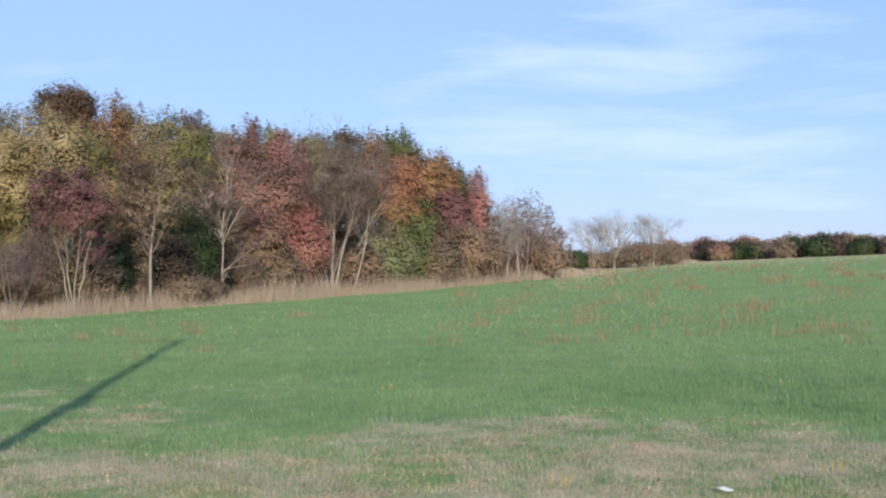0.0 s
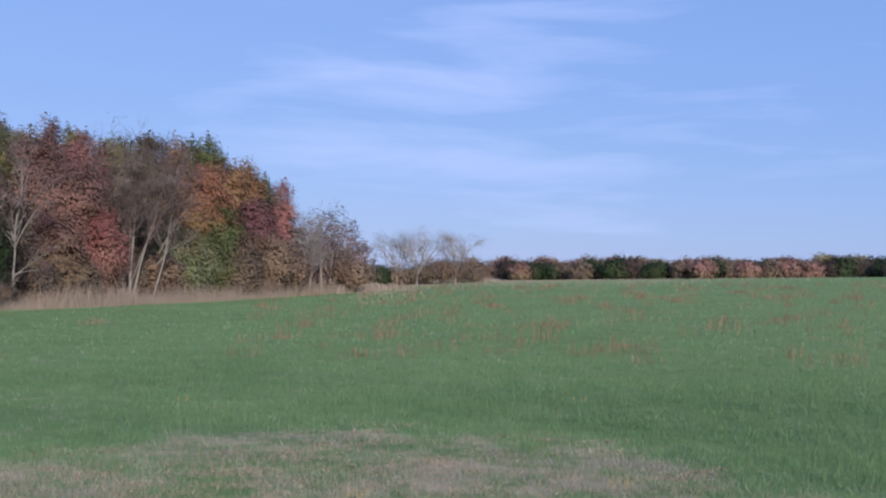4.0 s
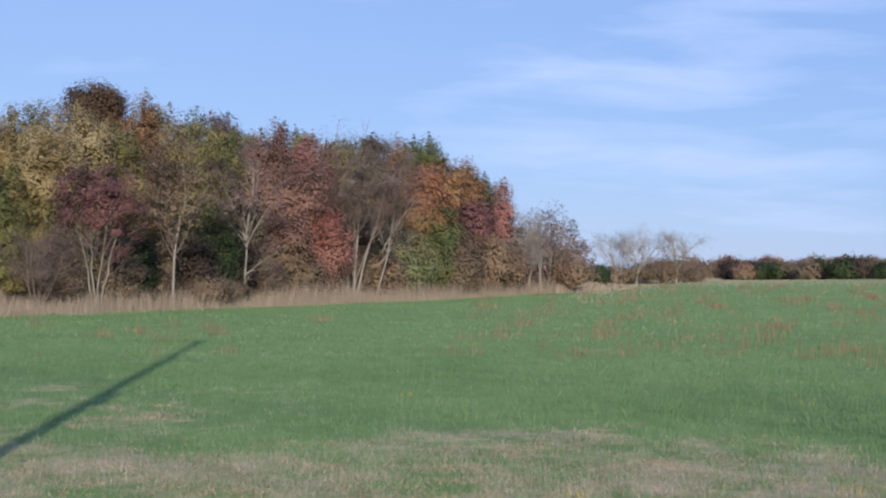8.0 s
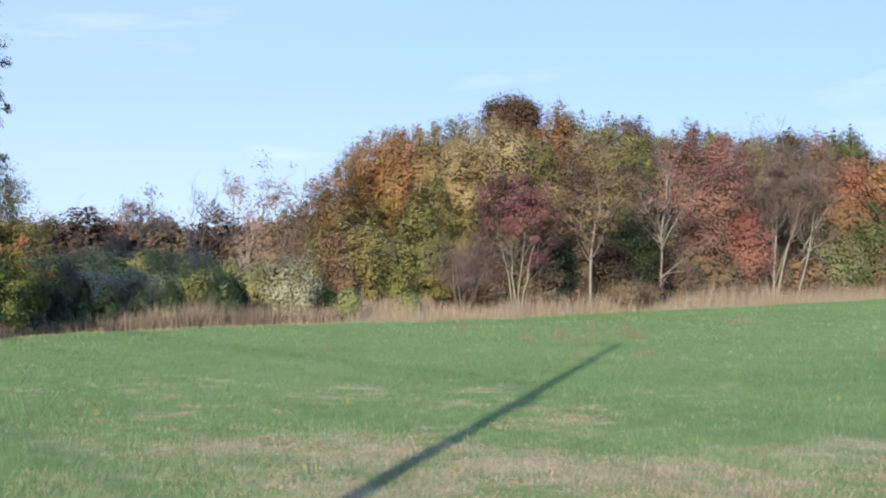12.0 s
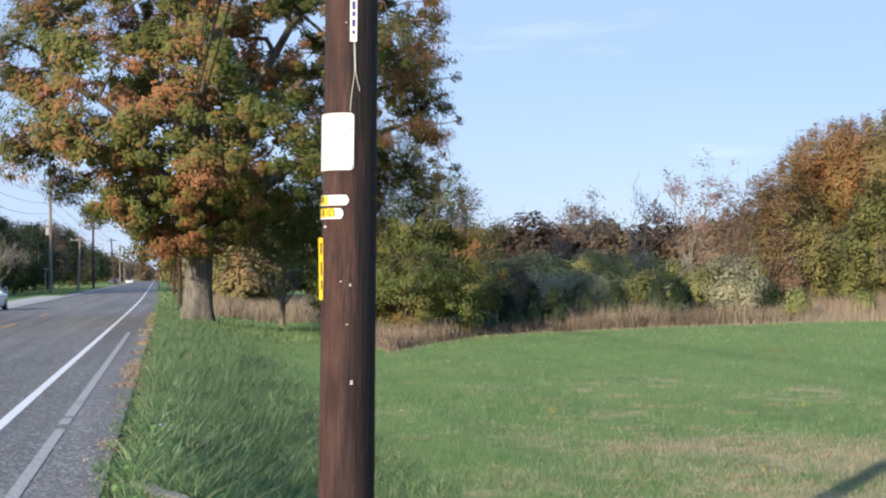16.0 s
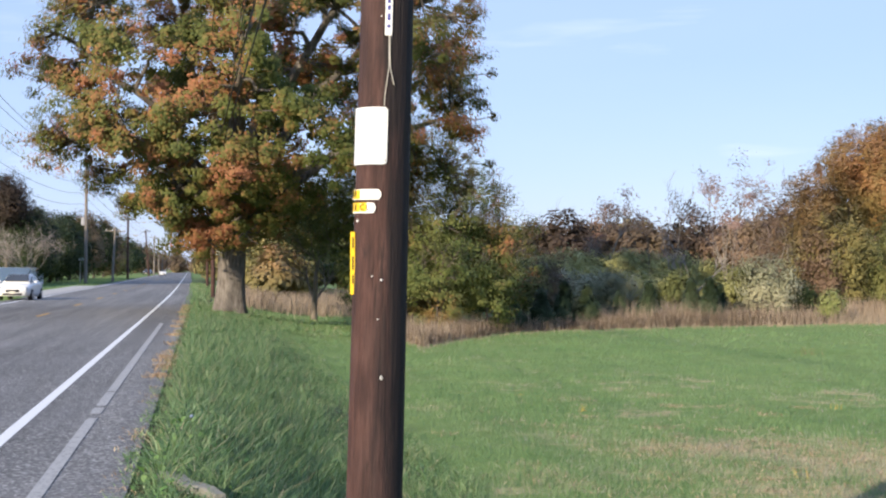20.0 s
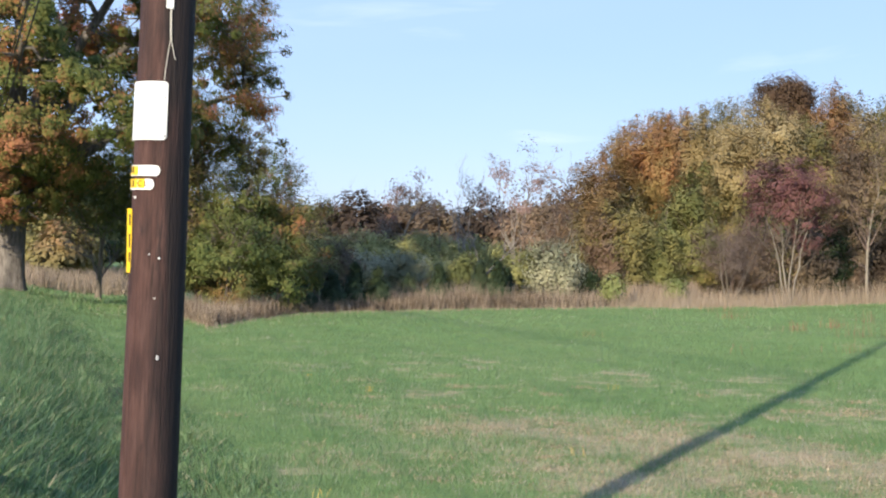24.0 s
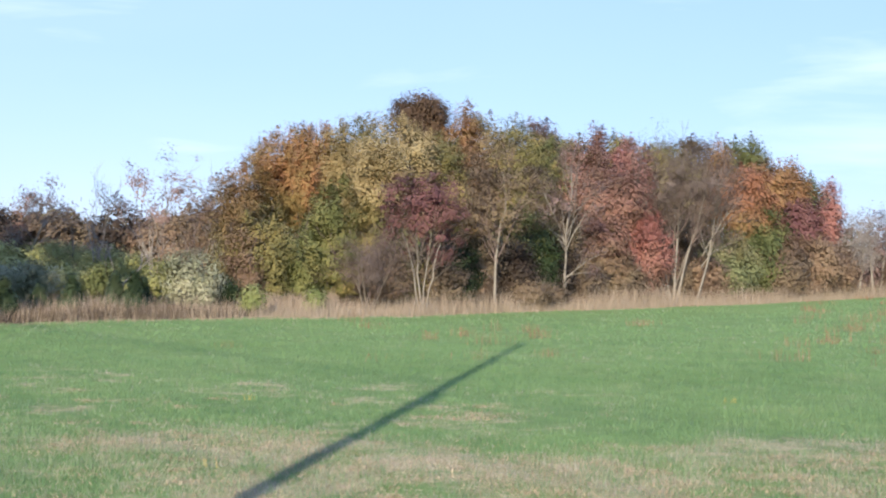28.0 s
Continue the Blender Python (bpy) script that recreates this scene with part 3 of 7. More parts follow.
field_grass("field_grass", 50000, 5.0, 9.5, 0.05, 0.12, 0.0035, 0.0075, True)
field_grass("field_grass", 160000, 9.5, 17, 0.05, 0.12, 0.004, 0.008, False)
field_grass("field_grass", 260000, 17, 38, 0.05, 0.10, 0.006, 0.0115, False)
field_grass("field_grass", 150000, 38, 110, 0.06, 0.10, 0.028, 0.055, False)
field_grass("field_grass", 45000, 110, 260, 0.08, 0.14, 0.10, 0.20, False)


def grass_tufts(count, r0, r1, per, h0, h1, w0, w1):
    """Tufts of longer grass, green or bleached as the ground round them is."""
    x, y = wedge(count, r0, r1)
    _, n = road_uv(x, y)
    keep = (n < -2.2) & (np.hypot(x, y) < np.where(az_of(x, y) > 46, 60, edge_at(az_of(x, y))))
    x, y = x[keep], y[keep]
    d = dryness(x, y)
    d = np.where(rng.uniform(0, 1, len(x)) < np.clip(0.9 * d, 0.012, 0.48), 0.95, rng.uniform(-0.5, 0.1, len(x)))
    lots = rng.integers(max(2, per // 2), per + per // 2, len(x))
    rad = np.repeat(rng.uniform(0.03, 0.12, len(x)), lots)
    h = np.repeat(rng.uniform(h0, h1, len(x)) * np.where(d > 0.5, 0.75, 1.0), lots) * rng.uniform(0.45, 1.1, lots.sum())
    x, y = np.repeat(x, lots) + rng.normal(0, 1, lots.sum()) * rad, np.repeat(y, lots) + rng.normal(0, 1, lots.sum()) * rad
    me = blade_mesh("grass_tufts", x, y, h, rng.uniform(w0, w1, len(x)), 0.9, M_BLADE if r0 < 20 else M_BLADE_FAR, False, dry=np.repeat(d, lots))
    tagged(new("grass_tufts", me), "uneven tufts of green and bleached grass", "grass", kind="stuff")


grass_tufts(4600, 8, 16, 16, 0.07, 0.17, 0.004, 0.008)
grass_tufts(9000, 16, 29, 9, 0.08, 0.18, 0.007, 0.013)
grass_tufts(8000, 29, 52, 6, 0.08, 0.18, 0.012, 0.024)

# cut straw lying in the field, thickest where it is dry
x, y = wedge(5200, 7.5, 27)
_, n = road_uv(x, y)
keep = (n < -3.0) & (np.maximum(dryness(x, y), 0) ** 1.5 * np.exp(-((np.hypot(x, y) / 17.5) ** 4)) > rng.uniform(0.0, 0.40, len(x)))
x, y = x[keep], y[keep]
lots = rng.integers(16, 110, len(x))
wide = np.repeat(rng.uniform(0.06, 0.26, len(x)), lots)
x = np.repeat(x, lots) + rng.normal(0, 1, lots.sum()) * wide * 1.4
y = np.repeat(y, lots) + rng.normal(0, 1, lots.sum()) * wide
me = blade_mesh("cut_straw", x, y, rng.uniform(0.02, 0.055, len(x)), rng.uniform(0.004, 0.008, len(x)) * (0.6 + np.hypot(x, y) / 18), 2.0, M_STRAW, False, z=land(x, y) + 0.03)
tagged(new("cut_straw", me), "loose tan straw scattered in the cut grass", "straw", kind="stuff")

# long grass on the bank beside the road
k = 165000
u = np.where(rng.uniform(0, 1, k) < 0.92, 3 + 52 * rng.uniform(0, 1, k) ** 1.7, 3.4 - 18 * rng.uniform(0, 1, k) ** 3)
n = rng.uniform(-2.6, 0.63, k)
clump = np.array([noise.noise((a * 1.3 + 0.3, c2 * 1.3 + 0.2, 7.7)) + 0.6 * noise.noise((a * 4.1 + 0.3, c2 * 4.1 + 0.2, 2.7)) for a, c2 in zip(u, n)])
hgt = np.clip(1 + 0.8 * clump, 0.3, 2) * np.where(n > 0.36, 0.07, 0.21) * rng.uniform(0.35, 1.3, k) * np.where(n < -1.6, 0.55, 1) * np.clip(1.15 - u / 90, 0.45, 1)
bn = n + bend(u)
x, y = RU.x * u + RN.x * bn, RU.y * u + RN.y * bn
keep = np.hypot(x, y) > 0.7
x, y, hgt, u = x[keep], y[keep], hgt[keep], u[keep]
wid = (0.0028 + 0.00030 * np.maximum(u, 3)) * np.interp(u, [10, 18], [1.6, 1.0]) * rng.uniform(0.5, 1.6, len(u))
for close in (True, False):
    q = (u < 15) == close
    me = blade_mesh("verge_grass", x[q], y[q], hgt[q], wid[q], 1.5, M_VERGE, close)
    tagged(new("verge_grass", me), "long lush green grass on the roadside bank", "grass", kind="stuff")
k = 15000
u = 5 + 50 * rng.uniform(0, 1, k) ** 1.6
lobe = np.array([noise.noise((q * 1.1, 3.1, 0.4)) + 0.6 * noise.noise((q * 3.7, 1.1, 0.4)) for q in u])
n = 0.54 + 0.17 * lobe + rng.normal(0, 0.10, k)
keep = (lobe > rng.uniform(-0.4, 0.9, k)) & (n < 0.86)
u, n, lobe = u[keep], n[keep], lobe[keep]
bn = n + bend(u)
x, y = RU.x * u + RN.x * bn, RU.y * u + RN.y * bn
me = blade_mesh("verge_grass", x, y, rng.uniform(0.01, 0.055, len(u)) * (1 + np.clip(lobe, -0.5, 1)), 0.005 + 0.0005 * u, 1.6, M_CREEP, True, z=np.where(n > 0.54, 0.02, land(x, y)))
tagged(new("verge_grass", me), "dry brown grass creeping over the asphalt edge", "grass", kind="stuff")
k = 16000
u = 42 + 100 * rng.uniform(0, 1, k) ** 1.5
n = rng.uniform(-7, 0.75, k)
bn = n + bend(u)
x, y = RU.x * u + RN.x * bn, RU.y * u + RN.y * bn
me = blade_mesh("verge_grass", x, y, rng.uniform(0.08, 0.2, k), (0.01 + 0.0004 * u) * rng.uniform(0.6, 1.4, k), 0.7, M_VERGE, False)
tagged(new("verge_grass", me), "green roadside grass past the oak", "grass", kind="stuff")
# far bank of the road
k = 40000
u = 20 + 200 * rng.uniform(0, 1, k) ** 1.4
n = 9.0 + 22 * rng.uniform(0, 1, k) ** 1.3
keep = ~((u > 73) & (u < 119) & (n < 10.7))
u, n = u[keep], n[keep]
bn = n + bend(u)
x, y = RU.x * u + RN.x * bn, RU.y * u + RN.y * bn
me = blade_mesh("lawn_grass", x, y, rng.uniform(0.06, 0.16, len(u)), 0.014 + 0.0003 * u, 0.6, M_BLADE, False, dry=np.full(len(u), 0.03))
tagged(new("lawn_grass", me), "green lawn grass across the road", "grass", kind="stuff")


def edge_band(name, count, off0, off1, h0, h1, w, mat, label, a0, a1, lean=0.25):
    """Tall stalks in a band behind the field's edge."""
    az = rng.uniform(a0, a1, count)
    d = edge_at(az) + rng.uniform(off0, off1, count) + np.array([1.3 * noise.noise((q * 0.6, 1.7, 0.3)) + 0.5 * noise.noise((q * 2.9, 4.7, 0.3)) for q in az])
    x, y = -np.sin(np.radians(az)) * d, np.cos(np.radians(az)) * d
    t = np.array([(0.7 * noise.noise((a * 0.21 + 0.37, c * 0.19 + 0.11, 9.4)) + 0.2 * noise.noise((a * 0.93 + 0.4, c * 0.87 + 0.2, 4.3))) for a, c in zip(x, y)])
    keep = rng.uniform(-1, 1, count) < 0.8 + 0.5 * t
    x, y, t = x[keep], y[keep], t[keep]
    h = (h0 + (h1 - h0) * rng.uniform(0, 1, len(x)) ** 2.2) * (1 + 0.8 * t) * np.interp(az_of(x, y), [15, 25, 37, 41], [1, 0.64, 0.56, 0.44])
    me = blade_mesh(name, x, y, h, w * rng.uniform(0.7, 1.9, len(x)), lean, mat, False)
    tagged(new(name, me), label, "tall grass", kind="stuff")


edge_band("tall_grass", 7000, -2.6, 0.3, 0.12, 0.60, 0.011, M_STALK, "sparse dry stalks in front of the tall grass", 0, 46, 0.5)
edge_band("tall_grass", 54000, -0.5, 5.5, 0.25, 1.60, 0.013, M_STALK, "tall dry tan grass along the field edge", -2, 46, 0.45)
edge_band("tall_grass", 26000, -3, 10, 0.35, 0.8, 0.06, M_STALK, "tall dry tan grass along the field edge", -9, -1)
edge_band("dead_brush", 42000, -0.2, 9, 0.25, 0.95, 0.022, M_DEAD, "dark dead weeds behind the tall grass", 26, 46, 0.4)
edge_band("dead_brush", 15000, -0.7, 3.5, 0.3, 1.15, 0.016, M_DEAD, "dark dead weeds among the tan grass", 29, 46, 0.5)
edge_band("dead_brush", 16000, 5, 12, 0.4, 1.4, 0.04, M_DEAD, "dark dead weeds under the trees", -1, 26, 0.4)
edge_band("dead_weeds", 6000, -9, -1, 0.12, 0.4, 0.05, M_STALK, "low tan dead weeds at the far end of the field", -8.5, -2.5)
edge_band("reeds", 4000, 4, 8, 1.0, 1.75, 0.03, M_STALK, "tall tan reeds before the trees", 22.6, 26.5, 0.15)

# tan field behind the big oak
k = 14000
az = rng.uniform(45.5, 52, k)
d = rng.uniform(60, 95, k)
x, y = -np.sin(np.radians(az)) * d, np.cos(np.radians(az)) * d
for lo, hi, mat in ((0, 10500, M_STALK), (10500, 14000, M_DEAD)):
    me = blade_mesh("tall_grass", x[lo:hi], y[lo:hi], rng.uniform(0.3, 1.15, hi - lo), rng.uniform(0.012, 0.03, hi - lo), 0.8, mat, True)
    tagged(new("tall_grass", me), "tall dull brown grass field behind the oak", "tall grass", kind="stuff")

# reddish dock and other dead stalks standing in the field
pts = []
for i in range(300):
    az = rng.uniform(-26, 3) if i < 285 else rng.uniform(8, 30)
    d = 30 + 120 * rng.uniform() ** 1.2 if i < 285 else rng.uniform(30, 55)
    if d > edge_at(az) - 3:
        continue
    s = rng.uniform(0.15, 0.5) * (1 + d / 120)
    m = int(rng.integers(14, 40))
    cx, cy = -math.sin(radians(az)) * d, math.cos(radians(az)) * d
    pts.append(np.stack([rng.normal(cx, s * 0.8, m), rng.normal(cy, s * 0.8, m), np.full(m, rng.uniform(0.2, 0.62)), np.full(m, 0.004 + 0.00022 * d)], 1))
pts = np.concatenate(pts)
me = blade_mesh("dock_weeds", pts[:, 0], pts[:, 1], pts[:, 2] * rng.uniform(0.6, 1.1, len(pts)), pts[:, 3], 0.35, M_WEED, True)
tagged(new("dock_weeds", me), "reddish-brown dead dock stalks in the field", "weeds", kind="stuff")

# tan dead weeds thinning out of the field's far rise
wr = np.random.default_rng(63)
k = 17000
az = wr.triangular(-24, -4.5, -1.5, k)
d = (np.minimum(edge_at(az), 230) - 2) * (1 - np.abs(wr.normal(0, 0.17, k)))
x, y = -np.sin(np.radians(az)) * d, np.cos(np.radians(az)) * d
keep = np.array([noise.noise((a * 0.08, c * 0.08, 2.2)) + 0.5 * noise.noise((a * 0.4, c * 0.4, 6.1)) for a, c in zip(x, y)]) > wr.uniform(-0.9, 0.35, k)
x, y = x[keep], y[keep]
me = blade_mesh("dead_weeds", x, y, wr.uniform(0.08, 0.24, len(x)), wr.uniform(0.04, 0.08, len(x)), 0.8, M_STALK, True)
tagged(new("dead_weeds", me), "tan dead weeds over the far rise of the field", "weeds", kind="stuff")

# ---------------------------------------------------------------- trees


def grow(r, p, d, length, rad, level, last, out, tips, wander=0.18, lift=0.08, kids=(3, 5), ratio=(0.5, 0.75), open_=(0.45, 0.95)):
    """A branch and all that springs from it. out[level] takes (points, radii), tips the ends of the last level."""
    k = 5 if level < 2 else 3 if level < 3 else 2
    pts, rads = [np.array(p)], [rad]
    d = np.array(d) / np.linalg.norm(d)
    for i in range(k):
        d = d + r.normal(0, wander, 3) + np.array([0, 0, lift])
        d /= np.linalg.norm(d)
        pts.append(pts[-1] + d * length / k)
        rads.append(rad * (1 - 0.75 * (i + 1) / k))
    out[level].append((pts, rads))
    if level >= last:
        tips.append(pts[-1])
        return
    for j in range(int(r.integers(kids[0], kids[1] + 1))):
        q = r.uniform(0.35, 1.0)
        i = min(k - 1, int(q * k))
        base = pts[i] + (pts[i + 1] - pts[i]) * (q * k - i)
        ax = np.array(pts[i + 1]) - pts[i]
        ax /= np.linalg.norm(ax)
        side = r.normal(0, 1, 3)
        side -= ax * (side @ ax)
        side /= np.linalg.norm(side) + 1e-9
        a = r.uniform(*open_)
        grow(r, base, ax * math.cos(a) + side * math.sin(a), length * r.uniform(*ratio), rad * (1 - 0.75 * q) * 0.8 + 0.004, level + 1, last, out, tips, wander, lift, kids, ratio, open_)


def leaves(r, name, centres, per, size, spread, mat, middle, flat=0.7, thin=0.55):
    """Many small leaves in lumps round the centres, turned mostly outwards."""
    per = np.broadcast_to(np.asarray(per, int), len(centres))
    c = np.repeat(np.asarray(centres), per, axis=0)
    k = len(c)
    q = r.normal(0, 1, (k, 3))
    q /= np.linalg.norm(q, axis=1)[:, None] + 1e-6
    rad = np.repeat(spread * r.uniform(0.9, 2.0, len(centres)), per) * r.uniform(0, 1, k) ** 0.45
    p = c + q * rad[:, None] * np.array([1, 1, flat])
    nrm = (p - np.asarray(middle))
    nrm /= np.linalg.norm(nrm, axis=1)[:, None] + 1e-6
    nrm = nrm * 1.0 + q * 0.42 + r.normal(0, 0.16, (k, 3)) + np.array([0, 0, 0.2])
    nrm /= np.linalg.norm(nrm, axis=1)[:, None] + 1e-6
    a = np.cross(nrm, r.normal(0, 1, (k, 3)))
    a /= np.linalg.norm(a, axis=1)[:, None] + 1e-6
    b_ = np.cross(nrm, a)
    s = size * r.uniform(0.6, 1.35, k)[:, None]
    s = s * (1.25 if thin > 0.2 else 1)
    V = np.stack([p - a * s, p + a * s * 0.8 - b_ * s * thin, p + a * s * 0.5 + b_ * s * thin], 1).reshape(-1, 3)
    return mesh_of(name, V, np.arange(3 * k).reshape(-1, 3), [mat])


def lumps_in(r, count, rx, ry, z0, z1, shape=0.5, hollow=2.4):
    """Centres of leaf lumps in an uneven crown from z0 to z1; shape: the height of its widest part."""
    d = r.normal(0, 1, (count, 3))
    d /= np.linalg.norm(d, axis=1)[:, None]
    rad = r.uniform(0, 1, count) ** (1 / hollow)
    bumps = np.array([1 + 0.22 * noise.noise((q[0] * 1.6 + r_, q[1] * 1.6, q[2] * 1.6)) for q, r_ in zip(d, np.full(count, r.uniform(0, 50)))])
    rad = np.minimum(rad * bumps, 1.05)
    zm = z0 + (z1 - z0) * shape
    z = np.where(d[:, 2] > 0, zm + d[:, 2] * rad * (z1 - zm), zm + d[:, 2] * rad * (zm - z0))
    return np.stack([d[:, 0] * rad * rx, d[:, 1] * rad * ry, z], 1), np.array([0, 0, zm - 0.2 * (z1 - z0)])


def tree_meshes(seed, h, w, low, hue, stems=1, trunk_r=0.11, fill=1.0, size=0.13, bare=0.0, levels=3, shape=0.5, wood=None, twig=None, lean=0.12, splay=0.3, fork=0.35, lump=0.42, sprigs=True):
    """Meshes of the parts of a tree: trunk, branches and crown (None where it is bare)."""
    r = np.random.default_rng(seed)
    out, tips = {i: [] for i in range(levels + 1)}, []
    for s in range(stems):
        a = 2 * math.pi * s / stems + r.uniform(-0.4, 0.4)
        tilt = splay * r.uniform(0.5, 1.1) if stems > 1 else lean * r.uniform(0, 1)
        d = np.array([math.cos(a) * tilt, math.sin(a) * tilt, 1])
        off = np.array([math.cos(a), math.sin(a), 0]) * (trunk_r * 1.1 if stems > 1 else 0)
        L = (h * (0.80 if bare else 0.72)) * r.uniform(0.85, 1.05)
        pts, rads = [off + np.array([0, 0, -0.15])], [trunk_r * 1.35]
        d /= np.linalg.norm(d)
        k = 9
        for i in range(k):
            d = d + r.normal(0, 0.055, 3) + np.array([0, 0, 0.02])
            d /= np.linalg.norm(d)
            pts.append(pts[-1] + d * L / k)
            rads.append(trunk_r * (1 - 0.8 * (i + 1) / k) + 0.006)
        out[0].append((pts, rads))
        nb = int((h - h * fork) * (2.4 if bare else 1.7) / max(1, stems ** 0.5)) + 3
        for j in range(nb):
            q = r.uniform(fork, 1.0)
            i = min(k - 1, int(q * k))
            base = pts[i] + (pts[i + 1] - pts[i]) * (q * k - i)
            a2 = r.uniform(0, 2 * math.pi)
            op = r.uniform(0.5, 1.05)
            dd = np.array([math.cos(a2) * math.sin(op), math.sin(a2) * math.sin(op), math.cos(op)])
            lb = 0.5 * w * r.uniform(0.55, 1.0) * (1.25 - 0.6 * q)
            grow(r, base, dd, lb, rads[i] * 0.55, 1, levels, out, tips)
    wood = wood or M_BARK_GREY
    twig = twig or wood
    res = []
    res.append(("trunk", tube_mesh("trunk", out[0], 7, wood)))
    rest = [x for lv in range(1, levels + 1) for x in out[lv]]
    res.append(("twig_mass", tube_mesh("twig_mass", rest, 3, twig)))
    if fill > 0:
        area = 2.2 * w * (h - low) + 1.6 * w * w
        n = int(min(260, 2.6 * area) * (1 if size < 0.2 else 0.55))
        pad = lump * 0.9
        cs, mid = lumps_in(r, n, max(0.3, w / 2 - pad), max(0.3, w / 2 - pad), low + pad * 0.5, h - pad * 0.8, shape)
        if bare:
            cs = np.array([tips[i] for i in r.integers(0, len(tips), max(8, int(n * (1 - bare))))])
        fine = hue.startswith("twig")
        per = int(min(76, max(4, 1.4 * fill * area / (1.1 * size * size) / n)))
        sz = size * (1.7 if fine else 1.0)
        per, spread = np.full(len(cs), per), np.full(len(cs), lump)
        if sprigs and not bare and not fine and h > 5:
            # sprigs that stand out of the top of the crown
            edge = np.hypot(cs[:, 0], cs[:, 1]) / (0.5 * w) + np.maximum(0, cs[:, 2] - mid[2]) / (h - mid[2])
            top = cs[(cs[:, 2] > low + 0.45 * (h - low)) & (edge > np.quantile(edge, 0.55))]
            top = top[r.integers(0, len(top), 26)]
            way = top - mid
            way = way / np.linalg.norm(way, axis=1)[:, None] * 0.5 + np.array([0, 0, 0.8])
            for q_, w_ in ((0.40, 0.42), (0.70, 0.28), (0.95, 0.14)):
                cs = np.concatenate([cs, top + way * (lump * q_ * r.uniform(0.8, 1.2, 26))[:, None]])
                per = np.concatenate([per, np.full(26, max(2, int(per[0] * w_ * 0.75)))])
                spread = np.concatenate([spread, np.full(26, lump * w_)])
        res.append(("crown", leaves(r, "crown", cs, per, sz, spread, LEAF[hue], mid, thin=0.07 if fine else 0.55)))
    return res


def plant(meshes, name, label, at_, turn=0.0, size=1.0, group="", category="tree"):
    t = thing(name, Matrix.Translation(at_) @ Matrix.Rotation(turn, 4, "Z") @ Matrix.Scale(size, 4), label, category, group)
    for nm, me in meshes:
        ob = new(nm, me)
        ob.parent = t
        if nm in ("crown", "twig_mass"):
            ob["kind"] = "stuff"
    return t


seed = [100]


def tree(az, d, h, w, low, hue, name, label, **kw):
    seed[0] += 1
    group = kw.pop("group", "")
    kw.setdefault("size", 0.00092 * d)
    kw.setdefault("lump", 0.0060 * d)
    return plant(tree_meshes(seed[0], h, w, low, hue, **kw), name, label, spot(az, d), 0.0, 1.0, group)


def bare_meshes(seed_, h, limbs, rad, spread, butt=0.08, twig=None, haze=None, amount=40):
    """A leafless tree: a short butt, rising limbs that fork and fork again, and fine twigs."""
    r = np.random.default_rng(seed_)
    out, tips = {i: [] for i in range(6)}, []
    zb = h * butt
    trunk = [([(0, 0, -0.15), (0.02, 0, zb * 0.5), (0, 0.02, zb + 0.15)], [rad * 1.9, rad * 1.55, rad * 1.35])]
    for k in range(limbs):
        a = 2 * math.pi * (k + 0.5) / limbs + r.uniform(-0.35, 0.35)
        op = spread * r.uniform(0.45, 1.1)
        d = (math.cos(a) * math.sin(op), math.sin(a) * math.sin(op), math.cos(op))
        grow(r, (0.5 * rad * math.cos(a), 0.5 * rad * math.sin(a), zb * r.uniform(0.7, 1.0)), d, h * r.uniform(0.44, 0.55), rad * r.uniform(0.75, 1.0), 1, 4, out, tips,
             wander=0.13, lift=0.05, kids=(3, 4), ratio=(0.42, 0.62), open_=(0.3, 0.65))
    res = [("trunk", tube_mesh("trunk", trunk, 8, M_BARK_PALE))]
    res += [("limb", tube_mesh("limb", [x], 6, M_BARK_PALE)) for x in out[1]]
    res += [("branch", tube_mesh("branch", [x], 4, M_BARK_PALE)) for x in out[2]]
    res.append(("twig_mass", tube_mesh("twig_mass", out[3] + out[4], 3, twig or M_TWIG)))
    if haze:
        cs = np.array(tips)[r.integers(0, len(tips), amount)]
        if haze.startswith("twig"):
            res.append(("crown", leaves(r, "crown", cs, 20, 0.26, 0.85, LEAF[haze], (0, 0, h * 0.5), thin=0.05)))
        else:
            res.append(("crown", leaves(r, "crown", cs, 22, 0.07, 0.35, LEAF[haze], (0, 0, h * 0.5), thin=0.5)))
    return res


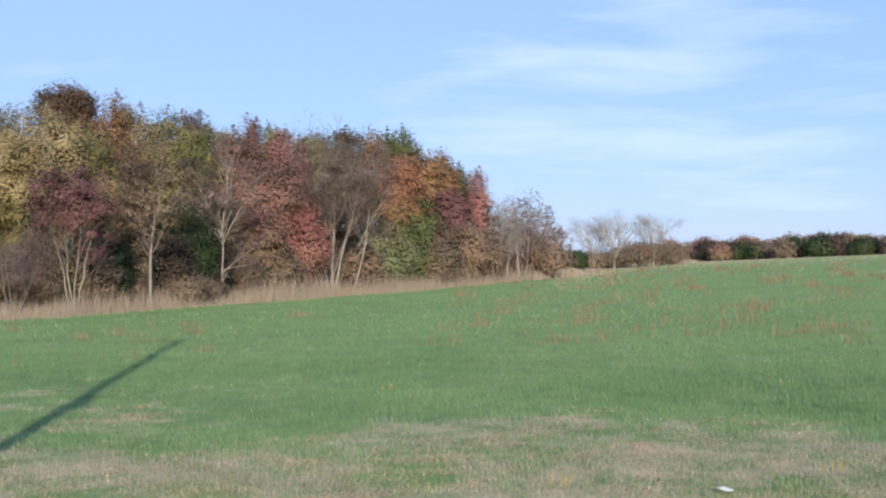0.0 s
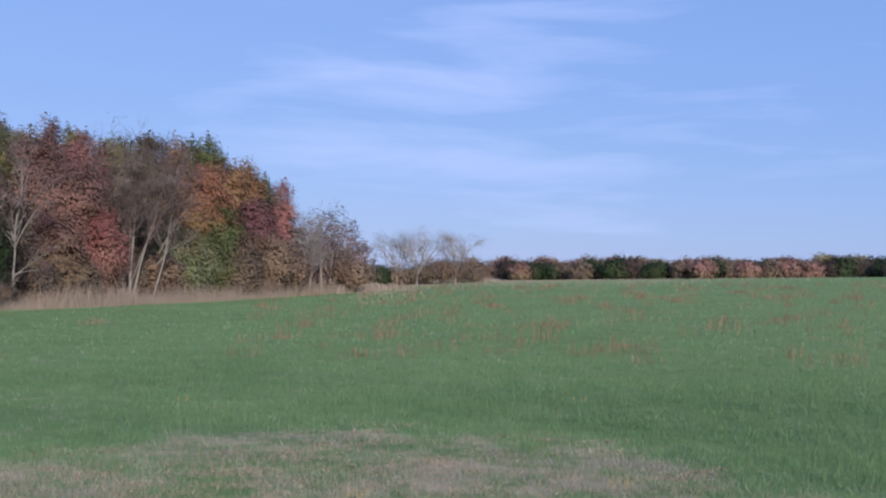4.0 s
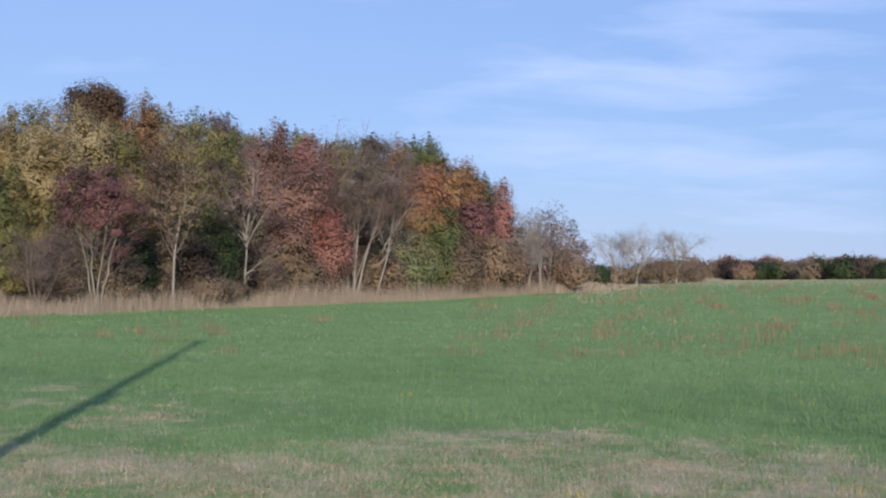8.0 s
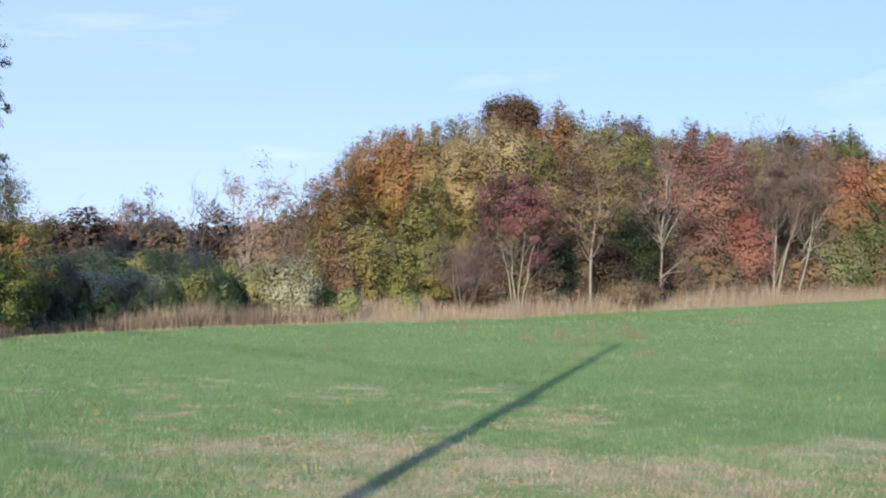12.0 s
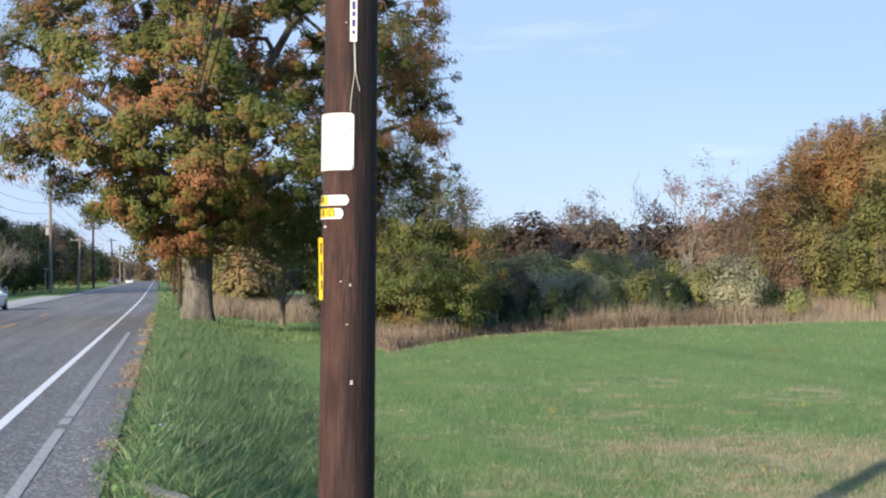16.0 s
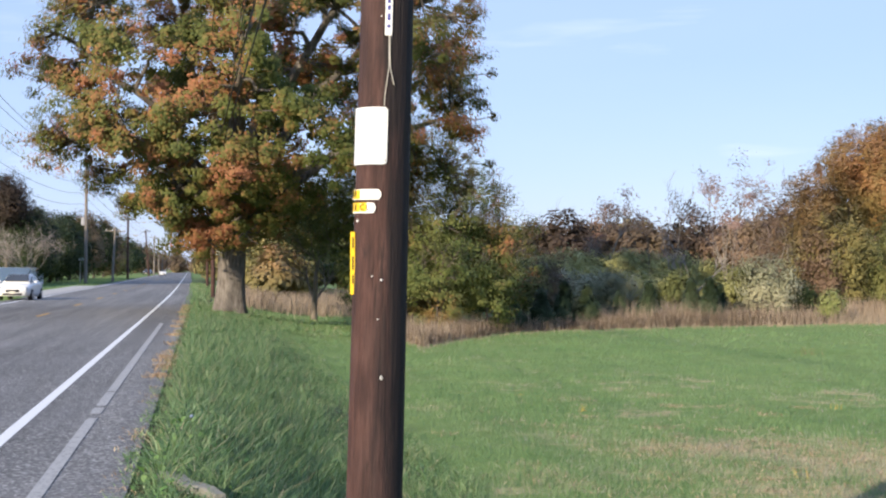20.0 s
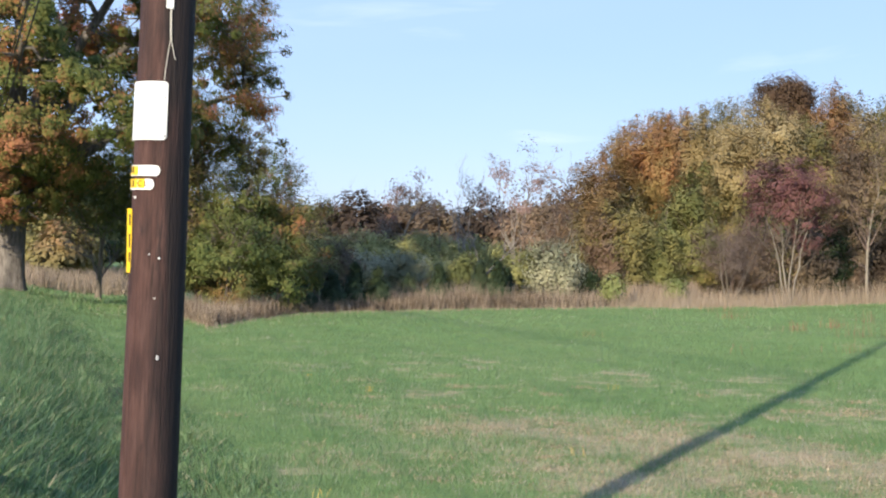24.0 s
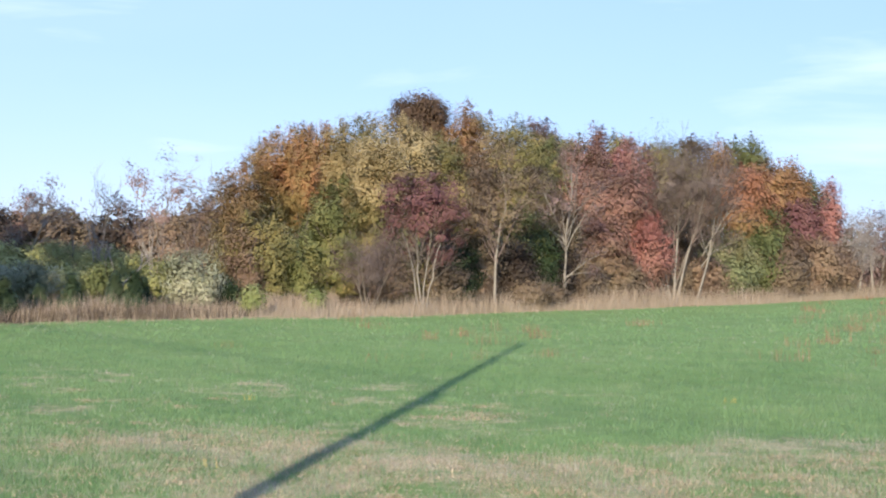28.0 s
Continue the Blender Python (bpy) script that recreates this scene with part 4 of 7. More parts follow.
def fan_tree(seed_, az, limbs, twig=None, haze=None, amount=60, reach=(0.30, 0.48), wood=None, limb_wood=None, last=4, spread=0.4, size=0.07, per=26, cloud=None):
    """A tree of leaning limbs seen across their fan; limbs: sideways start, height of start, tilt and bend in degrees, length, radius."""
    r = np.random.default_rng(seed_)
    side, depth = np.array(flat_dir(az - 90)), np.array(flat_dir(az))
    wood = wood or M_BARK_PALE
    out, tips, res = {i: [] for i in range(6)}, [], []
    for k, (s0, z0, tilt, turn_, length, rad) in enumerate(limbs):
        p = side * s0 + np.array([0, 0, z0 - (0.15 if z0 < 0.3 else 0)])
        dep = r.uniform(-0.3, 0.3)
        pts, rads, dirs = [p], [rad * (1.15 if z0 < 0.3 else 0.75)], []
        for i in range(8):
            a = radians(tilt + turn_ * i / 7 + r.normal(0, 5))
            d = side * math.sin(a) + depth * (dep * i / 7) + np.array([0, 0, math.cos(a)])
            d /= np.linalg.norm(d)
            dirs.append(d)
            pts.append(pts[-1] + d * length / 8)
            rads.append(0.72 * rad * (1 - 0.85 * (i + 1) / 8) + 0.006)
        res.append(("stem" if z0 < 0.3 else "limb", tube_mesh("limb", [(pts, rads)], 7, wood if z0 < 0.3 else limb_wood or wood)))
        tips.append(pts[-1])
        for j in range(int(2.2 * length)):
            q = r.uniform(0.32, 1.0) * 7.99
            i = int(q)
            base = pts[i] + (pts[i + 1] - pts[i]) * (q - i)
            o = r.normal(0, 1, 3)
            o -= dirs[i] * (o @ dirs[i])
            o /= np.linalg.norm(o) + 1e-9
            a = r.uniform(0.4, 0.8)
            grow(r, base, dirs[i] * math.cos(a) + o * math.sin(a), length * r.uniform(*reach) * (1.15 - 0.08 * i), rads[i] * 0.5 + 0.004, 2, last, out, tips,
                 wander=0.15, lift=0.09, kids=(3, 4), ratio=(0.45, 0.65), open_=(0.3, 0.7))
    res += [("branch", tube_mesh("branch", [x], 4, limb_wood or wood)) for x in out[2][:40]]
    res.append(("twig_mass", tube_mesh("twig_mass", out[2][40:] + out[3] + out[4], 3, twig or M_TWIG)))
    if haze:
        tips = np.array(tips)
        cs = tips[r.integers(0, len(tips), amount)]
        if cloud:
            w_, z0, z1, n_ = cloud
            cs = np.concatenate([cs, lumps_in(r, n_, w_ / 2, w_ / 2, z0, z1, 0.55)[0]])
        fine = haze.startswith("twig")
        res.append(("crown", leaves(r, "crown", cs, per, size * (3.2 if fine else 1), spread, LEAF[haze], (0, 0, cs[:, 2].mean() - 1), thin=0.045 if fine else 0.5)))
    return res


WOODS = "trees of the wood"
# front row, before the wood
plant(fan_tree(831, 18.9, ((-0.1, 0, -7, -18, 5.4, 0.055), (-0.02, 0, -2, -3, 5.6, 0.06), (0.12, 0, 4, 3, 5.6, 0.05), (0.25, 0, 7, 6, 5.2, 0.055), (0.0, 2.4, -24, -30, 3.0, 0.03), (0.2, 2.4, 20, 30, 2.8, 0.03)),
               M_TWIG, "maroon", 220, (0.24, 0.40), limb_wood=M_BARK_GREY, spread=0.30, size=0.055, per=34, cloud=(4.3, 3.9, 7.1, 190)), "maple_tree", "small dark maroon maple with several pale stems", spot(18.9, 63))
plant(fan_tree(842, 15.6, ((0.0, 0, 2, 2, 7.6, 0.115), (0.0, 1.6, -42, -40, 1.9, 0.035), (0.05, 2.6, -22, 16, 4.2, 0.05), (0.08, 2.9, 24, -10, 4.4, 0.05), (0.1, 4.0, -14, -20, 3.6, 0.045), (0.1, 4.3, 30, 10, 3.2, 0.04)),
               M_TWIG, "umber", 220, (0.28, 0.42), limb_wood=M_TWIG, spread=0.36, size=0.055, per=30, cloud=(4.6, 3.2, 8.9, 240)), "tree", "half-bare brown tree with a pale trunk", spot(15.6, 69))
plant(fan_tree(853, 12.6, ((0.0, 0, 2, -2, 8.6, 0.115), (-0.12, 0.1, -31, -6, 1.9, 0.06), (0.08, 1.8, 46, 12, 2.3, 0.05), (0.02, 1.9, 70, 20, 1.9, 0.03), (0.04, 3.6, -20, -8, 4.0, 0.05), (0.06, 3.4, 20, 14, 3.8, 0.045), (0.1, 4.8, 16, -10, 3.4, 0.04)),
               M_TWIG, "mauve", 200, (0.26, 0.40), spread=0.4, size=0.055, per=18), "bare_tree", "bare pale tree with a forked leaning limb", spot(12.6, 77))
tree(12.95, 77.5, 3.0, 2.0, 1.5, "mauve", "bare_tree", "short bare pale leaning stem", stems=1, trunk_r=0.11, wood=M_BARK_PALE, twig=M_TWIG_PALE, fill=0, levels=2, lean=0.9)
plant(fan_tree(864, 7.85, ((-0.15, 0, -10, -16, 9.2, 0.15), (0.0, 0, 3, -5, 9.8, 0.16), (0.1, 0.1, 10, 16, 9.2, 0.14), (-0.2, 0.2, -22, -6, 8.6, 0.11), (0.05, 1.2, 16, 20, 7.6, 0.09), (-0.1, 1.6, -2, 8, 7.6, 0.09)),
               M_TWIG, "twig", 260, (0.26, 0.42), limb_wood=M_BARK_GREY, spread=0.6, size=0.075, per=34, cloud=(6.0, 6.2, 10.6, 170)), "bare_tree", "large bare many-stemmed tree with pale bark", spot(7.85, 90))
plant(fan_tree(875, 6.95, ((0.0, 0, 9, -4, 9.0, 0.11), (0.35, 2.6, 36, 34, 2.8, 0.055), (0.45, 3.4, 24, 10, 5.0, 0.06)), M_TWIG, "twig", 60, (0.26, 0.42), spread=0.5, size=0.085, per=40),
      "bare_tree", "bare pale tree beside a larger one", spot(6.95, 90.5))
# the wood
for row in (
    (27.4, 62, 6.6, 2.0, 0.5, "rust", "orange-brown autumn tree in the wood"),
    (26.9, 67, 7.5, 2.7, 0.5, "rust", "orange-brown autumn tree in the wood"),
    (26.3, 69, 8.5, 2.7, 0.5, "orange", "orange and green autumn tree in the wood"),
    (25.3, 72, 9.4, 3.7, 0.5, "orange", "orange and green autumn tree in the wood"),
    (24.4, 78, 10.3, 2.7, 7.2, "orange", "orange and green autumn tree in the wood"),
    (23.6, 77, 10.4, 3.5, 0.5, "rust", "orange-brown autumn tree in the wood"),
    (24.1, 69, 8.4, 1.6, 6.3, "orange", "small orange autumn tree in the wood"),
    (22.7, 76, 10.5, 3.3, 0.5, "gold", "yellow-green autumn tree in the wood"),
    (21.6, 83, 11.4, 3.6, 0.5, "olive", "olive autumn tree in the wood"),
    (20.1, 72, 10.5, 5.2, 0.5, "gold", "yellow-green autumn tree in the wood"),
    (21.0, 68, 9.0, 3.3, 0.5, "gold", "yellow-green autumn tree in the wood"),
    (23.1, 65, 6.5, 3.1, 0.5, "leafgreen", "green leafy tree at the wood's edge"),
    (24.4, 63, 4.3, 2.4, 0.5, "leafgreen", "green leafy tree at the wood's edge"),
    (21.4, 67, 5.9, 2.9, 0.5, "olive", "olive autumn tree in the wood"),
    (25.8, 62, 4.9, 3.0, 0.5, "olive", "olive autumn tree in the wood"),
    (26.7, 61, 4.2, 2.1, 0.5, "brown", "brown half-bare tree in the wood"),
    (18.9, 89.5, 13.6, 3.2, 8.1, "umber", "dark brown autumn tree in the wood"),
    (17.3, 87, 12.7, 4.0, 0.5, "rust", "orange-brown autumn tree in the wood"),
    (16.4, 88, 12.4, 4.2, 0.5, "gold", "yellow-green autumn tree in the wood"),
    (15.1, 90, 12.4, 4.3, 0.5, "olive", "olive autumn tree in the wood"),
    (13.8, 94, 12.8, 3.1, 8.4, "mauve", "thin tree with purplish leaves"),
    (14.6, 83, 10.9, 4.3, 0.5, "olive", "olive autumn tree in the wood"),
    (18.4, 75, 9.7, 4.2, 0.5, "olive", "olive autumn tree in the wood"),
    (16.9, 78, 9.6, 3.7, 0.5, "rust", "orange-brown autumn tree in the wood"),
    (13.3, 89, 11.3, 4.3, 0.5, "green", "dark green tree in the wood"),
    (12.4, 93, 11.9, 4.0, 0.5, "olive", "olive autumn tree in the wood"),
    (11.8, 88, 10.7, 4.6, 0.5, "reddull", "dull red autumn maple in the wood"),
    (11.3, 95, 12.6, 1.9, 8.4, "reddull", "dull red autumn maple in the wood"),
    (10.3, 102, 12.8, 2.7, 8.8, "olive", "olive autumn tree in the wood"),
    (9.9, 92, 11.0, 3.8, 5.4, "pink", "pinkish-red autumn maple in the wood"),
    (10.7, 88, 9.1, 4.6, 0.5, "reddull", "dull red autumn maple in the wood"),
    (9.3, 88, 6.4, 4.2, 0.5, "red", "bright red autumn maple in the wood"),
    (11.2, 84, 5.7, 4.4, 0.5, "reddull", "dull red autumn maple in the wood"),
    (8.5, 105, 12.7, 5.5, 5.8, "olive", "olive autumn tree in the wood"),
    (7.2, 108, 13.0, 4.2, 5.9, "umber", "dark brown autumn tree in the wood"),
    (6.2, 113, 13.1, 3.4, 6.0, "rust", "orange-brown autumn tree in the wood"),
    (5.1, 116, 13.7, 4.8, 6.1, "green", "dark green tree in the wood"),
    (5.0, 104, 10.5, 5.0, 4.2, "coral", "coral and orange autumn maple in the wood"),
    (4.1, 112, 11.4, 4.9, 0.5, "rust", "orange-brown autumn tree in the wood"),
    (3.2, 117, 11.8, 4.3, 0.5, "rust", "orange-brown autumn tree in the wood"),
    (2.4, 120, 10.6, 3.1, 0.5, "green", "dark green tree in the wood"),
    (5.8, 97, 4.7, 4.2, 0.5, "gold", "yellow-green autumn tree in the wood"),
    (4.4, 104, 7.4, 5.4, 0.5, "green", "dark green tree in the wood"),
    (5.3, 99, 4.9, 3.8, 0.5, "gold", "low golden autumn tree in the wood"),
    (2.7, 111, 8.1, 4.4, 3.5, "maroon", "small dark red maple tree"),
    (1.5, 120, 10.0, 2.6, 3.5, "pink", "pinkish-red autumn maple in the wood"),
    (2.1, 110, 5.6, 5.2, 0.5, "brown", "brown half-bare tree in the wood"),
    (3.5, 105, 5.2, 4.1, 0.5, "brown", "brown half-bare tree in the wood"),
    (13.1, 81, 7.5, 3.9, 1.6, "umber", "dark brown autumn tree in the wood"),
    (14.3, 77, 6.2, 3.7, 1.2, "green", "dark green tree in the wood"),
    (8.0, 98, 8.5, 5.1, 0.5, "umber", "dark brown autumn tree in the wood"),
    (19.1, 89, 13.9, 4.2, 11.0, "dome", "dark brown rounded treetop above the wood"),
):
    az, d, h, w, low, hue, label = row
    w, low, h = w * 1.22, low * 0.75, h * 1.045 + 0.15
    if h > 9.5:
        low = max(low, 0.33 * h)
    tree(az, d, h, w, low, hue, "tree", label, group=WOODS, levels=1, fork=0.25, shape=0.62 if h > 14.3 else 0.55 if low > 1.5 else 0.42, trunk_r=0.14, sprigs=not (hue == "umber" and h > 14))
tree(13.6, 90, 12.9, 3.2, 7, "mauve", "tree", "tree with thin greyish-purple top", group=WOODS, bare=0.3, fill=0.35, levels=3)
tree(21.3, 62, 4.6, 4.4, 0.5, "twig", "shrub", "grey leafless shrub before the wood", stems=6, trunk_r=0.035, fill=0.3, levels=3, splay=0.5, fork=0.15, twig=M_TWIG)
tree(20.4, 64, 3.4, 3.4, 0.4, "brown", "shrub", "brown half-bare shrub before the wood", stems=4, trunk_r=0.04, fill=0.4, levels=3, splay=0.5, fork=0.15)
tree(16.8, 70, 2.6, 3.6, 0.3, "brown", "shrub", "brown half-bare shrub under the trees", stems=4, trunk_r=0.03, fill=0.4, levels=2, splay=0.5, fork=0.15)
tree(14.0, 72, 1.9, 3.2, 0.2, "umber", "shrub", "dark leafless bramble at the field edge", stems=5, trunk_r=0.03, fill=0.5, levels=2, splay=0.7, fork=0.1)
tree(13.2, 75, 1.7, 2.6, 0.2, "umber", "shrub", "dark leafless bramble at the field edge", stems=5, trunk_r=0.03, fill=0.4, levels=2, splay=0.7, fork=0.1)
for az, d, h in ((0.75, 118, 8.9), (0.2, 119, 8.5), (-0.35, 121, 7.6), (0.5, 122, 7.8)):
    tree(az, d, h, 3.2, 2.5, "twig_pale", "birch", "slender bare birch with pale bark", group="birches", bare=0.2, fill=0.22, levels=4, wood=M_BARK_PALE, twig=M_TWIG_PALE, trunk_r=0.13)
for az, d, h in ((-0.9, 124, 8.7), (-1.5, 127, 7.4), (-2.0, 130, 5.6)):
    tree(az, d, h, 3.4, 2.0, "mauve", "tree", "thin tree with purplish-brown leaves", fill=0.13, levels=4, trunk_r=0.11)
tree(0.9, 113, 4.0, 4.0, 0.4, "brown", "shrub", "brown shrub under the birches", stems=4, trunk_r=0.05, fill=0.5, levels=2, splay=0.5, fork=0.15)
tree(-1.6, 122, 3.6, 5.0, 0.3, "brown", "shrub", "brown shrub beside thin trees", stems=4, trunk_r=0.05, fill=0.5, levels=2, splay=0.5, fork=0.15)
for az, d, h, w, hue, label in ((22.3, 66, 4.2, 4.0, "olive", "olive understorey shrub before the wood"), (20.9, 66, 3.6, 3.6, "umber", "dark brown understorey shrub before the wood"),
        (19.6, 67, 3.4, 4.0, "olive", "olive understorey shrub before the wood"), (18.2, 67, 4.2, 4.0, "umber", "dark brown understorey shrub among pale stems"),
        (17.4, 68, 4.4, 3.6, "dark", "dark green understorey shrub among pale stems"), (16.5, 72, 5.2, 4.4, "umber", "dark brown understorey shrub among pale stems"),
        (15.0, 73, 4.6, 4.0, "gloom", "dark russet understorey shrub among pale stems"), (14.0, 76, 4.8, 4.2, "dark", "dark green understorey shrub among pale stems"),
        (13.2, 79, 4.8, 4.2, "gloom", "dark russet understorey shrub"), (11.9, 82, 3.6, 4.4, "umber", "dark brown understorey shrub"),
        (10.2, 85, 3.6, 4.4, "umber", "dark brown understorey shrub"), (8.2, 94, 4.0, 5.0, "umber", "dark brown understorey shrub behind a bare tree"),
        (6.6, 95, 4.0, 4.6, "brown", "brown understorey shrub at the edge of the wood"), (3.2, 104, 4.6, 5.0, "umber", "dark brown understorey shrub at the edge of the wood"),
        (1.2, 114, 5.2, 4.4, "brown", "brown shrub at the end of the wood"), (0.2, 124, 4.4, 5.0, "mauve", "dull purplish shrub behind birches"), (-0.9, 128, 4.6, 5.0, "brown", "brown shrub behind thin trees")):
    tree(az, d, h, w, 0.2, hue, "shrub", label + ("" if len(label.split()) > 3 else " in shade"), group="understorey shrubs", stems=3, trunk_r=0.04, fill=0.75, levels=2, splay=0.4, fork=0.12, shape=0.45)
for az, d, h, w in ((0.95, 121, 8.2, 3.4), (-0.2, 126, 8.4, 3.8), (-0.6, 122, 8.0, 3.0)):
    tree(az, d, h, w, 2.0, "mauve", "tree", "thin tree with purplish-brown leaves", fill=0.13, levels=4, trunk_r=0.10, wood=M_BARK_PALE)
# beyond the wood
tree(-2.6, 152, 5.4, 2.2, 2.5, "twig", "bare_tree", "small dead snag with crooked limbs", fill=0, levels=3, trunk_r=0.12)
tree(-2.9, 150, 2.9, 2.8, 0.2, "dark", "evergreen_shrub", "dark green rounded evergreen shrub", fill=1.2, levels=2, fork=0.1)
for k_, (az, d, h, sp) in enumerate(((-3.7, 165, 6.9, 0.45), (-4.5, 167, 7.3, 0.62), (-6.2, 176, 7.3, 0.66))):
    plant(bare_meshes(880 + k_, h, 6, 0.10, sp, 0.22, M_TWIG_PALE, "twig_pale", 170), "bare_tree", "bare grey tree with a rounded crown of fine twigs", spot(az, d))
for i, (az, d, h, w) in enumerate(((-2.2, 146, 3.4, 4), (-3.3, 160, 2.2, 5), (-4.0, 168, 2.6, 5.5), (-4.9, 172, 3.1, 5.5), (-5.6, 176, 3.9, 5.5), (-6.3, 182, 3.2, 5), (-7.0, 190, 2.0, 4.5))):
    tree(az, d, h, w, 0.2, ("umber", "brown", "umber")[i % 3], "shrub", "brown half-bare hedgerow shrub", group="hedgerow shrubs", stems=4, trunk_r=0.06, fill=0.5, size=0.12, levels=3, splay=0.5, fork=0.1, twig=M_TWIG)

# woods on the skyline and fill behind: a few shapes, planted many times
FAR = {hue: [tree_meshes(900 + 7 * i + j, 7.0, 7.5, 0.3, hue, fill=0.62, size=0.28, lump=0.66, levels=1, fork=0.2, shape=0.45, trunk_r=0.16, sprigs=False) for j in range(2)]
       for i, hue in enumerate(("dark", "umber", "rust", "olive", "brown", "green", "gloom"))}
BRUSH = {hue: [tree_meshes(990 + 7 * i + j, 7.0, 7.0, 0.3, hue, fill=0.62, size=0.19, lump=0.55, levels=2, fork=0.2, shape=0.5, trunk_r=0.12) for j in range(2)]
         for i, hue in enumerate(("umber", "gloom", "olive", "brown"))}
SKYLINE = {hue: [tree_meshes(960 + 7 * i + j, 7.0, 8.5, 0.3, hue, fill=0.95, size=0.32, lump=1.1, levels=1, fork=0.2, shape=0.5, trunk_r=0.16, sprigs=False) for j in range(2)]
           for i, hue in enumerate(("dark", "umber", "brown", "olive", "gloom", "reddull"))}
fr = random.Random(5)


def far_wood(name, label, places):
    """A far wood as ONE mesh: places are (at, turn, size, hue)."""
    hues = sorted({q[3] for q in places})
    V, F, MI, base = [], [], [], 0
    for at_, turn, size, hue in places:
        for nm, me in fr.choice(SKYLINE[hue]):
            if nm == "twig_mass":
                continue
            co = np.empty(len(me.vertices) * 3, np.float32)
            me.vertices.foreach_get("co", co)
            co = co.reshape(-1, 3) * size
            c_, s_ = math.cos(turn), math.sin(turn)
            co = np.stack([co[:, 0] * c_ - co[:, 1] * s_ + at_.x, co[:, 0] * s_ + co[:, 1] * c_ + at_.y, co[:, 2] + at_.z], 1)
            me.calc_loop_triangles()
            tri = np.empty(len(me.loop_triangles) * 3, np.int32)
            me.loop_triangles.foreach_get("vertices", tri)
            F.append(tri.reshape(-1, 3) + base)
            MI.append(np.full(len(me.loop_triangles), hues.index(hue) if nm == "crown" else len(hues)))
            V.append(co)
            base += len(co)
    me = mesh_of(name, np.concatenate(V), np.concatenate(F), [LEAF[q] for q in hues] + [M_BARK_GREY])
    me.polygons.foreach_set("material_index", np.concatenate(MI).astype(np.int32))
    return tagged(new(name, me), label, "wood", kind="stuff")


def far_tree(az, d, h, hues, label, group, shapes=FAR):
    m = fr.choice(shapes[fr.choice(hues)])
    s = h / 7.0
    p = spot(az, d)
    if d > 280:
        p.z -= 0.9
    plant(m, "tree", label, p, fr.uniform(0, 6.28), s, group)


far = []


def place(az, d, h, hues):
    p = spot(az, d)
    p.z -= 0.9
    far.append((p, fr.uniform(0, 6.28), h / 7.0, fr.choice(hues)))


az = -8.6
while az > -34:
    low_ = 0.6 * math.sin(az * 1.3) + 0.4 * math.sin(az * 3.1 + 1)
    place(az, fr.uniform(292, 318), fr.uniform(5.6, 6.9) + 0.5 * low_ + 0.02 * (-9 - az), ("dark", "umber", "reddull", "umber", "dark", "brown", "gloom"))
    place(az + 0.2, fr.uniform(320, 340), fr.uniform(5.8, 7.9) + 0.5 * low_, ("umber", "umber", "brown", "reddull", "olive"))
    az -= fr.uniform(0.30, 0.50)
az = -5.5
while az > -9.6:
    place(az, fr.uniform(395, 420), fr.uniform(7.2, 9.0), ("brown", "umber", "olive", "brown"))
    az -= fr.uniform(0.4, 0.7)
far_wood("skyline_wood", "low dark autumn wood along the skyline", far)
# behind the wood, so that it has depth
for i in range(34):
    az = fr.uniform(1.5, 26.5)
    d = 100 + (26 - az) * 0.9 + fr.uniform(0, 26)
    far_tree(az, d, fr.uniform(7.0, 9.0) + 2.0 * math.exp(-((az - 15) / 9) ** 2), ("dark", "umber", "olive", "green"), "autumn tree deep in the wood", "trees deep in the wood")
# low wood beyond the brush
for i in range(64):
    az = fr.uniform(26.5, 45.5)
    far_tree(az, fr.uniform(98, 135), fr.uniform(5.7, 7.1), ("brown", "umber", "olive", "gloom", "umber", "brown"), "low russet autumn tree beyond the brush", "low wood beyond the brush", BRUSH)
for i in range(18):
    az = fr.uniform(27, 45)
    far_tree(az, fr.uniform(72, 88), fr.uniform(2.4, 3.8), ("brown", "brown", "umber", "olive"), "brown scrub beyond the field edge", "brown scrub", BRUSH)

# brush along the field edge
SCRUB = "scrub at the field edge"
tree(28.9, 58, 3.1, 3.6, 0.2, "silver", "olive_shrub", "grey-green shrub with silvery leaves", group=SCRUB, stems=4, trunk_r=0.05, fill=1.0, levels=2, splay=0.5, fork=0.1, shape=0.45)
tree(30.2, 59, 2.7, 2.8, 0.2, "greygreen", "olive_shrub", "dark grey-green shrub in shade", group=SCRUB, stems=4, trunk_r=0.05, fill=0.8, levels=2, splay=0.5, fork=0.1)
for az, d, h, w in ((34.7, 60, 2.5, 3.0), (35.4, 59, 2.4, 3.2), (36.6, 60, 2.3, 3.4), (38.0, 63, 2.4, 3.6), (39.2, 62, 2.0, 3.0), (33.3, 63, 2.2, 2.4),
        (33.6, 71, 3.4, 4.0), (35.0, 72, 3.5, 4.2), (36.3, 71, 3.3, 4.0), (37.5, 73, 3.5, 4.2), (38.8, 72, 3.3, 4.0), (40.0, 72, 3.0, 3.8), (32.4, 70, 3.3, 3.8), (31.2, 68, 3.0, 3.6)):
    tree(az, d, h, w, 0.2, "sage" if w < 3.1 else "silver" if d < 66 else "sage", "olive_shrub", "grey-green shrub with dull leaves", group=SCRUB, stems=3, trunk_r=0.04, fill=0.7, levels=2, splay=0.5, fork=0.1)
tree(32.8, 60, 2.6, 1.9, 0.3, "green", "evergreen_shrub", "green rounded evergreen shrub", group=SCRUB, fill=1.0, levels=2, fork=0.1)
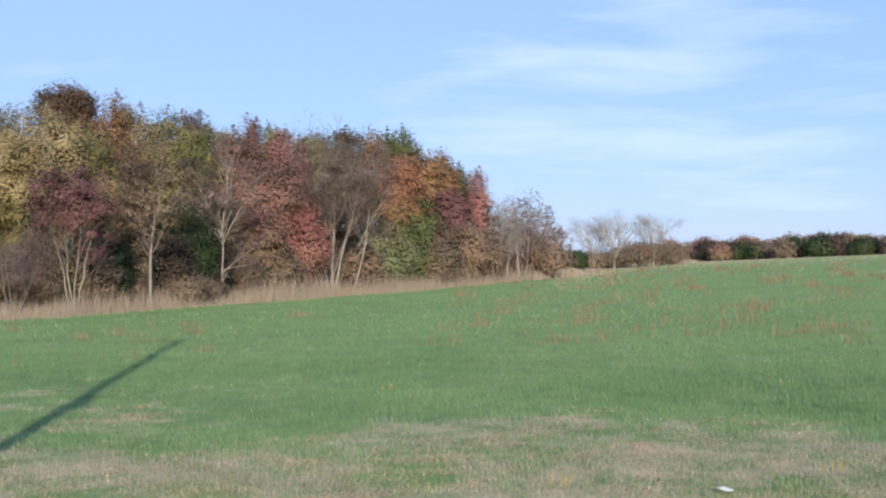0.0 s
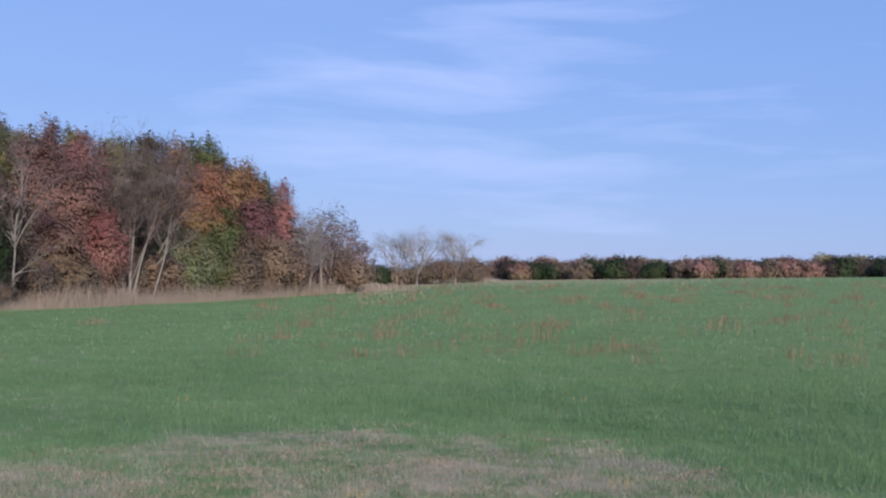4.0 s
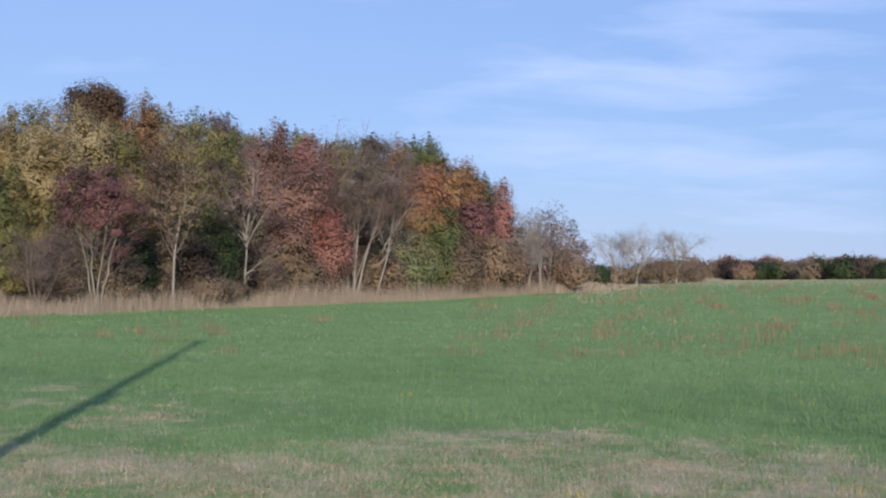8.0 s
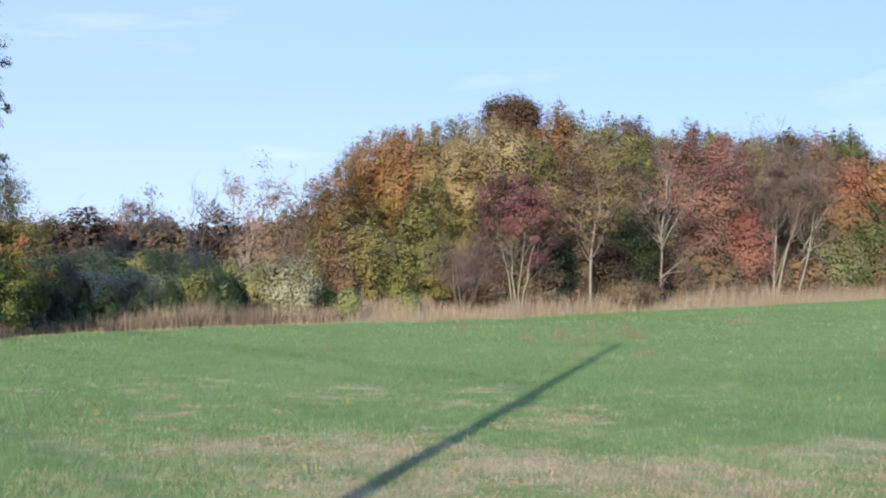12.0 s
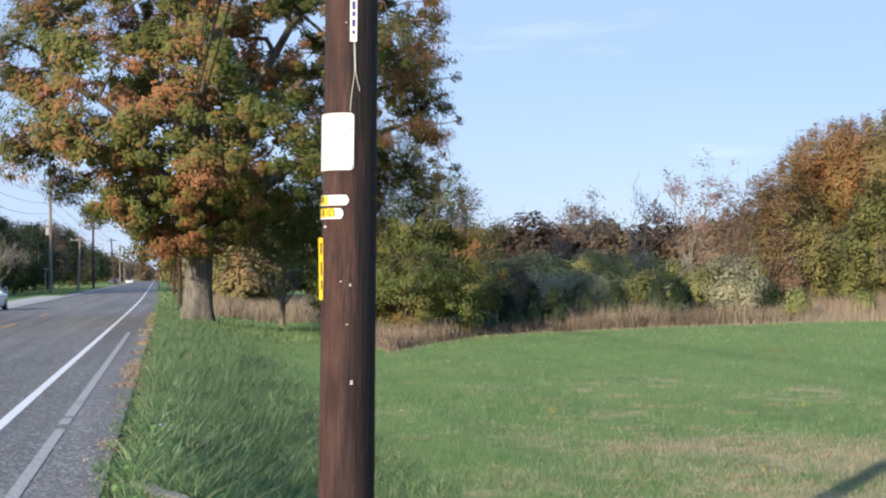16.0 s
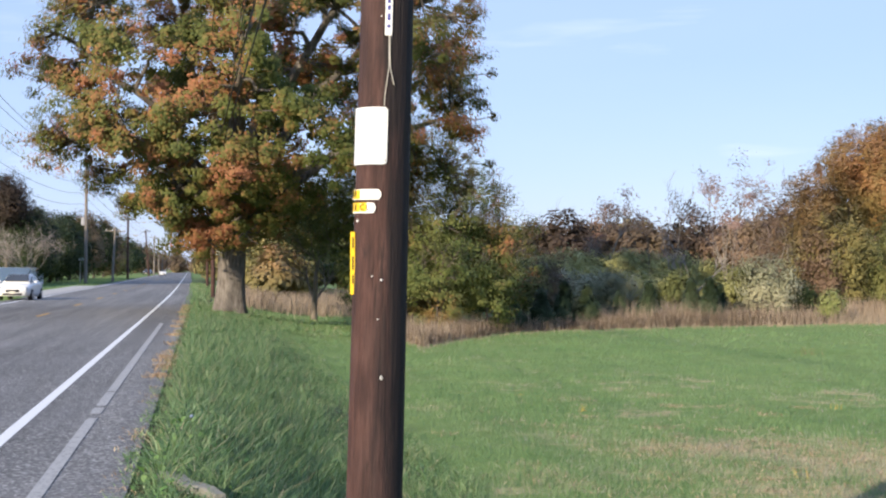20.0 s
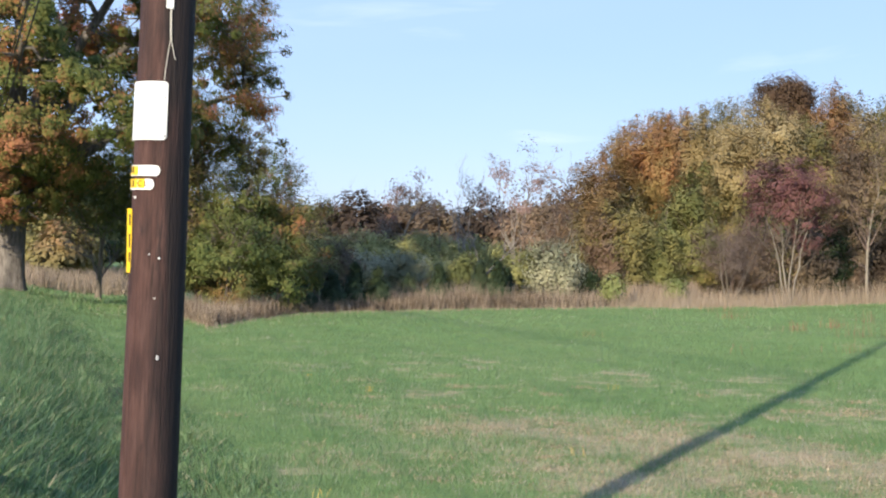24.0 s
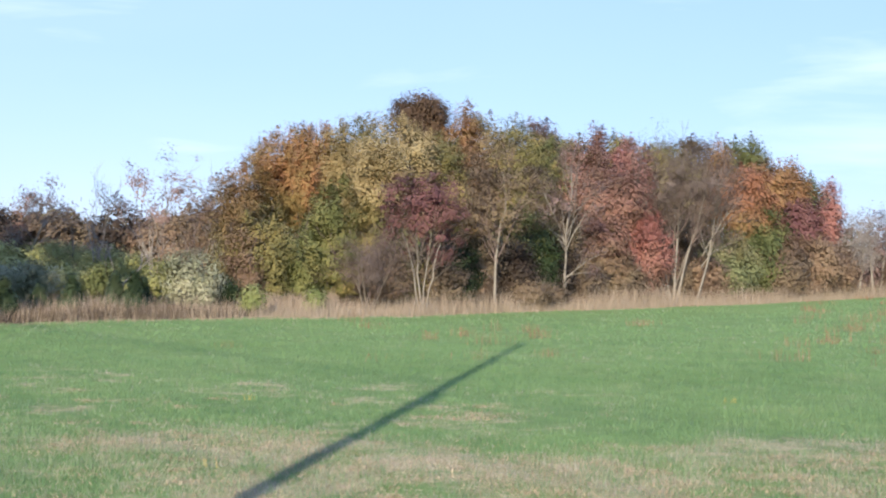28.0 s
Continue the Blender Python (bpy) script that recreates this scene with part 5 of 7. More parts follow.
tree(26.3, 56.5, 1.75, 1.4, 0.1, "lime", "shrub", "yellow-green rounded shrub in tan grass", group=SCRUB, fill=0.9, levels=2, fork=0.1)
tree(23.5, 60, 1.4, 1.1, 0.1, "lime", "shrub", "small yellow-green shrub in tan grass", group=SCRUB, fill=0.8, levels=2, fork=0.1)
tree(27.6, 59, 2.0, 2.0, 0.2, "dark", "shrub", "dark shrub beside a silvery one", group=SCRUB, fill=0.7, levels=2, fork=0.1)


def cedar_meshes(s, h, w):
    """A young cedar: a cone of dense dark sprays on one stem."""
    r = np.random.default_rng(s)
    trunk = tube_mesh("trunk", [([(0, 0, -0.1), (0.02, 0, h * 0.5), (0, 0.02, h * 0.96)], [0.05, 0.035, 0.01])], 6, M_BARK_GREY)
    z = h * (0.06 + 0.94 * r.uniform(0, 1, 110) ** 1.15)
    rad = 0.5 * w * (1 - (z / h) ** 1.6) * r.uniform(0.35, 1.05, 110)
    a = r.uniform(0, 6.283, 110)
    cs = np.stack([np.cos(a) * rad, np.sin(a) * rad, z], 1)
    lines = [([(0, 0, max(0.05, q[2] - 0.15)), tuple(q * np.array([0.5, 0.5, 1])), tuple(q)], [0.015, 0.01, 0.004]) for q in cs[:40]]
    return [("trunk", trunk), ("twig_mass", tube_mesh("twig_mass", lines, 3, M_BARK_GREY)), ("crown", leaves(r, "crown", cs, 46, 0.065, 0.15, LEAF["cedar"], (0, 0, h * 0.3), 1.1, 0.4))]


for i, (az, d, h, w) in enumerate(((31.3, 54, 1.9, 1.2), (32.1, 54.5, 1.7, 1.1), (33.9, 53, 1.6, 1.1), (37.6, 50, 1.7, 1.2), (36.6, 50, 1.5, 1.1), (35.2, 53, 1.2, 1.1), (38.6, 49, 1.3, 1.2), (30.9, 56, 1.5, 0.9), (40.0, 47.5, 1.3, 1.2))):
    plant(cedar_meshes(700 + i, h, w), "cedar", "young dark green cedar at the field edge", spot(az, d), group="young cedars")

plant(bare_meshes(812, 8.9, 4, 0.055, 0.24, 0.12, M_TWIG, "mauve", 60), "bare_tree", "thin half-bare tree with few purplish leaves", spot(30.5, 66))
plant(bare_meshes(815, 5.0, 3, 0.07, 0.6, 0.2, M_TWIG_PALE), "bare_tree", "bare pale leaning tree with a forked trunk", spot(32.0, 62))
plant(bare_meshes(827, 6.6, 2, 0.05, 0.2, 0.3, M_TWIG_PALE), "bare_tree", "slender bare tree with pale twigs", spot(33.0, 67))
tree(34.0, 70, 5.9, 1.0, 3.6, "twig", "bare_tree", "thin dead snag in the brush", fill=0, levels=2, trunk_r=0.06, wood=M_BARK_GREY)
tree(27.9, 69, 7.0, 3.6, 1.8, "brown", "tree", "brown half-bare tree at the end of the wood", fill=0.3, levels=3, stems=2, splay=0.15, trunk_r=0.08, twig=M_TWIG_PALE)
plant(bare_meshes(818, 7.4, 3, 0.055, 0.22, 0.15), "bare_tree", "slender bare tree with pale twigs", spot(27.6, 66))
plant(bare_meshes(821, 6.2, 4, 0.05, 0.35, 0.1, M_TWIG, "brown", 50), "bare_tree", "brown twiggy tree in the brush", spot(28.6, 64))
plant(bare_meshes(824, 4.8, 4, 0.045, 0.45, 0.1, M_TWIG, "brown", 40), "bare_tree", "low brown twiggy tree in the brush", spot(29.3, 63))
tree(36.1, 71, 7.4, 3.2, 3.2, "reddull", "tree", "small tree with thin pinkish-brown leaves", fill=0.14, levels=4, trunk_r=0.08, bare=0.3, wood=M_BARK_PALE, twig=M_TWIG_PALE)

# ---------------------------------------------------------------- the big oak and its neighbours


def oak_meshes():
    r = np.random.default_rng(41)
    # trunk with a flared, lobed foot
    V, F, S = [], [], 28
    zs = [-0.3, 0.0, 0.25, 0.6, 1.1, 1.7, 2.4, 3.0, 3.6]
    rs = [0.68, 0.62, 0.57, 0.53, 0.50, 0.49, 0.50, 0.54, 0.48]
    for z, rad in zip(zs, rs):
        for j in range(S):
            a = 2 * math.pi * j / S
            lobe = 1 + (0.10 * max(0, 1.2 - z) + 0.025) * math.sin(a * 5 + 0.6) + 0.02 * math.sin(a * 11 + z * 2)
            V.append((math.cos(a) * rad * lobe, math.sin(a) * rad * lobe + 0.03 * z, z))
    for i in range(len(zs) - 1):
        for j in range(S):
            F.append((i * S + j, i * S + (j + 1) % S, (i + 1) * S + (j + 1) % S, (i + 1) * S + j))
    trunk = mesh_of("trunk", V, F, [M_BARK_OAK])
    trunk.polygons.foreach_set("use_smooth", np.ones(len(trunk.polygons), dtype=bool))
    right, away = np.array(flat_dir(52.2 - 90)), np.array(flat_dir(52.2))
    # lobes of leaves over an uneven dome, with gaps between them
    lobes = []
    tries = 0
    while len(lobes) < 86 and tries < 9000:
        tries += 1
        d = r.normal(0, 1, 3)
        d /= np.linalg.norm(d)
        if d[2] < -0.62:
            continue
        q = r.uniform(0.80, 1.0) if tries % 4 else r.uniform(0.40, 0.65)
        p = right * (1.4 + d[0] * 7.9 * q) + away * (d[1] * 7.0 * q) + np.array([0, 0, 8.6 + d[2] * 7.0 * q])
        rad = r.uniform(0.95, 1.65)
        if p[2] < 3.6 or (p[2] < 5.2 and -5.0 < p @ right < -0.8 and q > 0.7 and p[2] < 4.2):
            continue
        if all(np.linalg.norm(p - o) > 0.76 * (rad + b_) for o, b_ in lobes):
            lobes.append((p, rad))
    for a, l, z, rad in ((10, 1.5, 3.5, 0.9), (80, 1.6, 3.3, 0.95), (150, 1.5, 3.0, 1.0), (200, 1.7, 3.2, 1.0), (255, 1.8, 2.9, 1.05), (310, 1.6, 3.3, 0.9), (230, 3.1, 4.1, 1.1), (175, 3.4, 4.4, 1.1), (280, 3.4, 4.0, 1.1),
                         (300, 2.1, 2.6, 0.8), (335, 1.9, 2.9, 0.85), (265, 2.3, 3.9, 1.0), (318, 2.6, 4.3, 1.15), (350, 2.4, 4.6, 1.15), (25, 2.6, 4.2, 1.1), (300, 3.4, 5.4, 1.2)):
        lobes.append((np.array([math.cos(radians(a)) * l, math.sin(radians(a)) * l, z]), rad))
    centres = np.array([q for q, _ in lobes])
    # limbs rise to lobes far apart from one another; the rest hang on the nearest limb
    ends, far_ = [], np.full(len(lobes), 1e9)
    k = int(np.argmax(centres[:, 2]))
    for _ in range(13):
        ends.append(k)
        far_ = np.minimum(far_, np.linalg.norm(centres - centres[k], axis=1))
        k = int(np.argmax(far_))
    limbs, joints, twigs = [], [], []
    for k in ends:
        end = centres[k]
        start = np.array([0.22 * end[0] / 6, 0.22 * end[1] / 6, r.uniform(2.9, 3.5)])
        pull = np.array([end[0] * 0.30, end[1] * 0.30, start[2] + (end[2] - start[2]) * 0.62])
        pts, rads = [], []
        rad = 0.13 + 0.011 * np.linalg.norm(end - start)
        for i in range(13):
            q = i / 12
            p = start * (1 - q) ** 2 + pull * 2 * q * (1 - q) + end * q * q + r.normal(0, 0.16, 3) * min(1, 3 * q) * (1 - 0.5 * q)
            pts.append(p)
            rads.append(rad * (1 - 0.82 * q) + 0.015)
            if i >= 4:
                joints.append((p, rads[-1]))
        limbs.append(("limb", tube_mesh("limb", [(pts, rads)], 9, M_BARK_OAK)))
    jp = np.array([p for p, _ in joints])
    cs, spread = [], []
    for k, (c0, rad) in enumerate(lobes):
        if k not in ends:
            i = int(np.argmin(np.linalg.norm(jp - c0, axis=1) + 0.6 * np.maximum(0, jp[:, 2] - c0[2])))
            a_ = jp[i]
            pts = [a_ + (c0 - a_) * q + r.normal(0, 0.13, 3) * (0 < q < 1) + np.array([0, 0, 0.35 * math.sin(math.pi * q)]) for q in np.linspace(0, 1, 7)]
            r0 = min(0.10, joints[i][1] * 0.75)
            limbs.append(("branch", tube_mesh("branch", [(pts, [r0 * (1 - 0.8 * q) + 0.01 for q in np.linspace(0, 1, 7)])], 6, M_BARK_OAK)))
        out_ = c0 - np.array([0, 0, 6.5])
        out_ /= np.linalg.norm(out_) + 1e-6
        for j in range(int(15 * rad)):
            d = r.normal(0, 1, 3) + out_ * 0.5 + np.array([0, 0, 0.25])
            d /= np.linalg.norm(d)
            tip = c0 + d * rad * np.array([1.15, 1.15, 0.8]) * r.uniform(0.55, 1.12)
            mid_ = c0 * 0.5 + tip * 0.5 + r.normal(0, 0.12, 3)
            twigs.append(([c0, mid_, tip], [0.035, 0.022, 0.008]))
            cs.append(tip)
            spread.append(r.uniform(0.20, 0.34))
            if j % 2:
                cs.append(mid_)
                spread.append(0.25)
    cs = np.array(cs)
    return [("trunk", trunk)] + limbs + [("twig_mass", tube_mesh("twig_mass", twigs, 4, M_BARK_OAK)),
            ("crown", leaves(r, "crown", cs, int(300000 / len(cs)), 0.058, np.array(spread), LEAF["oak"], np.array([0, 0, 6.5]), 0.75))]


plant(oak_meshes(), "oak_tree", "huge old oak turning orange beside the road", spot(52.2, 47.6))
# a small notice fixed to the oak
p = spot(52.2, 47.6)
side = flat_dir(52.2 + 90)
notice = thing("notice_board", look(p + side * 0.42 - flat_dir(52.2) * 0.50 + Vector((0, 0, 2.25)), (0, 0, 1.7)), "small white notice fixed to the oak trunk", "sign")
M_SIGN = plain("white_sign_face", (0.80, 0.80, 0.78), 0.5, vary=0.05, bump=0)
part("panel", box_bm(0.20, 0.26, 0.02, bevel=0.004), M_SIGN, notice)

NEXT = "trees beside the oak"
for row in (
    (42.4, 46, 6.9, 4.4, 0.3, "oak_green", "young oak with green and orange leaves"),
    (44.4, 48, 8.7, 5.6, 0.3, "oak_green", "green oak leafy to the ground"),
    (40.6, 47, 5.5, 3.8, 0.2, "oak", "small oak with orange and green leaves"),
    (43.2, 44, 3.8, 3.8, 0.1, "oak_green", "low green oak scrub under the trees"),
    (41.0, 45, 3.0, 3.2, 0.1, "oak_green", "low green oak scrub at the field edge"),
    (46.6, 53, 7.6, 5.6, 1.6, "oak_green", "green oak in the shade of a larger one"),
    (45.4, 47, 3.4, 3.6, 0.1, "oak_green", "low green oak scrub under the trees"),
    (48.6, 56, 6.6, 5.0, 2.6, "green", "green young oak behind the big oak"),
    (39.4, 54, 2.9, 2.6, 0.3, "green", "dark green shrub under the oaks"),
    (41.6, 50, 2.6, 3.2, 0.2, "dark", "dark green shrub under the oaks"),
    (43.6, 49, 2.2, 3.4, 0.2, "umber", "dark brown shrub under the oaks"),
    (45.8, 51, 2.4, 3.4, 0.2, "dark", "dark green shrub under the oaks"),
    (38.4, 55, 3.0, 2.8, 0.2, "umber", "dark brown scrub at the field edge"),
):
    az, d, h, w, low, hue, label = row
    tree(az, d, h, w, low, hue, "tree" if h > 4 else "shrub", label, group=NEXT, levels=3, fork=0.2, shape=0.5, trunk_r=0.13 if h > 4 else 0.05)

# wood far behind the oak, and along the road
for i in range(26):
    far_tree(fr.uniform(44, 51.8), fr.uniform(100, 150), fr.uniform(5.0, 8.0), ("green", "umber", "dark", "brown", "dark"), "autumn tree beyond the tan grass", "trees beyond the oak")
for u_, n_, h in ((78, -4.5, 4.0), (84, -5.5, 5.0), (88, -3.6, 3.6), (96, -4, 6.0), (110, -5, 7.0), (126, -3.5, 6.5), (145, -4, 8.0), (170, -4, 8.0), (200, -3.5, 8.5), (235, -4, 9.0), (275, -4, 9.0), (330, -4, 9.5)):
    p = on_road(u_, n_)
    p.z = float(land(p.x, p.y))
    plant(fr.choice(FAR[fr.choice(("olive", "green", "rust"))]), "tree", "autumn tree along the far road", p, fr.uniform(0, 6), h / 7.0, "trees along the road")

# ---------------------------------------------------------------- across the road
LEFT = "trees across the road"
for row in (
    (66.0, 144, 14.5, 10.6, 1.5, "dark", "large dark green tree behind the house"),
    (64.3, 149, 12.5, 7.1, 1.0, "dark", "large dark green tree behind the house"),
    (64.9, 131, 9.0, 4.2, 3.0, "brown", "thin brown tree with a pale trunk behind the house"),
    (63.2, 146, 9.2, 7.1, 0.4, "gloom", "dark shaded tree behind the fence"),
    (62.4, 142, 8.5, 8.3, 0.4, "gloom", "dark shaded tree behind the fence"),
    (61.4, 126, 10.7, 5.0, 5.0, "gloom", "dark reddish-brown tree behind the fence"),
    (61.9, 130, 8.2, 6.0, 0.4, "gloom", "dark russet tree behind the fence"),
    (60.6, 131, 7.9, 5.6, 0.3, "gloom", "dull dark russet tree behind the fence"),
    (60.7, 128, 7.6, 7, 0.2, "dark", "dense dark green tree beside the road"),
    (60.3, 136, 8, 7, 0.2, "green", "dense green tree beside the road"),
    (59.7, 146, 8.2, 8, 0.2, "dark", "dense dark green tree beside the road"),
    (59.4, 158, 8.2, 8, 0.2, "dark", "dense dark green tree beside the road"),
    (58.9, 174, 8.4, 8, 0.2, "dark", "dense dark green tree beside the road"),
    (58.4, 192, 9.8, 8, 0.2, "umber", "dull brown tree beside the road"),
    (57.9, 215, 10.6, 9, 0.2, "dark", "dark tree beside the road"),
    (57.5, 240, 10.6, 9, 0.2, "umber", "brown tree far along the road"),
    (57.1, 275, 8.8, 10, 0.2, "green", "green tree far along the road"),
    (56.8, 320, 9.4, 11, 0.2, "dark", "dark tree far along the road"),
    (56.4, 390, 10.0, 12, 0.2, "dark", "dark tree far along the road"),
    (55.9, 430, 9.4, 13, 0.2, "umber", "brown tree far along the road"),
    (55.4, 470, 8.0, 13, 0.2, "brown", "hazy brown tree far along the road"),
):
    az, d, h, w, low, hue, label = row
    airy = dict(fill=0.28, wood=M_BARK_PALE) if hue == "brown" and h < 9.5 and d < 140 else {}
    tree(az, d, h, w, low, hue, "tree", label + (" in autumn" if len(label.split()) < 4 else ""), group=LEFT, levels=3 if airy else 2, fork=0.2, shape=0.48, trunk_r=0.2, **airy)
plant(bare_meshes(894, 6.6, 10, 0.045, 0.95, 0.10, M_TWIG_PALE, "twig_pale", 60), "bare_tree", "pale bare shrubby tree behind the fence", spot(60.65, 121))
tree(65.1, 74, 2.2, 4.6, 0.2, "gloom", "shrub", "dark leafless shrub before the fence", stems=7, splay=0.7, trunk_r=0.03, twig=M_TWIG, fill=0.35, levels=2, fork=0.1)
for i in range(16):
    far_tree(fr.uniform(59.5, 68), fr.uniform(155, 210), fr.uniform(7, 9), ("dark", "umber", "green", "dark"), "dark tree behind the houses", "trees behind the houses")

M_VINYL = plain("white_vinyl", (0.80, 0.82, 0.86), 0.45, vary=0.05, scale=3, bump=0)
M_SIDING = plain("cream_siding", (0.36, 0.335, 0.25), 0.7, vary=0.08, scale=2, bump=0.1)
M_SHINGLE = plain("grey_shingle", (0.13, 0.13, 0.15), 0.9, vary=0.25, scale=4, bump=0.4)
M_DARKGLASS = Nodes("dark_window_glass", 0.08, 0.0, 0.5).color((0.045, 0.052, 0.06)).m
M_TRIM = plain("white_trim", (0.7, 0.7, 0.68), 0.6, vary=0.06, bump=0)


def fence_run(f, a, b_, h=1.32):
    """Posts, panels and rails of a solid fence from a to b."""
    v = b_ - a
    k = max(1, round(v.length / 2.4))
    ang = math.atan2(v.y, v.x)
    for i in range(k + 1):
        p = a + v * (i / k)
        part("post", box_bm(0.10, 0.07, h + 0.03, pose(0, 0, (h + 0.03) / 2), 0.01), M_VINYL, f, m=Matrix.Translation(p) @ Matrix.Rotation(ang, 4, "Z"))
        if i < k:
            q = a + v * ((i + 0.5) / k)
            L = v.length / k - 0.12
            m = Matrix.Translation(q) @ Matrix.Rotation(ang, 4, "Z")
            part("panel", box_bm(L, 0.035, h - 0.14, pose(0, 0, h / 2 + 0.02), 0.004), M_VINYL, f, m=m)
            part("rail", box_bm(L, 0.06, 0.09, pose(0, 0, h - 0.03), 0.008), M_VINYL, f, m=m)


A, B, C = spot(63.37, 88), spot(59.97, 132), spot(64.10, 106)
fence = thing("fence", Matrix.Identity(4), "solid white vinyl fence round a yard", "fence")
fence_run(fence, A, B, 1.58)
fence_run(fence, A, C, 1.5)
fence_run(fence, C, B + RN * 6, 1.66)

# house behind the fence
W2, L2, EH, RH = 3.3, 7.4, 3.0, 4.25
hp = spot(64.33, 122) + RN * L2 + RU * W2
hp.z = float(land(hp.x, hp.y))
house = thing("house", Matrix.Translation(hp) @ Matrix.Rotation(math.atan2(RN.y, RN.x), 4, "Z"), "small cream house with a grey gabled roof", "house")


def panel_bm(pts, thick):
    """A flat polygon with thickness along its normal."""
    bm = bmesh.new()
    f = bm.faces.new([bm.verts.new(p) for p in pts])
    bm.normal_update()
    r = bmesh.ops.extrude_face_region(bm, geom=[f])
    n = f.normal.copy()
    bmesh.ops.translate(bm, vec=-n * thick, verts=[q for q in r["geom"] if isinstance(q, bmesh.types.BMVert)])
    return bm


for s in (-1, 1):
    part("wall", panel_bm([(s * L2, -W2, -0.2), (s * L2, W2, -0.2), (s * L2, W2, EH), (s * L2, 0, RH - 0.1), (s * L2, -W2, EH)], 0.2 * s), M_SIDING, house)
    part("wall", panel_bm([(-L2, s * W2, -0.2), (L2, s * W2, -0.2), (L2, s * W2, EH), (-L2, s * W2, EH)], -0.2 * s), M_SIDING, house)
    part("roof", panel_bm([(-L2 - 0.3, 0, RH), (L2 + 0.3, 0, RH), (L2 + 0.3, s * (W2 + 0.35), EH - 0.1), (-L2 - 0.3, s * (W2 + 0.35), EH - 0.1)], 0.14 * s), M_SHINGLE, house)
    for q in (-1.4, 1.4):
        w_ = part("window", box_bm(0.08, 0.95, 1.25, pose(s * (L2 + 0.02), q, 1.75), 0.01), M_TRIM, house)
        part("pane", box_bm(0.03, 0.75, 1.05, pose(s * (L2 + 0.06), q, 1.75)), M_DARKGLASS, w_)
    for q in (-4.5, -1.5, 1.5, 4.5):
        w_ = part("window", box_bm(0.95, 0.08, 1.25, pose(q, s * (W2 + 0.02), 1.75), 0.01), M_TRIM, house)
        part("pane", box_bm(0.75, 0.03, 1.05, pose(q, s * (W2 + 0.06), 1.75)), M_DARKGLASS, w_)

for i in range(14):
    far_tree(fr.uniform(52.3, 56.0), fr.uniform(520, 640), fr.uniform(8.0, 11.0), ("brown", "umber", "olive", "dark"), "hazy tree at the far end of the road", "trees far along the road")

# ---------------------------------------------------------------- white car and others
M_CARWHITE = Nodes("white_car_paint", 0.25, 0.0, 0.5).color((0.78, 0.78, 0.77)).m
M_CARDARK = Nodes("dark_car_paint", 0.25, 0.0, 0.5).color((0.05, 0.055, 0.07)).m
M_TYRE = plain("tyre_rubber", (0.02, 0.02, 0.02), 0.8, vary=0.2, bump=0.2)
M_RIM = plain("alloy_rim", (0.45, 0.45, 0.46), 0.3, 0.9, vary=0.1, bump=0)
M_LAMP = plain("headlamp_lens", (0.55, 0.57, 0.6), 0.1, vary=0.1, bump=0)
M_BLACK = plain("black_plastic", (0.025, 0.025, 0.028), 0.5, vary=0.2, bump=0)
M_PLATE = plain("plate_face", (0.6, 0.58, 0.5), 0.5, vary=0.1, bump=0)


def loft(sections):
    """A skin through closed sections, each a list of points of equal number, with both ends closed."""
    bm = bmesh.new()
    rings = [[bm.verts.new(p) for p in s] for s in sections]
    k = len(rings[0])
    for a, c2 in zip(rings, rings[1:]):
        for j in range(k):
            bm.faces.new((a[j], a[(j + 1) % k], c2[(j + 1) % k], c2[j]))
    bm.faces.new(rings[0][::-1])
    bm.faces.new(rings[-1])
    return bm


def body_section(x, w, z0, z1, shoulder):
    pts = [(-w * 0.92, z0), (w * 0.92, z0), (w, z0 + 0.18), (w, shoulder), (w * 0.94, z1 - 0.03), (w * 0.8, z1), (-w * 0.8, z1), (-w * 0.94, z1 - 0.03), (-w, shoulder), (-w, z0 + 0.18)]
    return [(x, a, c2) for a, c2 in pts]


def cabin_section(x, wb, wt_, z0, z1):
    pts = [(-wb, z0), (wb, z0), (wt_, z1 - 0.05), (wt_ * 0.85, z1), (-wt_ * 0.85, z1), (-wt_, z1 - 0.05)]
    return [(x, a, c2) for a, c2 in pts]


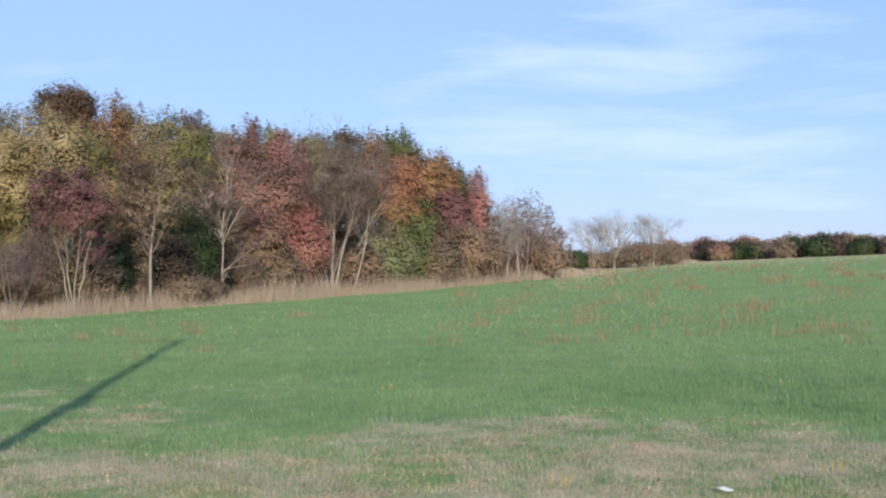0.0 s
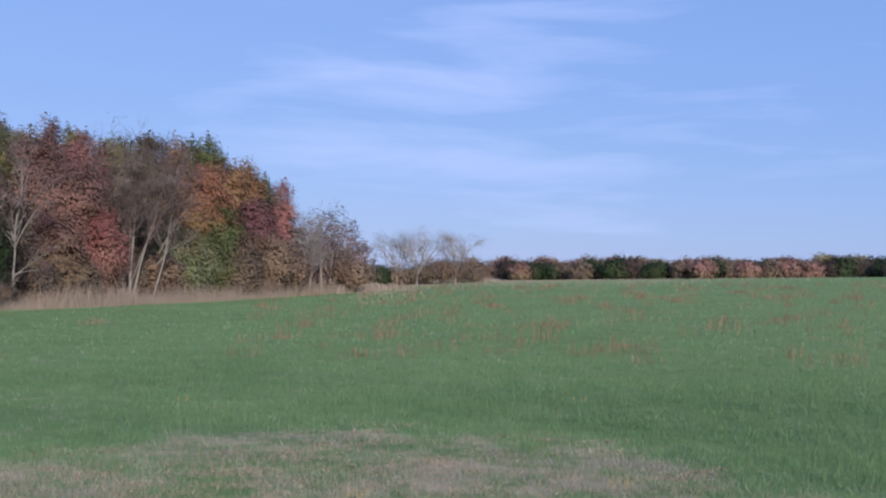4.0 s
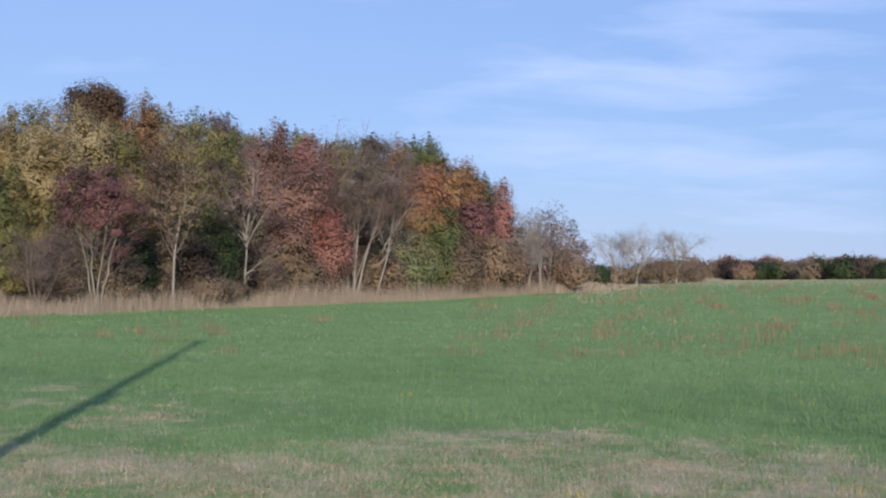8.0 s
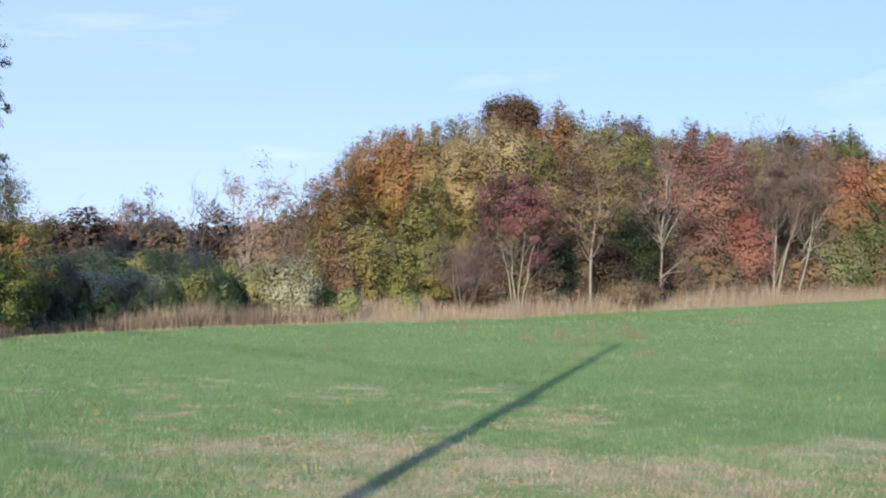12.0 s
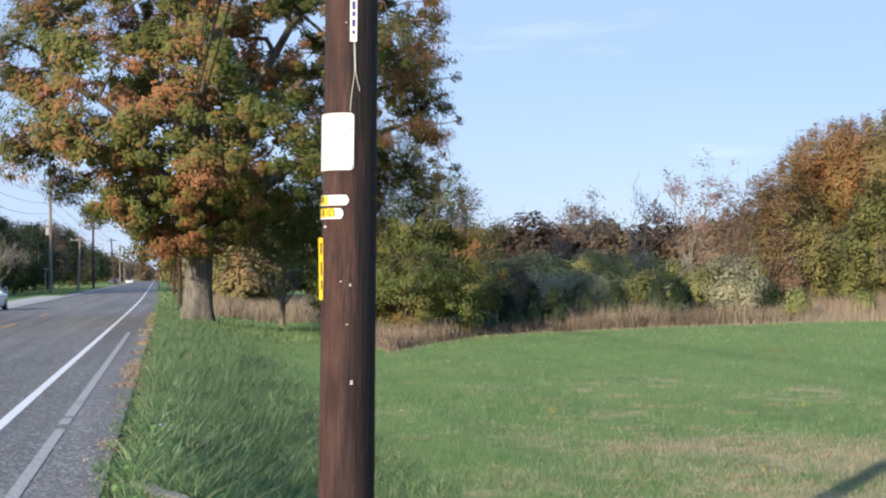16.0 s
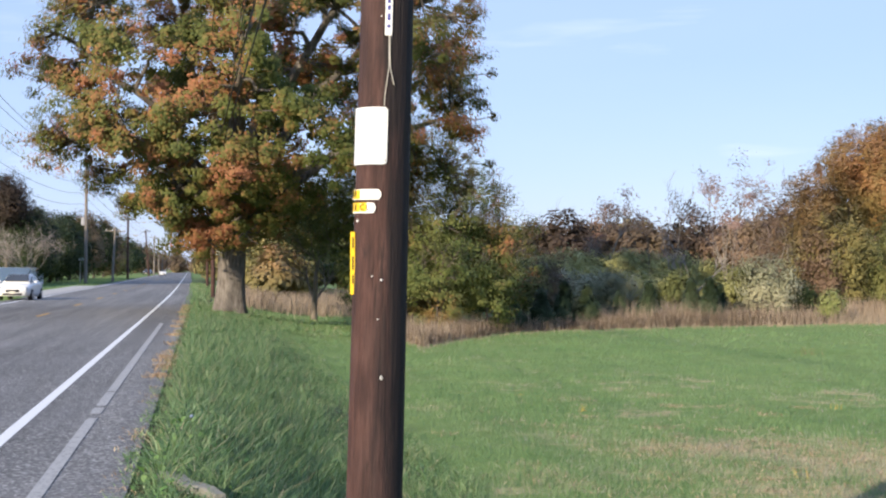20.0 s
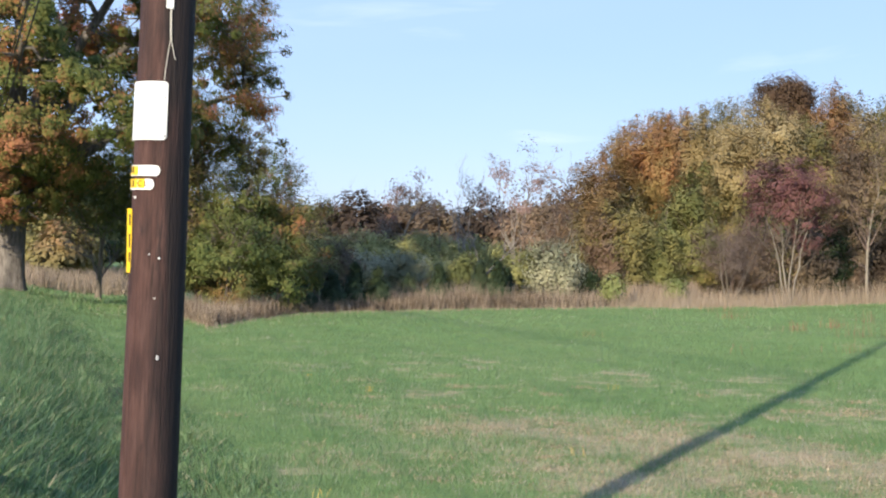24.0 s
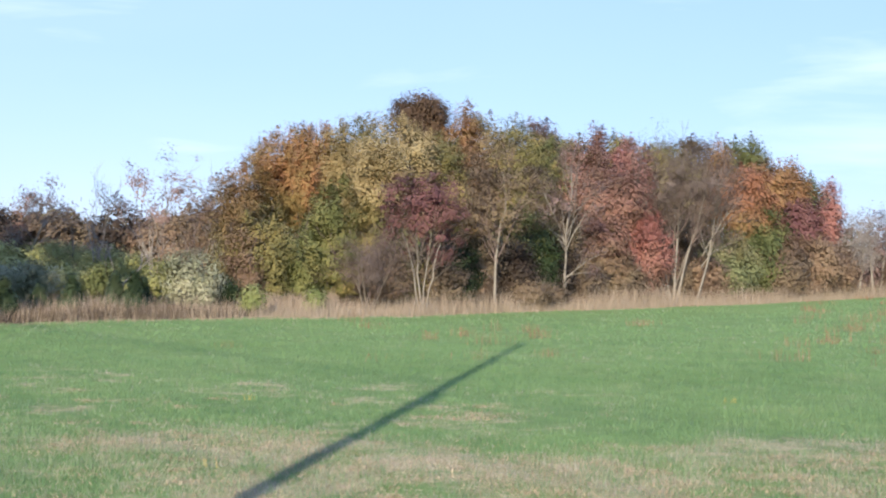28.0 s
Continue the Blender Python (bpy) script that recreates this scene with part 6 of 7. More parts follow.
def car(m, paint, label):
    c = thing("car", m, label, "car", "cars by the road")
    part("body", loft([body_section(*s) for s in ((-2.28, 0.72, 0.34, 0.78, 0.7), (-2.15, 0.84, 0.24, 0.96, 0.8), (-1.4, 0.90, 0.20, 1.0, 0.86), (0.0, 0.91, 0.20, 0.98, 0.85),
                                                  (1.0, 0.90, 0.20, 0.95, 0.82), (1.75, 0.87, 0.22, 0.86, 0.76), (2.15, 0.80, 0.24, 0.74, 0.66), (2.30, 0.66, 0.30, 0.62, 0.56))]), paint, c, smooth=True)
    roof = part("cabin", loft([cabin_section(*s) for s in ((-1.75, 0.78, 0.70, 0.95, 1.0), (-1.05, 0.80, 0.62, 0.96, 1.36), (-0.3, 0.80, 0.62, 0.96, 1.44), (0.35, 0.80, 0.61, 0.95, 1.40), (1.15, 0.78, 0.70, 0.93, 0.98))]), paint, c, smooth=True)
    part("windscreen", panel_bm([(1.10, -0.66, 1.02), (1.10, 0.66, 1.02), (0.42, 0.53, 1.385), (0.42, -0.53, 1.385)], -0.025), M_DARKGLASS, c, m=Matrix.Translation((0.03, 0, 0.05)))
    part("rear_window", panel_bm([(-1.68, 0.64, 1.06), (-1.68, -0.64, 1.06), (-1.10, -0.54, 1.345), (-1.10, 0.54, 1.345)], -0.025), M_DARKGLASS, c, m=Matrix.Translation((-0.03, 0, 0.05)))
    for s in (-1, 1):
        for x0, x1, x2, x3 in ((0.02, 0.85, 0.34, 0.02), (-1.25, -0.06, -0.06, -0.95)):
            part("side_window", panel_bm([(x0, s * 0.81, 1.0), (x1, s * 0.80, 1.0), (x2, s * 0.645, 1.33), (x3, s * 0.645, 1.33)], 0.02 * s), M_DARKGLASS, c)
        part("headlight", box_bm(0.20, 0.36, 0.15, pose(2.16, s * 0.60, 0.655, 0, 18, s * -22), 0.04, 2), M_LAMP, c, smooth=True)
        part("tail_light", box_bm(0.12, 0.32, 0.16, pose(-2.22, s * 0.60, 0.82), 0.03, 2), plain("tail_lens", (0.25, 0.01, 0.01), 0.2, bump=0), c)
        part("mirror", box_bm(0.14, 0.20, 0.13, pose(0.82, s * 0.98, 1.02), 0.04, 2), paint, c, smooth=True)
        for x in (-1.38, 1.42):
            w_ = part("wheel", tube_mesh("wheel", [([(0, -0.09, 0), (0, -0.11, 0), (0, 0.11, 0), (0, 0.09, 0)], [0.22, 0.31, 0.31, 0.22])], 20, M_TYRE), M_TYRE, c, m=Matrix.Translation((x, s * 0.82, 0.31)))
            bm = bmesh.new()
            bmesh.ops.create_cone(bm, cap_ends=True, segments=18, radius1=0.21, radius2=0.16, depth=0.06)
            bmesh.ops.rotate(bm, cent=(0, 0, 0), matrix=Matrix.Rotation(radians(-90 * s), 3, "X"), verts=bm.verts)
            part("rim", bm, M_RIM, w_, m=Matrix.Translation((0, s * 0.10, 0)))
    part("grille", box_bm(0.05, 0.74, 0.15, pose(2.30, 0, 0.53), 0.02), M_BLACK, c)
    part("air_dam", box_bm(0.05, 1.05, 0.12, pose(2.285, 0, 0.35), 0.02), M_BLACK, c)
    part("number_plate", box_bm(0.02, 0.31, 0.15, pose(2.335, 0, 0.44), 0.004), M_PLATE, c)
    return c


def toward(az_):
    return Matrix.Rotation(radians(az_ + 90), 4, "Z")


parked = car(Matrix.Translation(spot(60.9, 66.5)) @ toward(ROAD_AZ + 177) @ Matrix.Scale(0.86, 4), M_CARWHITE, "white sedan parked on the grass by the road")
copy_thing(parked, Matrix.Translation(on_road(300, 6.7, 0.03)) @ toward(ROAD_AZ + 181))["label"] = "distant white car on the road"
car(Matrix.Translation(on_road(345, 11.5, 0.03)) @ toward(ROAD_AZ + 170), M_CARDARK, "distant dark car parked beside the road")

# ---------------------------------------------------------------- utility poles and wires
b = Nodes("creosoted_pole", 0.75, spec=0.25)
v = b.coord("Object", (1, 1, 0.12))
f1 = b.noise(22, 6, 0.7, v)
f2 = b.noise(2.4, 4, 0.6, b.coord("Object", (1, 1, 0.3)))
f3 = b.noise(60, 4, 0.7, b.coord("Object", (1, 1, 0.05)))
c = b.ramp(f1, (0.3, (0.034, 0.018, 0.016)), (0.5, (0.076, 0.038, 0.032)), (0.72, (0.128, 0.070, 0.060)))
c = b.mix(b.ramp(f2, (0.45, (0, 0, 0)), (0.7, (0.8, 0.8, 0.8))), c, (0.045, 0.032, 0.032))
c = b.mix(b.ramp(f3, (0.30, (0.7, 0.7, 0.7)), (0.40, (0, 0, 0))), c, (0.02, 0.014, 0.012))
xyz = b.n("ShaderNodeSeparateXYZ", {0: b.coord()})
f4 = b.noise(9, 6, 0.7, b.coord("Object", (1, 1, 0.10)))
# tar streaks, stronger low down, and shade painted into the +y side
tar_shade = b.math("ADD", b.math("MULTIPLY", xyz.outputs[1], 6.5), b.math("SUBTRACT", b.math("MULTIPLY", f4, 2.4), 0.9))
tar_shade = b.math("SUBTRACT", tar_shade, b.math("MULTIPLY", xyz.outputs[2], 0.05))
c = b.mix(b.ramp(tar_shade, (0.05, (0, 0, 0)), (0.5, (0.92, 0.92, 0.92))), c, (0.016, 0.013, 0.014))
f5 = b.noise(6.0, 7, 0.72, b.coord("Object", (1, 1, 0.22)), 0.8)
c = b.mix(b.ramp(f5, (0.56, (0, 0, 0)), (0.62, (0.85, 0.85, 0.85))), c, (0.030, 0.020, 0.019))      # flakes of old creosote
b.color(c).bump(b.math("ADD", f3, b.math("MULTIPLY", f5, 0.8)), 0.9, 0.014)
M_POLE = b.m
M_POLE_GREY = bark("weathered_pole", (0.22, 0.19, 0.165), (0.38, 0.34, 0.30), 3.0, 0.3)
M_WIRE = plain("wire_sheath", (0.02, 0.02, 0.022), 0.6, vary=0.1, bump=0)
M_STEEL = plain("galvanised_steel", (0.45, 0.46, 0.47), 0.4, 0.8, vary=0.15, bump=0)
M_INSUL = plain("grey_insulator", (0.4, 0.4, 0.42), 0.3, vary=0.1, bump=0)

POLE = Vector((-4.218, 3.951, 0.0))
POLE.z = float(land(POLE.x, POLE.y))
TO_CAM = math.atan2(-POLE.y, -POLE.x)
RIGHT = flat_dir(46.0 - 90)
LEAN = Matrix.Rotation(radians(1.3), 4, Vector((0, 0, 1)).cross(RIGHT))
pole = thing("utility_pole", Matrix.Translation(POLE) @ LEAN @ Matrix.Rotation(TO_CAM, 4, "Z"), "dark brown creosoted wooden utility pole with tags", "utility pole")
# in the pole's own axes x looks at the camera's stand and -y is seen on the left
PH = 10.9


def pole_r(z):
    return 0.1265 - 0.0032 * z


rp = np.random.default_rng(3)
zs = np.linspace(-0.4, PH, 60)
V, F, S = [], [], 40
chk = rp.normal(0, 1, (60, S))
for i, z in enumerate(zs):
    for j in range(S):
        a = 2 * math.pi * j / S
        rr = pole_r(z) * (1 + 0.006 * math.sin(3 * a + z * 0.7) + 0.004 * chk[i, j])
        V.append((math.cos(a) * rr, math.sin(a) * rr, z))
for i in range(59):
    for j in range(S):
        F.append((i * S + j, i * S + (j + 1) % S, (i + 1) * S + (j + 1) % S, (i + 1) * S + j))
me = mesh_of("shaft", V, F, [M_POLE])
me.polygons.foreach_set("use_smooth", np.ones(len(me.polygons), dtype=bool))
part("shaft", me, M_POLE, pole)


bm = bmesh.new()
bmesh.ops.create_cone(bm, cap_ends=True, segments=14, radius1=0.085, radius2=0.085, depth=0.75)
bmesh.ops.bevel(bm, geom=[e for e in bm.edges if abs(e.verts[0].co.z - e.verts[1].co.z) < 1e-4], offset=0.03, segments=2, affect="EDGES")
part("splice_case", bm, plain("black_cable_case", (0.03, 0.03, 0.032), 0.5, vary=0.2, bump=0), pole, "black cable splice case", m=Matrix.Translation((-0.02, 0.20, 5.1)) @ Matrix.Rotation(radians(6), 4, "X"))


def wrap(z0, z1, a0, a1, lift=0.004, thick=0.003, round_=0.0, steps=14):
    """A thin plate bent round the pole between two angles (degrees, 0 looks at the stand, minus is left), from z0 to z1."""
    bm = bmesh.new()
    rows = []
    for lf in (lift, lift + thick):
        grid = []
        for i in range(steps + 1):
            q = i / steps
            a = radians(a0 + (a1 - a0) * q)
            arc = (a1 - a0) * q * math.pi / 180 * pole_r(z0)
            total = (a1 - a0) * math.pi / 180 * pole_r(z0)
            e = min(arc, total - arc)
            cut = round_ - math.sqrt(max(0, round_ ** 2 - (round_ - e) ** 2)) if round_ and e < round_ else 0
            col = []
            for z in (z0 + cut, z1 - cut):
                rr = pole_r(z) * 1.006 + lf
                col.append(bm.verts.new((math.cos(a) * rr, math.sin(a) * rr, z)))
            grid.append(col)
        rows.append(grid)
    for g in rows:
        for i in range(steps):
            bm.faces.new((g[i][0], g[i + 1][0], g[i + 1][1], g[i][1]))
    lo, hi = rows
    for i in range(steps):
        bm.faces.new((lo[i][0], lo[i + 1][0], hi[i + 1][0], hi[i][0]))
        bm.faces.new((lo[i][1], lo[i + 1][1], hi[i + 1][1], hi[i][1]))
    for i in (0, steps):
        bm.faces.new((lo[i][0], lo[i][1], hi[i][1], hi[i][0]))
    return bm


M_YELLOW = plain("yellow_tag", (0.75, 0.50, 0.03), 0.45, vary=0.08, bump=0)
M_INK = plain("black_ink", (0.015, 0.015, 0.015), 0.6, vary=0.1, bump=0)
M_BLUE = plain("blue_print", (0.07, 0.07, 0.28), 0.6, vary=0.1, bump=0)
M_CORD = plain("pale_cord", (0.66, 0.63, 0.56), 0.7, vary=0.1, bump=0)
BASE = -POLE.z          # the stand's level in the pole's own height


def hz(z):
    return z + BASE


card = part("sign_card", wrap(hz(1.955), hz(2.204), -96, 6, 0.005, 0.003, 0.012, 20), M_SIGN, pole, "blank white weatherproof card nailed on")
for z, a in ((2.135, 1.5), (1.972, 3.0)):
    bm = bmesh.new()
    bmesh.ops.create_uvsphere(bm, u_segments=8, v_segments=6, radius=0.0035)
    part("nail", bm, M_INK, card, m=Matrix.Translation((math.cos(radians(a)) * (pole_r(hz(z)) + 0.009), math.sin(radians(a)) * (pole_r(hz(z)) + 0.009), hz(z))))
tag1 = part("number_tag", wrap(hz(1.802), hz(1.847), -100, -3, 0.004, 0.003, 0.016, 22), M_SIGN, pole, "white tag with a yellow end")
part("tag_face", wrap(hz(1.805), hz(1.844), -98, -50, 0.0072, 0.0012), M_YELLOW, tag1, "yellow printed end")
tag2 = part("number_tag", wrap(hz(1.743), hz(1.789), -100, -14, 0.004, 0.003, 0.016, 22), M_SIGN, pole, "white tag with yellow printed squares")
for a0, a1 in ((-98, -72), (-70, -50), (-48, -33)):
    part("tag_face", wrap(hz(1.750), hz(1.789), a0, a1, 0.0072, 0.0012, steps=4), M_YELLOW, tag2)
for a0 in (-92, -84, -66):
    part("number_bar", wrap(hz(1.756), hz(1.783), a0, a0 + 5, 0.009, 0.0008, steps=2), M_INK, tag2)
for a0 in (-88, -78, -68):
    part("number_bar", wrap(hz(1.815), hz(1.843), a0, a0 + 5, 0.009, 0.0008, steps=2), M_INK, tag1)
for ch, a in (("C", -44), ("L", -30)):
    cu = bpy.data.curves.new("letter", "FONT")
    cu.body, cu.size, cu.extrude, cu.align_x = ch, 0.036, 0.0006, "CENTER"
    ob = new("letter", cu)
    ob.data.materials.append(M_INK)
    rr = pole_r(hz(1.76)) + 0.0092
    ob.parent = tag2
    ob.matrix_basis = Matrix.Translation((math.cos(radians(a)) * rr, math.sin(radians(a)) * rr, hz(1.757))) @ Matrix.Rotation(radians(a + 90), 4, "Z") @ Matrix.Rotation(radians(90), 4, "X")
strip_ = part("marker_strip", box_bm(0.026, 0.006, 0.275, pose(0, 0, 0), 0.002), M_YELLOW, pole, "narrow yellow plastic marker strip",
              m=Matrix.Translation((0.03, -(pole_r(hz(1.52)) + 0.002), hz(1.525))) @ Matrix.Rotation(radians(48), 4, "Z") @ Matrix.Rotation(radians(2), 4, "X"))
for z, l in ((0.09, 0.05), (0.0, 0.06), (-0.07, 0.04)):
    part("print_bar", box_bm(0.008, 0.001, l, pose(0.004, -0.0038, z)), M_INK, strip_)
top_tag = part("plastic_label", wrap(hz(2.515), hz(2.70), -4, 10, 0.006, 0.004, 0.0, 6), M_SIGN, pole, "white and blue plastic label")
for z0, z1 in ((2.655, 2.69), (2.625, 2.645), (2.58, 2.61), (2.548, 2.562)):
    part("print_bar", wrap(hz(z0), hz(z1), 0, 6, 0.0105, 0.0008, steps=2), M_BLUE, top_tag)


def cord(pts, rad=0.0016):
    P = []
    for a, z in pts:
        rr = pole_r(hz(z)) + 0.009
        P.append((math.cos(radians(a)) * rr, math.sin(radians(a)) * rr, hz(z)))
    return tube_mesh("cord", [(P, [rad] * len(P))], 5, M_CORD)


part("cord", cord([(4, 2.52), (5, 2.45), (6, 2.38), (2, 2.31), (-1, 2.25), (-2, 2.21)]), M_CORD, pole)
part("cord", cord([(6, 2.52), (7, 2.44), (8, 2.38), (13, 2.33), (17, 2.30)]), M_CORD, pole)
for z, a, r_ in ((1.455, 1.5, 0.005), (1.47, -18, 0.0035), (1.285, -4, 0.0035), (2.60, -12, 0.003), (1.71, -60, 0.006)):
    bm = bmesh.new()
    bmesh.ops.create_uvsphere(bm, u_segments=8, v_segments=6, radius=r_)
    part("nail", bm, M_SIGN, pole, m=Matrix.Translation((math.cos(radians(a)) * (pole_r(hz(z)) + 0.003), math.sin(radians(a)) * (pole_r(hz(z)) + 0.003), hz(z))))
bm = bmesh.new()
ring = []
for i in range(16):
    for j in range(6):
        a, c2 = 2 * math.pi * i / 16, 2 * math.pi * j / 6
        rr = 0.0045 + 0.0018 * math.cos(c2)
        ring.append(bm.verts.new((0.0018 * math.sin(c2), rr * math.cos(a), 1.5 * rr * math.sin(a))))
for i in range(16):
    for j in range(6):
        bm.faces.new((ring[i * 6 + j], ring[(i + 1) % 16 * 6 + j], ring[(i + 1) % 16 * 6 + (j + 1) % 6], ring[i * 6 + (j + 1) % 6]))
part("screw_eye", bm, M_SIGN, pole, "pale oval screw eye", m=Matrix.Translation((pole_r(hz(1.035)) + 0.012, 0.012, hz(1.035))))


def far_pole(u_, n_, h, rad, mat, label, arm=0.0, lean=0.0, box=False, lamp=False):
    p = on_road(u_, n_)
    p.z = float(land(p.x, p.y))
    t = thing("utility_pole", Matrix.Translation(p) @ Matrix.Rotation(radians(ROAD_AZ), 4, "Z") @ Matrix.Rotation(radians(lean), 4, "Y"), label, "utility pole", "utility poles")
    part("shaft", tube_mesh("shaft", [([(0, 0, -0.3), (0, 0, h * 0.5), (0, 0, h)], [rad, rad * 0.85, rad * 0.7])], 10, mat), mat, t)
    if arm:
        part("crossarm", box_bm(arm, 0.10, 0.12, pose(0, 0.12, h - 0.5), 0.01), mat, t)
        for q in (-0.45, -0.15, 0.2, 0.45):
            bm = bmesh.new()
            bmesh.ops.create_cone(bm, cap_ends=True, segments=8, radius1=0.06, radius2=0.04, depth=0.18)
            part("insulator", bm, M_INSUL, t, m=Matrix.Translation((q * arm, 0.12, h - 0.35)))
    if box:
        part("meter_box", box_bm(0.35, 0.25, 0.85, pose(-0.3, -0.1, h * 0.52), 0.03), M_INSUL, t)
    if lamp:
        part("lamp_arm", tube_mesh("lamp_arm", [([(0, 0, h - 1.2), (1.0, 0, h - 0.9), (2.1, 0, h - 0.85)], [0.03, 0.03, 0.025])], 6, M_STEEL), M_STEEL, t)
        part("lamp_head", box_bm(0.6, 0.22, 0.14, pose(2.3, 0, h - 0.87), 0.04, 2), M_INSUL, t, smooth=True)
    return t


far_pole(139.6, 11.4, 12.4, 0.19, M_POLE_GREY, "tall grey wooden utility pole across the road", 0, 0, True)
far_pole(152.0, 9.4, 6.3, 0.16, M_POLE_GREY, "short pale leaning pole with a lamp arm", 2.2, 2.5, False, True)
far_pole(195.0, 9.7, 9.2, 0.2, M_POLE, "dark wooden utility pole across the road", 2.4, 0, False, True)
for u_, n_, h in ((560, 9.7, 10.4), (660, 9.8, 10.5)):
    far_pole(u_, n_, h, 0.2, M_POLE_GREY, "distant wooden utility pole along the road", 2.2)
far_pole(290.0, 9.6, 10.1, 0.2, M_POLE, "dark leaning utility pole across the road", 2.2, -4)
far_pole(340.0, 9.8, 10.0, 0.2, M_POLE_GREY, "grey utility pole far along the road", 2.2, 0.5)
far_pole(390.0, 9.8, 10.0, 0.2, M_POLE_GREY, "grey utility pole far along the road", 2.2, -0.5)
far_pole(440.0, 9.8, 10.0, 0.2, M_POLE_GREY, "grey utility pole far along the road", 2.2, 0.0)
far_pole(500.0, 9.8, 10.0, 0.2, M_POLE_GREY, "grey utility pole far along the road", 2.2, 0.0)
far_pole(44.0, 12.6, 12.4, 0.19, M_POLE_GREY, "tall grey wooden utility pole across the road", 2.4)
far_pole(-50.0, 12.6, 12.4, 0.19, M_POLE_GREY, "tall grey wooden utility pole across the road", 2.4)
far_pole(72.0, -0.6, 10.0, 0.12, M_POLE, "dark wooden utility pole behind the oak", 1.8)
far_pole(120.0, -0.8, 10.0, 0.13, M_POLE, "dark wooden utility pole behind the oak", 1.8)


def wire(a, b_, sag, rad, label="thin black overhead wire"):
    P = [a.lerp(b_, i / 24) - Vector((0, 0, sag * 4 * (i / 24) * (1 - i / 24))) for i in range(25)]
    tagged(new("overhead_wire", tube_mesh("overhead_wire", [([q[:] for q in P], [rad] * 25)], 5, M_WIRE)), label, "wire", "overhead wires")


for dn, h, sag in ((-1.0, 12.0, 1.2), (-0.3, 12.1, 1.2), (0.9, 12.0, 1.2), (0.0, 10.4, 1.4), (0.1, 9.4, 1.5), (0.0, 8.3, 1.5)):
    hs = [on_road(u_, 11.8 + dn, h - e) for u_, e in ((-50, 0), (44, 0), (139.6, 0), (195, 1.8 if h < 12 else 3.2), (290, 2.2), (340, 2.4), (440, 2.4), (500, 2.4))]
    for k, (a, c2) in enumerate(zip(hs, hs[1:])):
        if k >= 2:
            a, c2 = (Vector(q) - RN * (2.0 if (k > 2 or q is c2) else 0) for q in (a, c2))
        wire(a, c2, sag if k < 2 else 0.5, 0.016)
for o_, z_ in ((0.10, 6.1), (-0.08, 6.0)):
    wire(POLE + Vector((0, 0, z_)) + RIGHT * (0.26 + o_), on_road(72, -0.35 - o_, 6.4), 0.25, 0.017, "thick black communication cable along the poles")
ptop = POLE + Vector((0, 0, PH)) + RIGHT * 0.24
for dz, dn in ((-0.5, 0.5), (-0.9, -0.2), (-2.6, 0.0)):
    wire(ptop + Vector((0, 0, dz)) + RN * dn, on_road(72, -0.6 + dn, 9.6 + dz * 0.8), 0.9, 0.013)
    wire(ptop + Vector((0, 0, dz)) + RN * dn, on_road(-50, -0.8 + dn, 9.8 + dz), 0.9, 0.013)
    wire(on_road(72, -0.6 + dn, 9.6 + dz * 0.8), on_road(120, -0.8 + dn, 9.6 + dz * 0.8), 0.7, 0.013)
far_pole(-50.0, -0.8, 10.2, 0.15, M_POLE, "dark wooden utility pole beside the road", 1.8)

# street sign
p = on_road(150, 12.8)
ss = thing("street_sign", Matrix.Translation(p) @ Matrix.Rotation(radians(ROAD_AZ), 4, "Z"), "small street name sign on a post", "street sign")
part("post", tube_mesh("post", [([(0, 0, -0.2), (0, 0, 2.5)], [0.05, 0.05])], 8, M_STEEL), M_STEEL, ss)
pl = part("plate", box_bm(1.1, 0.03, 0.24, pose(0, 0, 2.6), 0.006), plain("green_sign_face", (0.03, 0.13, 0.08), 0.4, bump=0), ss)
part("letter_bar", box_bm(0.8, 0.008, 0.09, pose(0, -0.02, 2.6)), M_SIGN, pl)
part("letter_bar", box_bm(0.8, 0.008, 0.09, pose(0, 0.02, 2.6)), M_SIGN, pl)

# ---------------------------------------------------------------- small things in the grass
# broad-leaved weeds at the foot of the bank
k = 900
u = rng.uniform(6.5, 13, k)
n = rng.normal(0.12, 0.30, k)
keep = n < 0.50
u, n = u[keep], n[keep]
V, F = [], []
for i, (a, c2) in enumerate(zip(u, n)):
    p = on_road(float(a), float(c2))
    z = float(land(p.x, p.y)) + rng.uniform(0.02, 0.14)
    th, s, tilt = rng.uniform(0, 6.28), rng.uniform(0.018, 0.045), rng.uniform(-0.1, 0.6)
    dx, dy = math.cos(th), math.sin(th)
    o = len(V)
    for l, w_, h in ((0, 0, 0), (0.6, 0.42, 0.25), (1.3, 0.5, 0.3), (2.1, 0, 0.1), (1.3, -0.5, 0.3), (0.6, -0.42, 0.25)):
        V.append((p.x + dx * l * s - dy * w_ * s, p.y + dy * l * s + dx * w_ * s, z + (h + tilt * l) * s))
    F += [(o, o + 1, o + 5, o), (o + 1, o + 2, o + 4, o + 5), (o + 2, o + 3, o + 4, o + 2)]
F3 = [(a, b_, c2) for a, b_, c2, d in F if d == a] + [t for a, b_, c2, d in F if d != a for t in ((a, b_, c2), (a, c2, d))]
b = Nodes("broad_weed", 0.5, spec=0.3)
c = b.ramp(b.island(), (0.0, (0.09, 0.20, 0.045)), (0.6, (0.16, 0.32, 0.07)), (1.0, (0.28, 0.42, 0.13)))
b.color(c).thin(c, 0.25)
tagged(new("broadleaf_weeds", mesh_of("broadleaf_weeds", V, np.array(F3), [b.m])), "bright green broad-leaved weeds on the bank", "weeds", kind="stuff")

